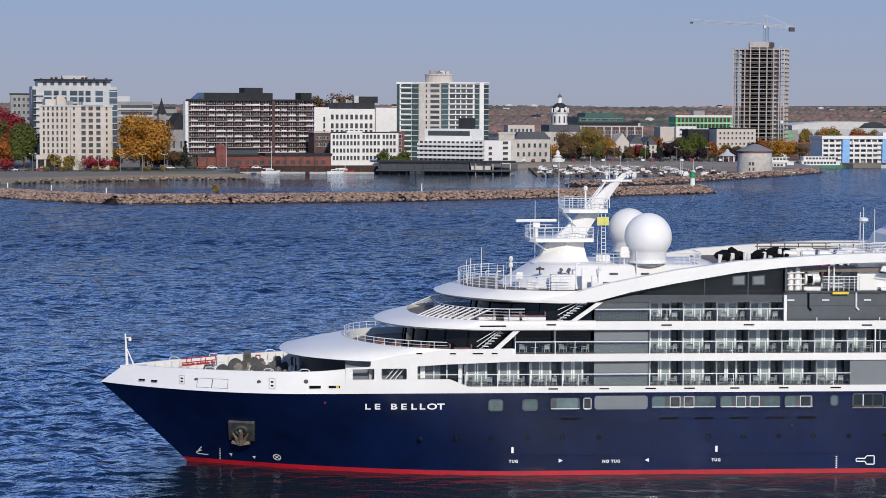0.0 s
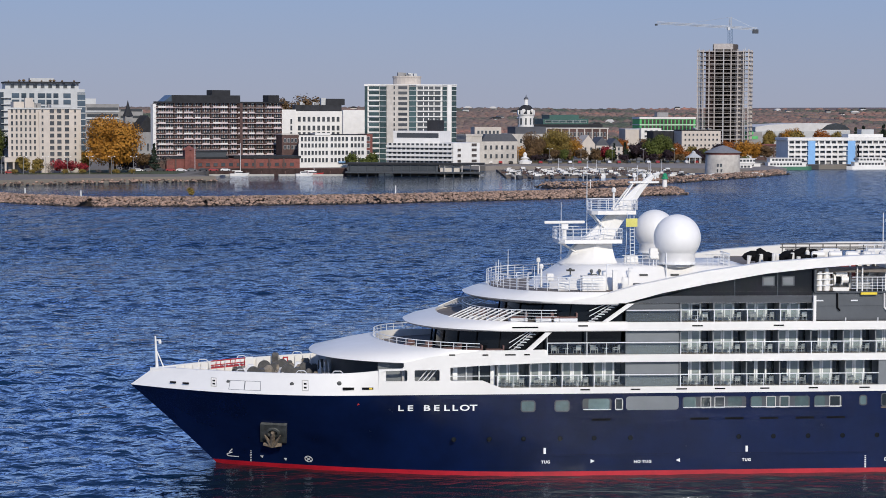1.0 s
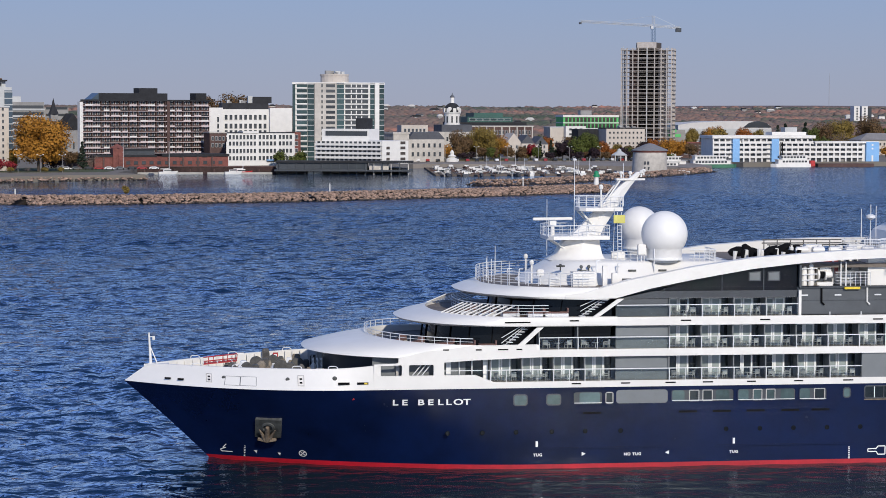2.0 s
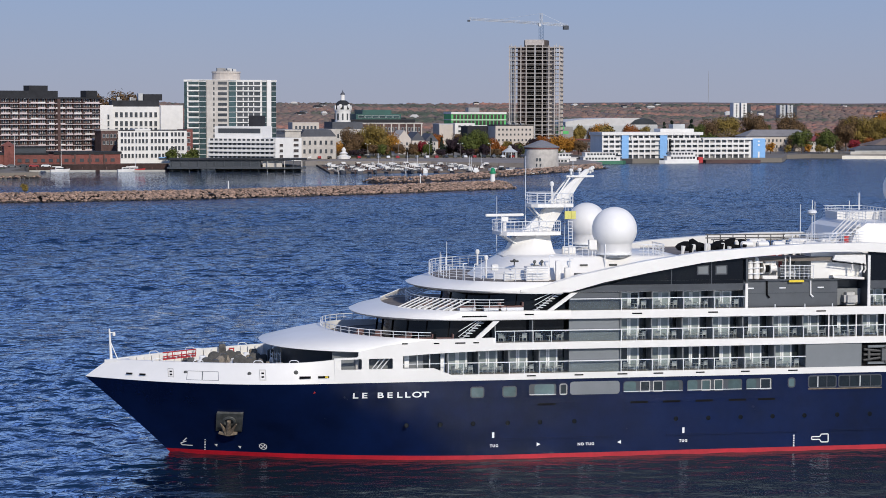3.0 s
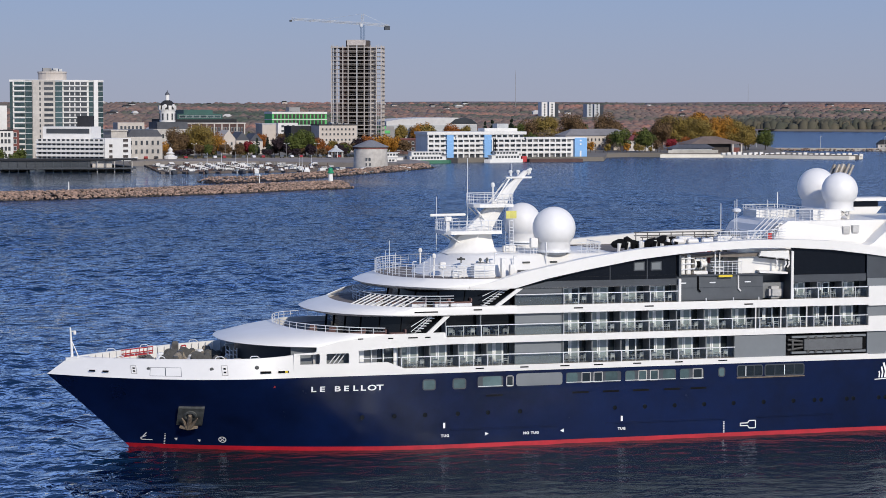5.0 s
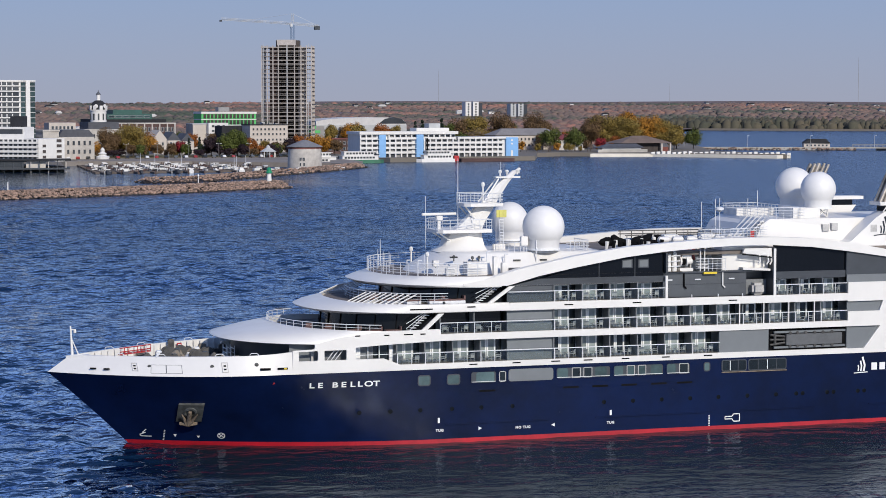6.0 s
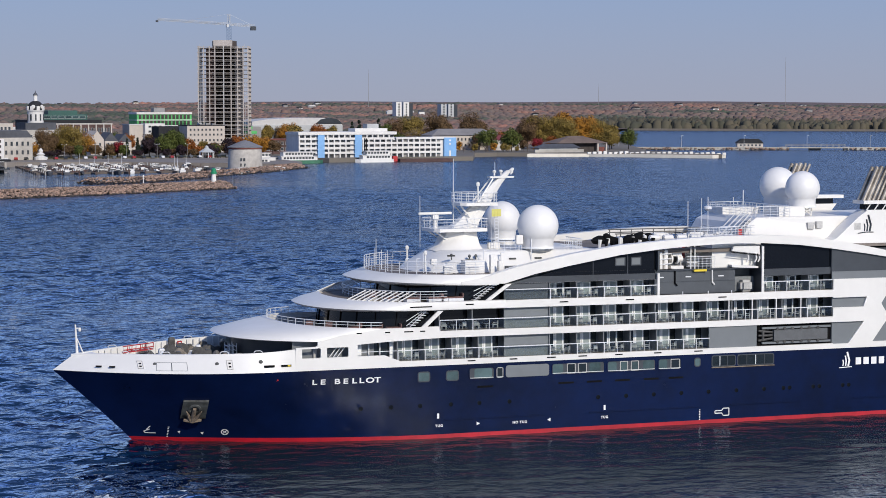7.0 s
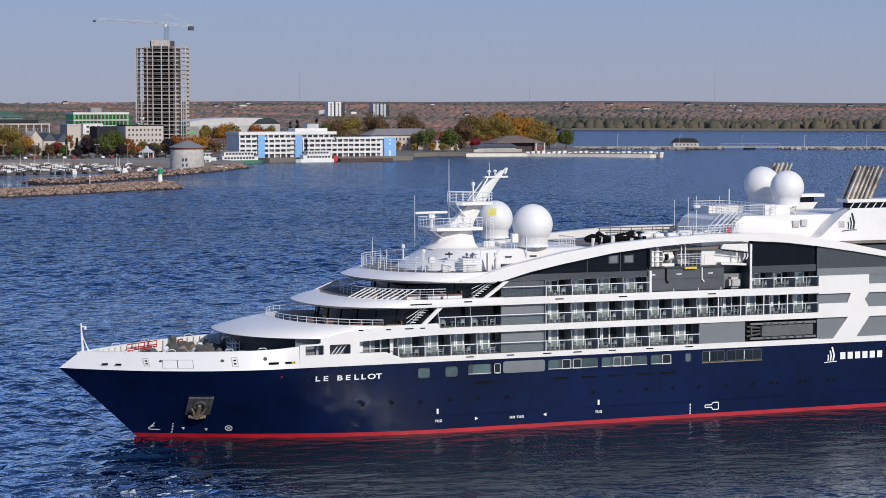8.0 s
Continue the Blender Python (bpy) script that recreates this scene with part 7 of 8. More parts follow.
B.box("pier", 0.0, 1.4, 0.4, 0.8, 0, 40.2, TEAL_GLASS); B.box("glass_column", 7.6, 11.0, 0.3, 0.8, 0, 40, TEAL_GLASS); B.box("glass_column", 22.6, 26.2, -0.2, 0.8, 0, 40, TEAL_GLASS); B.box("glass_column", 39.8, 42.0, 0.3, 0.8, 0, 40, TEAL_GLASS)
B.box("bay", 11.2, 22.4, 0.0, 0.8, 0, 41.0, LIMESTONE); B.box("bay", 42.2, 44.4, 0, 0.8, 0, 41, WHITE_WALL); B.box("glass_column", 44.5, L, 0.4, 0.8, 0, 40, TEAL_GLASS)
for z in fl:
    B.box("strip_window", 2.2, 7.4, 0.62, 0.9, z - 0.1, z + 1.5, TEAL_GLASS); B.box("strip_window", 17, 21.6, -0.08, 0.2, z - 0.1, z + 1.4, CITY_GLASS); B.box("strip_window", 27, 38.8, 0.66, 0.9, z - 0.2, z + 1.7, CITY_GLASS); B.box("slab_edge", 1.6, 7.5, 0.2, 0.8, z + 1.85, z + 2.2, WHITE_WALL); B.box("slab_edge", 26.4, 39.4, 0.2, 0.8, z + 1.85, z + 2.25, WHITE_WALL); B.box("window", 14.6, 15.3, -0.08, 0.2, z - 0.1, z + 1.4, CITY_GLASS)
    for a, b in ((7.5, 11.1), (22.5, 26.3), (39.7, 42.1), (44.4, L + 0.1)):
        B.box("spandrel", a, b, 0.1 if a != 22.5 else -0.3, 0.5, z + 1.9, z + 2.2, PALE_GREY)
    for m_ in (29.8, 32.4, 35.2):
        B.box("mullion", m_, m_ + 0.5, 0.55, 0.8, z - 0.1, z + 1.35, WHITE_WALL)
B.grid([4, 8.5, 13, 17.5], fl, 2.6, 1.5, TEAL_GLASS, L + 0.05, side=True, sill=False)
# curved white hotel over the water
B = Building("white five-storey waterfront hotel with balcony rows", 77.6, 846, 107.5, 828)
B.trim = WHITE_WALL
L = B.L
B.box("body", 0, L, 0.4, 18, 2.2, 12.6, WHITE_WALL); B.box("upper_storey", 1, 26, 5, 16, 12.6, 18.4, WHITE_WALL); B.box("upper_glazing", 3, 25, 4.8, 5.2, 15.2, 17.4, CITY_GLASS); B.box("dark_box", 17, 23, 9, 15, 18.4, 23.5, DARK_ROOF)
for k in range(5):
    z = 2.9 + 2.05 * k
    B.box("balcony_front", 0, L, -0.8, -0.65, z - 0.35, z + 0.55, WHITE_WALL); B.box("balcony_slab", 0, L, -0.8, 0.4, z - 0.5, z - 0.35, WHITE_WALL)
    B.grid(steps(0.5, L - 0.5, 14), [z + 0.9], 1.5, 1.2, CITY_GLASS, 0.36, sill=False)
B = Building("white hotel end wing with black balcony windows", 107.7, 828, 121.0, 836)
B.trim = WHITE_WALL
B.box("body", 0, B.L, 0, 17, 2.2, 13.0, WHITE_WALL); B.grid([3.4], [4.4, 7, 9.6], 2.0, 1.3, SHADOW_IN); B.grid([12.2], [4.4, 7, 9.6, 12], 3.0, 1.3, SHADOW_IN)
B = Building("dark glazed pier pavilion standing on posts over water", 57.8, 822, 121, 814, z0=0)
B.box("hall", 0, 42, 1.2, 16, 1.9, 5.2, DARK_PANEL); B.box("roof", -0.5, 63.5, 0, 16, 5.2, 5.9, DARK_ROOF); B.box("deck", -1, 63, -1, 16, 1.2, 1.9, DARK_PANEL)
for k in range(16):
    B.box("post", 1 + k * 4, 1.4 + k * 4, 0.6, 1.0, -2, 5.2, LIMESTONE if k in (11, 13, 15) else DARK_PANEL)
B.box("kiosk", 43, 52, 2.5, 9, 1.9, 5.2, LIMESTONE); B.box("blue_glazing", 20, 41, 1.1, 1.4, 2.4, 4.4, CITY_GLASS)

# civic buildings
B = Building("limestone civic hall with a blue-grey roof", 126, 952, 158, 962)
B.trim = LIMESTONE
B.box("body", 0, 30, 0, 16, 0, 11.8, LIMESTONE); B.box("pavilion", 0, 9, -1, 16, 0, 14.8, LIMESTONE); B.box("cornice", -0.4, 9.4, -1.5, 16, 14.8, 15.6, LIMESTONE)
bm = bmesh.new(); slab_xz(bm, [(9, 11.8), (30.5, 11.8), (27, 15.6), (12, 15.6)], 0.2, 16); part("roof", bm, BLUE_ROOF, B.e)
B.grid([2.2, 6.2], [4, 9], 1.4, 2.6, face=-1.05); B.grid(steps(10, 29, 6), [4, 8.6], 1.3, 2.2)
B = Building("cream low blocks behind the civic hall", 136, 1000, 152, 1002)
B.box("body", 0, 15, 0, 10, 0, 19, CREAM); B.grid(steps(1, 14, 6), [13, 16.2], 1.2, 1.7); B.box("body", -20, -4, 6, 16, 0, 12, BRICK_BROWN)
B = Building("domed limestone city hall with a white lantern", 159.9, 1030, 183.9, 1034, category="city hall", name="city_hall")
B.trim = WHITE_WALL
B.box("body", 0, 24, 0, 20, 0, 15, LIMESTONE); B.box("attic", 3, 21, 2, 18, 15, 19, BLUE_ROOF); B.grid(steps(1, 23, 7), [6, 11], 1.2, 2.4)
for args in (("drum", [(4.5, 18), (4.5, 25.4), (4.9, 25.4), (4.9, 26.0)], WHITE_WALL), ("dome", [(4.6, 26), (4.4, 28), (3.6, 29.8), (2.4, 30.9), (1.3, 31.3)], DARK_ROOF), ("lantern", [(1.3, 31.2), (1.15, 31.4), (1.15, 34.3), (1.4, 34.5)], WHITE_WALL), ("lantern_cap", [(1.4, 34.5), (1.1, 35.2), (0.3, 36.0), (0.08, 37.2)], BLUE_ROOF)):
    bm = bmesh.new(); lathe(bm, args[1], 20, 11, 8); part(args[0], bm, args[2], B.e, smooth=True)
for k in range(8):
    a = k * 0.785
    bm = boxes((-0.9, 0.9, -5.0, -3.4, 26.0, 28.3)); bmesh.ops.transform(bm, matrix=pose(11, 8, 0, 0, 0, math.degrees(a)), verts=bm.verts); part("dormer", bm, WHITE_WALL, B.e)
for k in range(10):
    a = k * 0.628
    B.box("drum_window", 11 + 4.45 * math.cos(a) - 0.4, 11 + 4.45 * math.cos(a) + 0.4, 8 + 4.45 * math.sin(a) - 0.4, 8 + 4.45 * math.sin(a) + 0.4, 20.2, 23.8, CITY_GLASS)
for a in (-2.2, -0.95):
    bm = bmesh.new(); lathe(bm, [(1.1, 0), (1.1, 0.5), (0.8, 0.55)], 14); bmesh.ops.transform(bm, matrix=pose(11 + 4.0 * math.cos(a), 8 + 4.2 * math.sin(a), 28.0, 90, 0, math.degrees(a) + 90), verts=bm.verts); part("clock", bm, WHITE_WALL, B.e)
B = Building("teal-roofed arena with a dark glazed band", 200, 1250, 249, 1254)
B.box("body", 0, 49, 0, 40, 0, 19, DARK_ROOF); B.box("roof", 9, 40, 3, 38, 19, 22.6, TEAL_ROOF); B.box("roof_monitor", 14, 34, 6, 30, 22.6, 25.2, TEAL_ROOF); B.grid(steps(10, 39, 6), [20.8], 4, 1.5, TEAL_GLASS, 2.95)
B = Building("row of brick storefronts with pale piers", 196, 1150, 236, 1154)
B.box("body", 0, 40, 0, 14, 0, 16.8, BRICK_BROWN); B.grid(steps(0.5, 39, 18), [9, 13.4], 1.1, 2.4); B.box("parapet", -0.3, 40.3, -0.3, 14, 16.8, 17.5, LIMESTONE)
for k in range(9):
    B.box("pilaster", k * 4.9, k * 4.9 + 0.7, -0.35, 0, 0, 16.8, LIMESTONE)
B = Building("cream gabled houses with grey roofs", 205, 1062, 230, 1066)
for k in range(3):
    B.box("body", k * 8.5, k * 8.5 + 8, 0, 14, 0, 8.5 - k * 0.6, CREAM)
    bm = bmesh.new(); slab_xz(bm, [(k * 8.5 - 0.4, 8.5 - k * 0.6), (k * 8.5 + 8.4, 8.5 - k * 0.6), (k * 8.5 + 4, 14 - k)], 0.2, 14); part("roof", bm, BLUE_ROOF if k else CREAM, B.e)
    B.grid([k * 8.5 + 2.2, k * 8.5 + 5.6], [3, 6], 1.1, 1.7)
# mid-rise in green sheathing, under construction
B = Building("unfinished block wrapped in bright green sheathing", 282, 1298, 322, 1302)
B.trim = GREEN_SHEATH
B.box("body", 0, 40, 0, 18, 0, 23, GREEN_SHEATH); B.box("floor_band", -0.2, 40.2, -0.35, 18, 18.1, 18.7, WHITE_WALL); B.box("floor_band", -0.2, 40.2, -0.35, 18, 14.2, 14.8, WHITE_WALL); B.box("roof", -0.3, 40.3, -0.5, 18.3, 22.4, 23.8, WHITE_WALL); B.box("plant_room", 14, 22, 5, 12, 24, 27, MID_GREY); B.grid(steps(1, 39, 14), [16.4, 20.6], 1.9, 3.0, SHADOW_IN, sill=False)
B = Building("pale low block with a flat roof", 246, 1150, 264, 1152)
B.box("body", 0, 18, 0, 14, 0, 16.4, CREAM); B.box("roof", -0.3, 18.3, -0.3, 14, 16.4, 17, PALE_ROOF); B.box("white_wing", 9, 22, -4, 4, 0, 17.4, WHITE_WALL); B.grid([12, 15.5, 19], [9, 12.4, 15.4], 1.6, 1.1, face=-4.05)
B = Building("dark metal clad shed beside pale blocks", 258, 1120, 277, 1122)
B.box("body", 0, 19, 0, 14, 0, 15.8, DARK_ROOF); B.box("pale_edge", 17.5, 18.6, -0.3, 0, 0, 15, PALE_GREY)
B = Building("cream block with small windows", 273, 1108, 298, 1112)
B.trim = CREAM
B.box("body", 0, 25, 0, 14, 0, 16.2, CREAM); B.box("roof", -0.2, 25.2, -0.2, 14, 16.2, 16.8, DARK_ROOF); B.grid(steps(1, 24, 9), [4, 7.4, 10.8, 13.8], 1.1, 1.2); roof_clutter(B, 3, 20, 3, 10, 16.8, 4, 9)
B = Building("red shopfront block under a green frame", 326, 1196, 346, 1198)
B.box("body", 0, 18, 0, 12, 0, 14.6, MID_GREY)
for x, z in ((1, 10), (6, 10), (11, 10), (3, 13), (8, 13)):
    B.box("green_panel", x, x + 4, -0.3, 0, z, z + 1.9, GREEN_SHEATH)
B = Building("low brick shops with red awnings", 286, 1040, 330, 1046)
B.box("body", 0, 42, 0, 12, 0, 8.5, BRICK_BROWN); B.box("white_shop", 4, 14, -2, 6, 0, 6, WHITE_WALL); B.box("red_awning", 4, 14, -3.4, -2, 4.2, 5.4, RED_PAINT); B.grid(steps(16, 40, 8), [3, 6.4], 1.6, 1.6); B.box("parapet", -0.2, 42.2, -0.2, 12, 8.5, 9.1, BRICK_RED)

# concrete tower under construction, with its crane
tw = thing("tower_shell", 296.4, 1178, 2.2, -19, "raw concrete tower shell under construction", "building")
W = 33.0
for k in range(24):
    z = 1.5 + 2.78 * k
    part("floor_slab", boxes((-0.2, W + 0.2, -0.1, 26.2, z, z + 0.3)), RAW_CONC, tw)
    part("edge_rail", boxes((0, W, -0.05, 0.05, z + 0.95, z + 1.1)), RAW_CONC, tw)
for i, x in enumerate([0.3, 3.8, 7.5, 11.0, 16.6, 21.4, 25.6, 29.2, W - 0.7]):
    part("column", boxes((x, x + 0.65, -0.02, 0.9, 0, 67.0)), PALE_GREY if i == 4 else RAW_CONC, tw)
# core and inner wall carry the shell's inside shade as dark colour
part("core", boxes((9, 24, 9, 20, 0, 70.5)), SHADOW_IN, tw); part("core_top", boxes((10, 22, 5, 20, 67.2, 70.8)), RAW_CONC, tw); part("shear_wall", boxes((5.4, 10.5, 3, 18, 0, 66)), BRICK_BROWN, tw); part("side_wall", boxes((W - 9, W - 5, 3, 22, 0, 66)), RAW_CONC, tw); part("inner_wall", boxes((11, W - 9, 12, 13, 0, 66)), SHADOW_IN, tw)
for y in (8, 17, 25):
    for x in (0.3, W - 0.8):
        part("column", boxes((x, x + 0.6, y, y + 0.6, 0, 67)), RAW_CONC, tw)
for k in range(24):
    for x in (1.6, W - 2.4):
        part("hoist_frame", boxes((x, x + 0.25, -0.3, 0.0, 1.8 + 2.78 * k, 4.2 + 2.78 * k)), PALE_GREY, tw)
CRANE_BLUE = mat("crane_blue", (0.10, 0.17, 0.27), 0.5, var=0.1)
CRANE_WHITE = mat("crane_white", (0.56, 0.57, 0.57), 0.5, var=0.1)
cr = thing("tower_crane", 318.6, 1182, 60, 8, "tower crane with a long pale jib above the tower shell", "crane")


def lattice(a, b, w, n, m, name):
    a, b = Vector(a), Vector(b)
    d = (b - a).normalized()
    u = d.orthogonal().normalized() * w / 2
    v = d.cross(u)
    bm = bmesh.new()
    cs = [u + v, u - v, -u - v, -u + v]
    for c in cs:
        rod(bm, a + c, b + c, 0.11, 4)
    for k in range(n):
        p, q = a + (b - a) * k / n, a + (b - a) * (k + 1) / n
        for i in range(4):
            rod(bm, p + cs[i], q + cs[(i + 1) % 4], 0.06, 3)
    part(name, bm, m, cr)


lattice((0, 0, 0), (0, 0, 22.5), 2.2, 12, CRANE_BLUE, "crane_mast")
lattice((0, 0, 23), (0, 0, 30), 1.3, 4, CRANE_WHITE, "apex")
lattice((-1, 0, 23.6), (-50.5, -4, 25.6), 1.1, 26, CRANE_WHITE, "jib")
lattice((1, 0, 23.5), (19, 2, 22.6), 1.2, 10, CRANE_WHITE, "counter_jib")
part("counterweight", boxes((16, 19.5, 0.8, 2.6, 19.8, 22.4)), DARK_PANEL, cr); part("cab", boxes((-2.2, -0.6, -1.6, -0.2, 21.6, 23.4)), CRANE_WHITE, cr); part("hook_block", boxes((-51.6, -50.2, -4.6, -3.4, 23.8, 25.0)), DARK_PANEL, cr)
bm = bmesh.new(); rod(bm, (0, 0, 30), (-30, -2.6, 25.4), 0.07, 3); rod(bm, (0, 0, 30), (17, 1.8, 23.2), 0.07, 3); part("tie_bar", bm, CRANE_WHITE, cr)

# round stone tower on the pier
mt = thing("martello_tower", 236, 828, 0.6, 0, "squat round limestone tower with a grey conical roof", "tower")
bm = bmesh.new(); lathe(bm, [(8.5, -1), (8.4, 0.4), (8.0, 9.6)], 40); part("drum", bm, LIMESTONE, mt, smooth=True)
bm = bmesh.new(); lathe(bm, [(8.1, 9.3), (8.25, 9.35), (8.25, 10.1), (8.0, 10.2)], 40); part("parapet_band", bm, BRICK_RED, mt)
bm = bmesh.new(); lathe(bm, [(8.8, 10.1), (8.8, 10.35), (2.0, 13.2), (0.2, 13.6)], 24); part("roof", bm, mat("slate_grey_roof", (0.20, 0.20, 0.21), 0.7), mt)
for a, z in ((-118, 4.2), (-108, 4.2), (-118, 1.6), (-106, 1.6)):
    part("window", boxes((8.1 * math.cos(radians(a)) - 0.5, 8.1 * math.cos(radians(a)) + 0.5, 8.1 * math.sin(radians(a)) - 0.3, 8.1 * math.sin(radians(a)) + 0.3, z - 0.6, z + 0.9)), CITY_GLASS, mt)
# harbour light on the breakwater
hl = thing("harbour_light", 163.4, 598, 2.2, 0, "white harbour light with a green lantern", "beacon")
bm = bmesh.new(); lathe(bm, [(1.1, -0.6), (1.0, 0.2), (0.8, 3.4)], 16); part("tower", bm, WHITE_WALL, hl, smooth=True)
bm = bmesh.new(); lathe(bm, [(1.25, 3.4), (1.25, 4.0), (0.9, 4.1), (0.9, 5.0), (0.2, 5.6)], 14); part("lantern", bm, mat("beacon_green", (0.02, 0.26, 0.12), 0.4), hl)
bt = thing("pier_light", 134, 586, 2.0, 0, "small white post light on the breakwater", "beacon")
bm = bmesh.new(); lathe(bm, [(0.2, -0.5), (0.18, 3), (0.4, 3.2), (0.2, 3.8)], 8); part("post", bm, WHITE_WALL, bt)

# long waterfront hotel with balcony grid and blue panels
B = Building("long white waterfront hotel with balcony grid and blue panels", 298.6, 950, 394.5, 962, z0=1.2, category="hotel")
B.trim = WHITE_WALL
L = B.L
B.box("body", 0, 58, 1.3, 18, 0, 13.6, WHITE_WALL); B.box("body", 58, L, 1.3, 18, 0, 10.9, WHITE_WALL); B.box("roof_band", -0.8, 59, -0.8, 18, 13.6, 15.2, WHITE_WALL); B.box("roof_band", 59, L + 0.3, -0.2, 18, 10.9, 11.9, WHITE_WALL)
B.box("plant_room", 36, 56, 5, 14, 15.2, 17.0, WHITE_WALL); B.box("plant_room", 44, 51, 6, 12, 17, 19.5, PALE_GREY); B.box("quay_base", -4, L + 3, -5, 1.3, -3, 0.8, MID_GREY)
for a, b, zt in ((11, 15, 13.6), (33.5, 37.8, 13.6), (L - 7.5, L - 0.1, 11.6)):
    B.box("blue_panel", a, b, -0.5, 1.3, 0.6, zt, SKY_BLUE)
B.box("blue_end", L, L + 0.4, 0, 10, 0.5, 11.5, SKY_BLUE)
for zz, wz in ((10.0, 0.9), (8.0, 0.9), (2.6, 3.4)):
    B.box("white_bar", L - 4.4, L - 3.4, -0.62, -0.5, zz - wz / 2, zz + wz / 2, WHITE_WALL)
for k in range(5):
    z = 0.6 + 2.6 * k
    x1 = 58 if k == 4 else L - 9
    B.box("balcony_slab", 0, x1, -0.3, 1.3, z - 0.2, z, WHITE_WALL)
    n = int(x1 / 3.4)
    for a in range(n):
        x = a * x1 / n
        if 10 < x + 1 < 15 or 32.5 < x + 1 < 38:
            continue
        B.box("divider", x - 0.4, x + 0.4, -0.28, 1.3, z, z + 2.4, WHITE_WALL)
        if k:
            B.box("balcony_front", x + 0.15, x + x1 / n - 0.15, -0.3, -0.2, z, z + 1.0, WHITE_WALL)
        B.box("balcony_glass", x + 0.25, x + x1 / n - 0.25, 1.2, 1.32, z + 0.1, z + 2.1, CITY_GLASS if (a + k) % 3 else MID_GREY)
B = Building("pale arena with a long low vaulted roof", 352, 1250, 421, 1254)
B.box("body", 0, 66, 0, 40, 0, 15, PALE_GREY)
bm = bmesh.new(); slab_xz(bm, [(0, 15), (66, 15), (64, 18), (52, 20), (30, 20), (10, 19), (0, 17.5)], 0.5, 40); part("roof", bm, PALE_ROOF, B.e)
bm = bmesh.new(); slab_xz(bm, [(46, 16), (66, 16), (62, 19), (56, 20.2), (50, 19)], -0.2, 0.6); part("arched_window", bm, CITY_GLASS, B.e)
B = Building("pale yellow barracks with a broad grey hipped roof", 436, 1118, 484, 1124)
B.trim = CREAM
B.box("body", 0, 48, 0, 16, 0, 9.4, CREAM); B.grid(steps(1, 47, 17), [3, 6.8], 1.1, 1.6)
bm = bmesh.new(); loft(bm, [[(-0.8, -0.8, 9.4), (48.8, -0.8, 9.4), (48.8, 16.8, 9.4), (-0.8, 16.8, 9.4)], [(8, 7, 13.6), (40, 7, 13.6), (40, 9, 13.6), (8, 9, 13.6)]], close=True, caps=True); part("roof", bm, mat("grey_shingles", (0.22, 0.21, 0.21), 0.8), B.e)
B = Building("low house with a dark red roof", 470, 1098, 490, 1100)
B.box("body", 0, 20, 0, 10, 0, 6.5, LIMESTONE); B.grid(steps(1, 19, 6), [2.4, 5], 1, 1.3)
bm = bmesh.new(); loft(bm, [[(-0.6, -0.6, 6.5), (20.6, -0.6, 6.5), (20.6, 10.6, 6.5), (-0.6, 10.6, 6.5)], [(4, 4.6, 10), (16, 4.6, 10), (16, 5.4, 10), (4, 5.4, 10)]], close=True, caps=True); part("roof", bm, mat("dark_red_roof", (0.16, 0.035, 0.04), 0.7), B.e)
B = Building("waterfront pavilion with a wide brown hipped roof", 484, 1038, 524, 1042)
B.box("hall", 8, 34, 2, 14, 0, 5.4, SHADOW_IN)
bm = bmesh.new(); loft(bm, [[(4, -2, 5.4), (41, -2, 5.4), (41, 18, 5.4), (4, 18, 5.4)], [(18, 7, 9.8), (27, 7, 9.8), (27, 9, 9.8), (18, 9, 9.8)]], close=True, caps=True); part("roof", bm, mat("brown_shingles", (0.17, 0.125, 0.10), 0.8), B.e)
bm = bmesh.new(); loft(bm, [[(-12, -6, 2.8), (19, -6, 2.8), (19, 2, 2.8), (-12, 2, 2.8)], [(-5, -2.4, 5.2), (15, -2.4, 5.2), (15, -1.6, 5.2), (-5, -1.6, 5.2)]], close=True, caps=True); part("low_roof", bm, BLUE_ROOF, B.e)
B.box("wall", -14, 20, -7.5, -6.8, 0, 1.8, CONCRETE); B.box("low_hall", -10, 17, -5, 1, 0, 2.8, PALE_GREY); B.box("post", 33, 34, -1.5, -0.5, 0, 5.4, CREAM); B.box("post", 39, 40, -1.5, -0.5, 0, 5.4, CREAM); B.box("brick_wall", 34.5, 39, 0, 1, 0, 3.0, BRICK_RED)
# distant paired towers and houses
for x, z, lab in ((1047, 33, "distant pair of pale apartment towers"), (1121, 30, "distant pair of grey apartment towers")):
    B = Building(lab, x, 3000, x + 24, 3004, z0=12)
    for a in (0, 13):
        B.box("body", a, a + 10, 0, 12, 0, z - 10, WHITE_WALL if x < 1100 else PALE_GREY)
        for k in range(5):
            B.box("window_strip", a + 4, a + 6.4, -0.2, 0.2, 2 + k * 4, 4.6 + k * 4, CITY_GLASS)
    # dark-coloured block paints the shaded side of each pair
    B.box("shaded_side", 23, 30, 1, 12, 0, z - 12, DARK_PANEL)
r = random.Random(21)
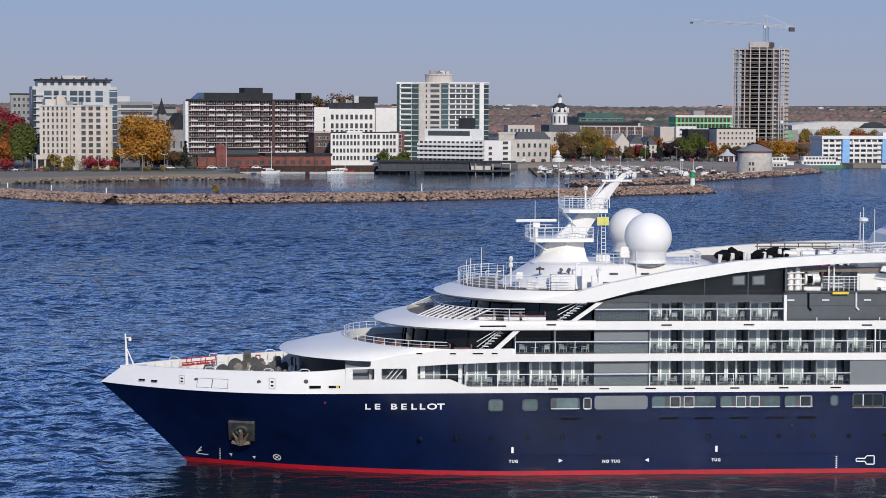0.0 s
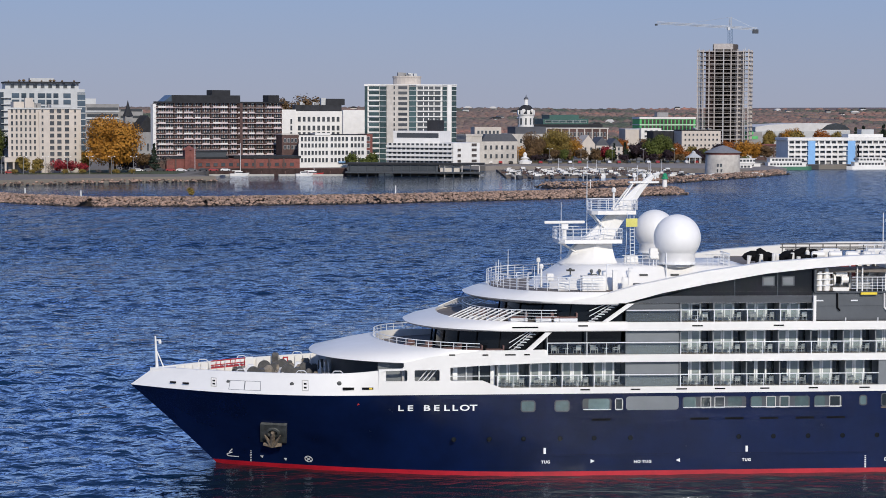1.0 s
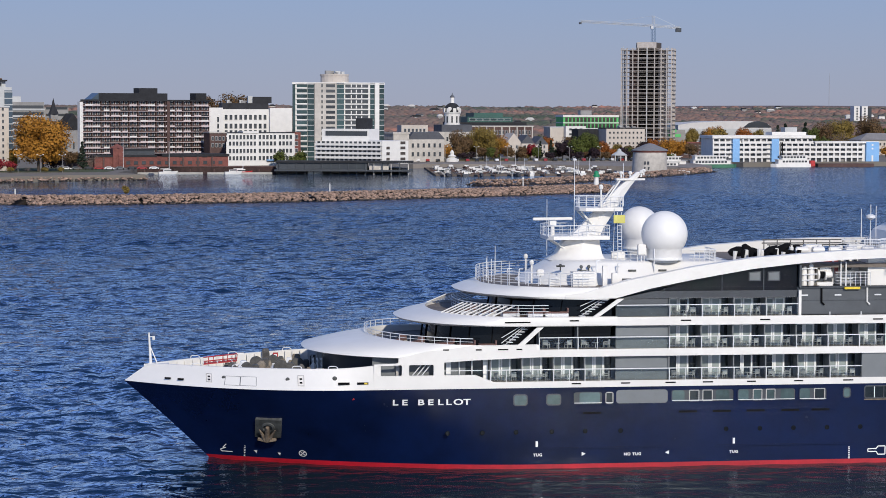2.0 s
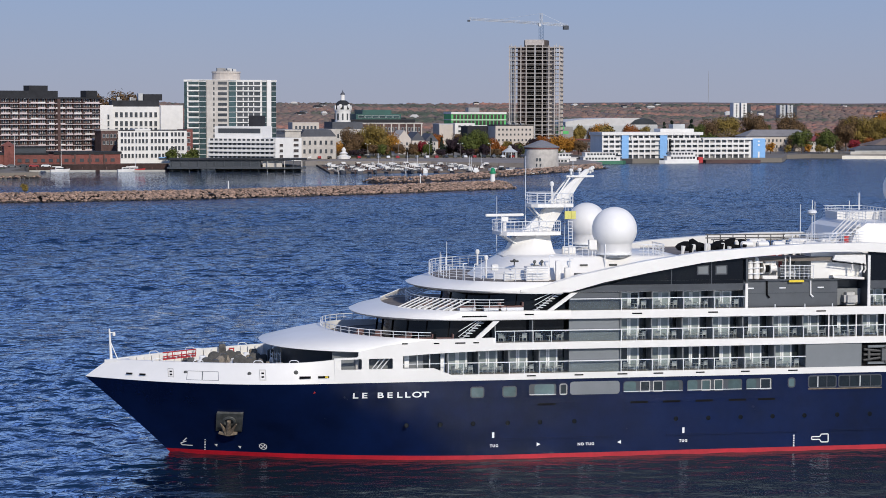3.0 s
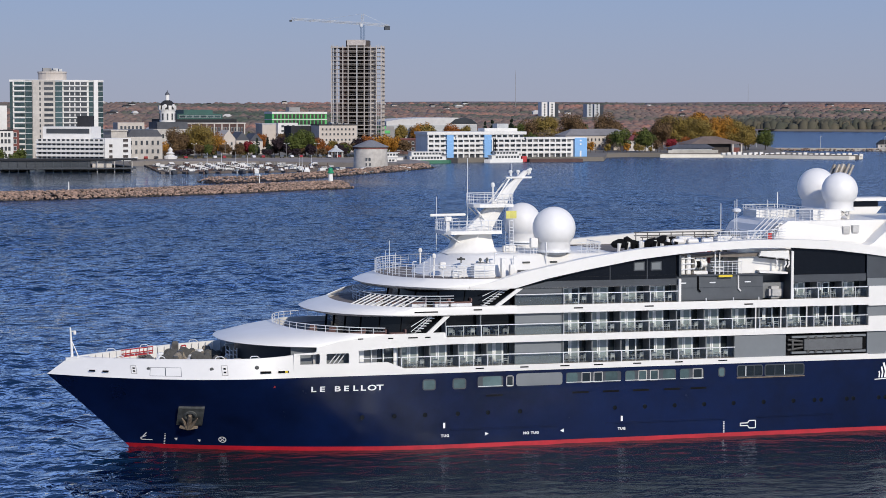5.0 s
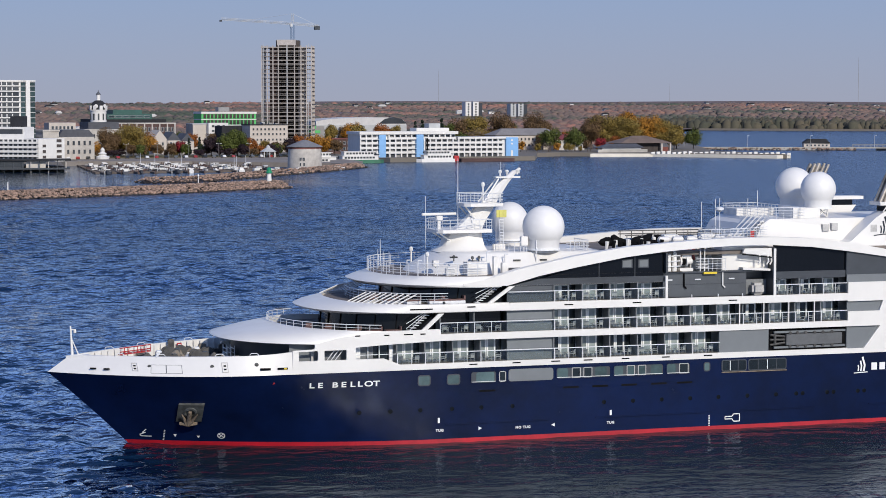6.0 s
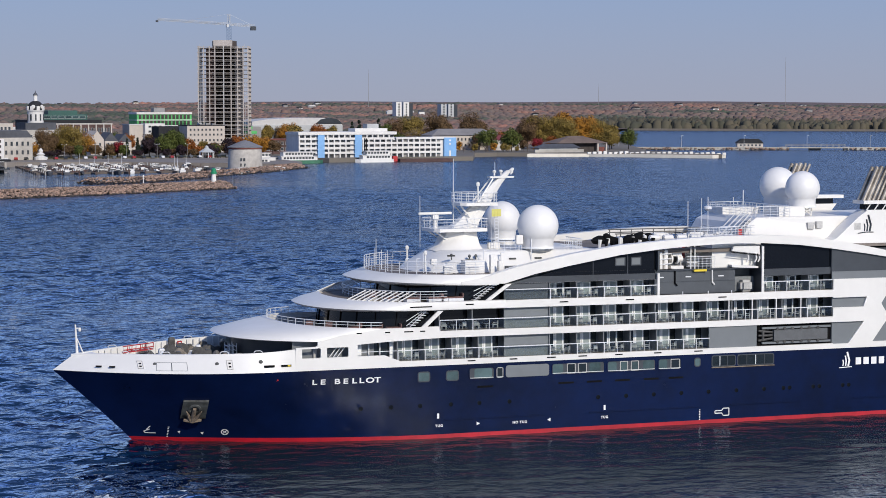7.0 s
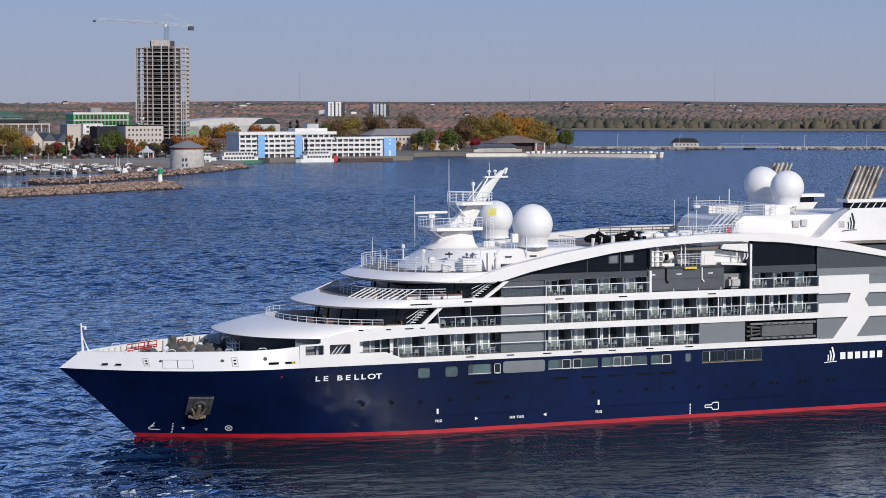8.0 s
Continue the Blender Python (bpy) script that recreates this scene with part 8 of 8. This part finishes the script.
for k in range(70):
    ang, rad = r.uniform(0.02, 0.62), r.uniform(1700, 4500)
    x, y = -15 + math.sin(ang) * rad, -195 + math.cos(ang) * rad
    if y < shore_y(x) + 140 or (x > 600 and rad < 3300):
        continue
    w, h = r.uniform(7, 15), r.uniform(2.2, 4.2)
    B = Building("small pale house among the trees", x, y, x + w, y + r.uniform(-2, 2), z0=hill(x, y), name="house", category="house")
    B.box("wall", 0, w, 0, 9, -2, h + 2, r.choice((WHITE_WALL, CREAM, PALE_GREY, MID_GREY)))
    bm = bmesh.new(); slab_xz(bm, [(-0.5, h + 2), (w + 0.5, h + 2), (w * 0.75, h + 4.5), (w * 0.25, h + 4.5)], -0.3, 9.3); part("roof", bm, r.choice((DARK_ROOF, BLUE_ROOF, PALE_ROOF)), B.e)

# slender radio masts on the skyline
for x, y, h in ((1202, 3617, 66), (1986, 3474, 92), (1700, 3700, 40)):
    rm_ = thing("radio_mast", x, y, hill(x, y) - 1, 0, "thin grey guyed radio mast on the far hills", "mast")
    bm = bmesh.new(); rod(bm, (0, 0, 0), (0, 0, h), 0.42, 6, 0.25); part("mast_pole", bm, MID_GREY, rm_)
    bm = bmesh.new(); rod(bm, (0, 0, h - 0.2), (0, 0, h + 6), 0.16, 5, 0.1); part("aerial", bm, MID_GREY, rm_)

# causeway with its bridge and a small house
CAUSEWAY = [(585, 1192), (707, 1142), (745, 1126), (811, 1098), (1150, 955)]
bm = bmesh.new()
for (ax, ay), (bx, by), zb in zip(CAUSEWAY, CAUSEWAY[1:], (-2, 1.2, -2, -2)):
    prism(bm, [(ax, ay), (bx, by), (bx + 2, by + 7), (ax + 2, ay + 7)], zb, 1.9)
cw = tagged(link("causeway", bm, CONCRETE), "low concrete causeway with a bridge across the bay", "causeway", kind="structure")
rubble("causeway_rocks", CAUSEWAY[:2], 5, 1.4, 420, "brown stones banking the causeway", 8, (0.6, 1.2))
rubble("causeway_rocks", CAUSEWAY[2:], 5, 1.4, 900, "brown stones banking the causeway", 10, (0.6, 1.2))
br = thing("swing_bridge", 707, 1145, 1.9, -23, "low steel swing bridge on the causeway", "bridge")
for y in (0, 5):
    for z in (0.9, 2.0):
        bm = bmesh.new(); rod(bm, (0, y, z), (41, y, z), 0.14, 5); part("rail", bm, MID_GREY, br)
    for k in range(11):
        bm = bmesh.new(); rod(bm, (4.1 * k, y, 0), (4.1 * k, y, 2.0), 0.12, 4); part("post", bm, MID_GREY, br)
part("pier", boxes((16, 24, 0, 6, -3, 0)), DARK_PANEL, br); part("abutment", boxes((-3, 1, -1, 7, -3.5, 0.2)), CONCRETE, br); part("abutment", boxes((40, 44, -1, 7, -3.5, 0.2)), CONCRETE, br)
for k in range(9):
    q = k / 8
    lp = thing("street_lamp", 600 + 320 * q, 1190 - 137 * q, 1.9, 0, "slender lamp post on the causeway", "lamp", "street lamps")
    bm = bmesh.new(); rod(bm, (0, 0, -0.2), (0, 0, 8), 0.16, 6, 0.1); part("pole", bm, PALE_GREY, lp)
    bm = bmesh.new(); rod(bm, (0, 0, 7.9), (1.6, 0, 8.1), 0.12, 5); part("lamp_head", bm, PALE_GREY, lp)
B = Building("small house with a dark roof on the causeway", 676, 1158, 694, 1152, z0=1.6, name="house", category="house")
B.box("wall", 0, 18, 0, 8, -0.3, 3.0, CREAM); B.grid(steps(1, 17, 6), [1.6], 1.2, 1.1)
bm = bmesh.new(); slab_xz(bm, [(-0.6, 3.0), (18.6, 3.0), (15, 6.0), (3, 6.0)], -0.6, 8.6); part("roof", bm, DARK_ROOF, B.e)
# paved spit
ground("spit_pavement", [(462, 1020), (500, 1014), (552, 952), (566, 962), (572, 985), (545, 1010), (520, 1030), (470, 1034)], 1.7, "pale concrete quay on the point", mat("pale_quay_concrete", (0.72, 0.67, 0.57), 0.85, var=0.07, scale=0.3))
for k in range(26):
    x, y = 500 + 2.55 * k, 1012 - 2.15 * k
    tagged(link("quay_bollard", boxes((x - 1.1, x + 1.1, y + 1.2, y + 2.2, 1.65, 2.7 + (k % 4) * 0.25)), WHITE_WALL), "short concrete block on the quay edge", "bollard", group="quay blocks")
ground("lawn", [(-90, 770), (-20, 775), (-16, 800), (-30, 840), (-92, 830)], 2.3, "mown lawn by the shore", mat("lawn_grass", (0.07, 0.085, 0.03), 0.95, var=0.25, scale=0.4))
ground("park_lawn", [(136, 972), (280, 990), (275, 1035), (140, 1030)], 2.35, "park lawn scattered with leaves", mat("park_grass", (0.075, 0.08, 0.03), 0.95, var=0.3, scale=0.3, color2=(0.12, 0.08, 0.03)))
ground("marina_quay", [(124, 905), (140, 920), (196, 905), (255, 850), (262, 836), (280, 880), (285, 980), (150, 962), (130, 945)], 2.1, "paved marina quay", mat("worn_quay_paving", (0.15, 0.128, 0.11), 0.9, var=0.3, scale=0.25, color2=(0.27, 0.24, 0.21)))

# trees: kind, x, y, height, width
for k_, x, y, h, w in (("gold", -49, 784, 25.5, 27), ("gold", -47, 790, 22, 23), ("olive", -62, 797, 10, 9), ("red", -71, 782, 6.5, 8), ("red", -66, 782, 6, 7), ("red", -61, 784, 5, 6), ("olive", -86, 778, 8, 7), ("olive", -80, 779, 7, 6), ("bare", -75, 776, 6, 6),
                       ("red", -113, 842, 26, 20), ("red", -124, 880, 29, 24), ("green", -108, 800, 15, 14), ("green", -104, 815, 22, 14), ("orange", -112, 792, 16, 12), ("red", -118, 785, 14, 12), ("red", -106, 770, 6, 7), ("green", -121, 830, 24, 18), ("purple", -102, 840, 20, 12), ("spruce", -31, 820, 14, 6), ("brown", -36, 830, 9, 9), ("bare", -27, 822, 8, 12), ("purple", -42, 800, 8, 10), ("orange", -20, 1010, 26, 20), ("brown", 40, 1090, 36, 30), ("brown", 52, 1100, 37, 26), ("brown", 30, 1095, 36, 26), ("brown", -24, 1030, 30, 20),
                       ("green", 62, 876, 8, 8), ("green", 72, 874, 8, 7), ("red", 84, 874, 7, 6), ("green", 66, 840, 6, 7),
                       ("olive", 154, 990, 10.5, 13), ("gold", 160, 994, 9, 9), ("brown", 168, 1000, 16.5, 15), ("olive", 183, 1004, 18.5, 21), ("gold", 192, 1008, 13, 12), ("olive", 176, 1010, 14, 13), ("red", 208, 1000, 10, 7), ("spruce", 213, 998, 11.5, 5), ("spruce", 219, 998, 12, 5), ("purple", 226, 1000, 12, 10), ("green", 233, 992, 13, 13), ("green", 240, 996, 16.5, 19), ("orange", 247, 996, 11, 9), ("orange", 252, 992, 7, 8), ("olive", 257, 1000, 9, 8), ("brown", 264, 1004, 9, 8), ("brown", 272, 1008, 8, 7),
                       ("gold", 290, 1020, 12, 12), ("orange", 282, 1022, 12, 11), ("gold", 298, 1022, 11, 9), ("purple", 276, 1018, 11, 9), ("brown", 303, 1020, 10, 9),
                       ("green", 456, 1072, 15, 13), ("olive", 516, 1130, 23, 18), ("olive", 528, 1120, 22, 18), ("gold", 538, 1140, 25, 17), ("gold", 546, 1128, 22, 18), ("olive", 554, 1124, 20, 18), ("olive", 562, 1118, 16, 16), ("olive", 548, 1090, 14, 14), ("brown", 506, 1128, 22, 18), ("brown", 476, 1060, 8, 8), ("red", 486, 1064, 9, 8), ("green", 470, 1066, 15, 12), ("orange", 498, 1068, 10, 9), ("bare", 450, 1060, 7, 9), ("bare", 440, 1058, 7, 7), ("gold", 432, 1060, 7, 6), ("bare", 424, 1058, 7, 7), ("olive", 462, 1052, 5, 7), ("green", 566, 1100, 14, 16),
                       ("spruce", 392, 1150, 20, 8), ("spruce", 400, 1160, 21, 9), ("spruce", 410, 1150, 22, 9), ("green", 420, 1170, 18, 14), ("orange", 380, 1190, 17, 15), ("gold", 366, 1210, 17, 16), ("brown", 430, 1180, 20, 16), ("olive", 445, 1190, 22, 18), ("brown", 470, 1200, 24, 20), ("brown", 490, 1190, 24, 20)):
    tree(k_, x, y, h, w)
# dark hedge and shrubs along the left shore
for k in range(10):
    tree("olive" if k % 3 else "bare", -96 + 7.2 * k, 766 + 0.8 * k, 2.6, 3.4)
tree("olive", -7, 512, 3.2, 3.4, 2.6)
# mixed planting behind the marina and along the waterfront streets
rt = random.Random(17)
for k in range(44):
    x = 134 + 3.5 * k + rt.uniform(-1.2, 1.2)
    tree(rt.choice(("green", "brown", "olive", "brown", "purple", "green")), x, 985 + rt.uniform(-8, 22), rt.uniform(3.5, 8.5), rt.uniform(4, 8))
for k in range(30):
    tree(rt.choice(("green", "brown", "olive", "red", "orange", "brown")), rt.uniform(-130, 130), rt.uniform(960, 1120), rt.uniform(8, 15), rt.uniform(7, 12))
for k in range(60):
    tree(rt.choice(("green", "brown", "olive", "brown", "orange", "brown", "bare")), rt.uniform(150, 560), rt.uniform(1085, 1300), rt.uniform(9, 17), rt.uniform(8, 14))
for k in range(12):
    tree(rt.choice(("bare", "olive", "gold")), 404 + 7 * k, 1050 + rt.uniform(-6, 4), rt.uniform(3, 6), rt.uniform(4, 7))
for x, y in ((-62, 539), (-42, 515), (-79, 560), (62, 560)):
    bt = thing("marker_post", x, y, 2, 0, "slim white marker post on the breakwater", "post")
    bm = bmesh.new(); rod(bm, (0, 0, -0.5), (0, 0, 2.6), 0.26, 6, 0.2); part("post", bm, WHITE_WALL, bt)

# timber-faced quay below the brick complex
B = Building("dark brown timber-faced quay wall below the brick complex", -9, 829.0, 58, 831.5, z0=0, category="quay", name="quay")
QUAY_TIMBER = mat("tarred_timber", (0.055, 0.030, 0.026), 0.9, var=0.3, scale=0.6)
B.box("wall", 0, B.L, 0, 1.2, -2, 3.0, QUAY_TIMBER); B.box("cap", -0.2, B.L, -0.3, 1.4, 3.0, 3.25, BRICK_BROWN)
for k in range(22):
    B.box("pile", 1 + 3.0 * k, 1.4 + 3.0 * k, -0.4, 0, -2, 3.1, QUAY_TIMBER)
for x0, x1 in ((-6, 24), (26, 56)):
    fd = thing("floating_dock", x0, 823.5, 0, 2, "pale weathered floating dock along the quay", "dock", "marina docks")
    part("walkway", boxes((0, x1 - x0, 0, 2.2, -0.2, 0.6)), CONCRETE, fd)
    for k in range(4):
        part("pile", boxes((3 + 7 * k, 3.4 + 7 * k, 2.2, 2.6, -1, 2.0)), BRICK_BROWN, fd)

# marina: floating docks, boats, posts
def boat(x, y, l, turn, mast=0.0, hull=None, label="small white motor boat moored at a dock"):
    b = thing("boat", x, y, 0.0, turn, label, "boat")
    bm = bmesh.new()
    loft(bm, [[(-l / 2, -l * 0.13, -0.3), (-l / 2, -l * 0.16, 0.9), (-l / 2, l * 0.16, 0.9), (-l / 2, l * 0.13, -0.3)], [(l * 0.15, -l * 0.14, -0.3), (l * 0.15, -l * 0.17, 1.0), (l * 0.15, l * 0.17, 1.0), (l * 0.15, l * 0.14, -0.3)], [(l * 0.45, -0.05, 0), (l / 2, -0.1, 1.35), (l / 2, 0.1, 1.35), (l * 0.45, 0.05, 0)]], close=True, caps=True)
    part("hull", bm, hull or WHITE_WALL, b)
    part("cabin", boxes((-l * 0.25, l * 0.15, -l * 0.1, l * 0.1, 0.9, 0.9 + min(1.5, l * 0.12))), WHITE_WALL, b); part("windscreen", boxes((-l * 0.22, l * 0.152, -l * 0.103, l * 0.103, 1.2, 1.2 + min(.6, l * 0.05))), CITY_GLASS, b)
    if mast:
        bm = bmesh.new(); rod(bm, (l * 0.05, 0, 0.9), (l * 0.05, 0, mast), 0.12, 5, 0.06); part("mast", bm, RAIL_STEEL, b)
        bm = bmesh.new(); rod(bm, (l * 0.05, 0, 2.3), (-l * 0.4, 0, 2.2), 0.16, 5); part("boom", bm, WHITE_WALL, b)
    return b


DOCK = mat("dock_planks", (0.12, 0.098, 0.084), 0.85, var=0.15, scale=1.5)
r = random.Random(12)
for j in range(12):
    y = 788 + j * 10.6
    x0, x1 = 128 + j * 0.85, 214 + j * 2.3 - (10 if j < 2 else 0)
    d = thing("floating_dock", x0, y, 0, 9, "long grey floating dock with finger piers", "dock", "marina docks")
    part("walkway", boxes((0, x1 - x0, 0, 2, -0.2, 0.55)), DOCK, d)
    n = int((x1 - x0) / 8)
    for k in range(n):
        part("finger", boxes((k * 8 + 2, k * 8 + 2.9, -6, 0, -0.2, 0.5)), DOCK, d)
        bm = bmesh.new(); rod(bm, (k * 8 + 2.4, -6, -0.3), (k * 8 + 2.4, -6, 1.3 + (k % 3) * 0.3), 0.2, 6); part("mooring_post", bm, PALE_GREY if k % 4 == 0 else BRICK_BROWN, d)
        bm = bmesh.new(); rod(bm, (k * 8 + 6, 1, 0.5), (k * 8 + 6, 1, 1.5), 0.2, 6); part("dock_post", bm, LIMESTONE if k % 3 == 0 else BRICK_BROWN, d)
    for k in range(n):
        if r.random() < 0.5:
            boat(x0 + k * 8 + 5 + r.uniform(-1, 1), y - 3 + (k * 8) * 0.158, r.uniform(6, 10.5), 80 + r.uniform(-6, 6) + (180 if r.random() < .5 else 0), r.choice((0, 0, 0, 0, 0, 0, 0, 7)), r.choice((None, None, DARK_PANEL, BLUE_ROOF, BRICK_BROWN)))
for k in range(46):
    boat(134 + r.uniform(0, 84), 792 + r.uniform(0, 112), r.uniform(4.5, 7.5), r.choice((8, 12, 95, 188)) + r.uniform(-6, 6), 0, r.choice((None, None, None, BLUE_ROOF, BRICK_BROWN)), "low open boat on a marina mooring")
for x, y, l, m_ in ((-13, 826, 9, 17), (-22, 822, 7, 0), (8, 824, 9, 15), (42, 826, 10, 16), (38, 823, 8, 0), (76, 824, 7, 0)):
    boat(x, y, l, 5, m_, RED_PAINT if l == 10 else None)
boat(216, 768, 11, 15); boat(221, 778, 12, 190); boat(240, 806, 9, 20); boat(248, 812, 8, 10)
# tour boats at the quay
def tour_boat(x, y, l, turn, hull, decks, label, red=False):
    b = thing("tour_boat", x, y, 0, turn, label, "boat")
    bm = bmesh.new(); prism(bm, [(0, -2.6), (l * 0.9, -2.6), (l, 0), (l * 0.9, 2.6), (0, 2.6)], -0.4, 1.6); part("hull", bm, hull, b)
    for k in range(decks):
        part("deck_house", boxes((1.0 + k, l * (0.84 - 0.1 * k), -2.3, 2.3, 1.6 + 2.3 * k, 3.7 + 2.3 * k)), WHITE_WALL, b); part("roof_deck", boxes((0.6 + k, l * (0.87 - 0.1 * k), -2.6, 2.6, 3.7 + 2.3 * k, 3.9 + 2.3 * k)), WHITE_WALL, b)
        for a in range(int(l * 0.7 / 1.8)):
            for y0 in (-2.36, 2.28):
                part("window", boxes((2.2 + k + a * 1.8, 3.5 + k + a * 1.8, y0, y0 + 0.08, 2.3 + 2.3 * k, 3.3 + 2.3 * k)), CITY_GLASS, b)
    if red:
        part("paddle_box", boxes((-2.5, 0.2, -2.4, 2.4, 0.2, 3.2)), RED_PAINT, b)
        for y_ in (-1, 1):
            bm = bmesh.new(); rod(bm, (l * 0.72, y_, 5.5), (l * 0.72, y_, 13), 0.35, 8); part("stack", bm, BLACK_PAINT, b)


tour_boat(348, 938, 22, 187, WHITE_WALL, 2, "white paddle steamer replica with two black stacks", True)
tour_boat(280, 926, 26, 7, mat("ferry_green", (0.04, 0.16, 0.09), 0.5), 2, "white and green tour boat at the quay"); tour_boat(248, 906, 30, 8, WHITE_WALL, 2, "long white tour boat at the quay"); tour_boat(252, 880, 12, 8, WHITE_WALL, 1, "small white launch by the stone tower")
tagged(link("work_barge", boxes((353, 384, 938, 946, -0.5, 1.6)), BRICK_BROWN), "rust brown work barge at the quay", "barge")
gz = thing("gazebo", 252, 972, 2.2, 0, "white park gazebo with a pale roof", "gazebo")
bm = bmesh.new(); lathe(bm, [(4.6, 3.0), (4.6, 3.2), (1.4, 5.2), (1.2, 5.3), (1.0, 6.2), (0.1, 6.8)], 8); part("roof", bm, PALE_GREY, gz)
for k in range(8):
    bm = bmesh.new(); rod(bm, (4 * math.cos(k * .785), 4 * math.sin(k * .785), 0), (4 * math.cos(k * .785), 4 * math.sin(k * .785), 3.1), 0.22, 6); part("post", bm, WHITE_WALL, gz)
ft = thing("fountain", 158, 955, 2.2, 0, "white tiered monument near the marina", "monument")
bm = bmesh.new(); lathe(bm, [(3.4, 0), (3.4, 1.4), (1.6, 2.2), (2.4, 3.0), (1.0, 3.8), (1.2, 5.0), (0.3, 6.2)], 12); part("body", bm, WHITE_WALL, ft)
# parked cars along the shore road
CARS = [mat("car_paint_" + n, c, 0.3, var=0.04, coat=0.5) for n, c in (("white", (0.7, 0.7, 0.7)), ("grey", (0.12, 0.13, 0.14)), ("dark", (0.025, 0.027, 0.03)), ("red", (0.32, 0.03, 0.03)))]
def car(x, y, turn, m, z=2.2):
    c = thing("parked_car", x, y, z, turn, "car parked along the waterfront", "car", "parked cars")
    bm = bmesh.new(); slab_xz(bm, [(-2.2, 0.35), (2.2, 0.35), (2.25, 0.8), (1.3, 0.95), (0.7, 1.45), (-1.2, 1.45), (-2.0, 0.95), (-2.25, 0.85)], -0.9, 0.9); part("body", bm, m, c)
    part("glasshouse", boxes((-1.3, 0.9, -0.92, 0.92, 0.98, 1.34)), CITY_GLASS, c)
    for a in (-1.4, 1.4):
        for s in (-0.8, 0.8):
            bm = bmesh.new(); rod(bm, (a, s - 0.12, 0.33), (a, s + 0.12, 0.33), 0.33, 10); part("wheel", bm, BLACK_PAINT, c)
for k in range(9):
    car(-38 + 4.9 * k + r.uniform(-.4, .4), 812 + k * 0.6, r.uniform(-6, 6), CARS[k % 4])
for k in range(24):
    car(140 + 5.4 * k, 958 + k * 0.7, r.uniform(-8, 8) + 90, CARS[(k * 7) % 4])
for k in range(6):
    car(-112 + 4 * k, 772 + k, 10, CARS[(k + 2) % 4])
for k in range(14):
    lp = thing("street_lamp", -95 + 9.5 * k if k < 7 else 140 + 17 * (k - 7), 772 if k < 7 else 975, 2.2, 0, "slender street lamp with twin heads", "lamp", "street lamps")
    bm = bmesh.new(); rod(bm, (0, 0, -0.2), (0, 0, 7.5), 0.12, 6, 0.07); part("pole", bm, MID_GREY, lp)
    for s in (-1, 1):
        bm = bmesh.new(); rod(bm, (0, 0, 7.4), (s * 1.3, 0, 7.7), 0.06, 4); lathe(bm, [(0.1, 7.5), (0.32, 7.65), (0.2, 7.9)], 8, s * 1.3, 0); part("lamp_head", bm, WHITE_WALL, lp)


def motions():
    walk(water, [(0, pose(0, 0, 0)), (8, pose(5, -2, 0))])
    for k, f in enumerate(FLAG):
        walk(f, [(0.5 * i, pose(42.9 + 0.34 * k, -2.6 + 0.05 * math.sin(3.1 * i + k), 21.0, 0, 0, 16 * math.sin(2.2 * i + 1.4 * k))) for i in range(17)])


motions()
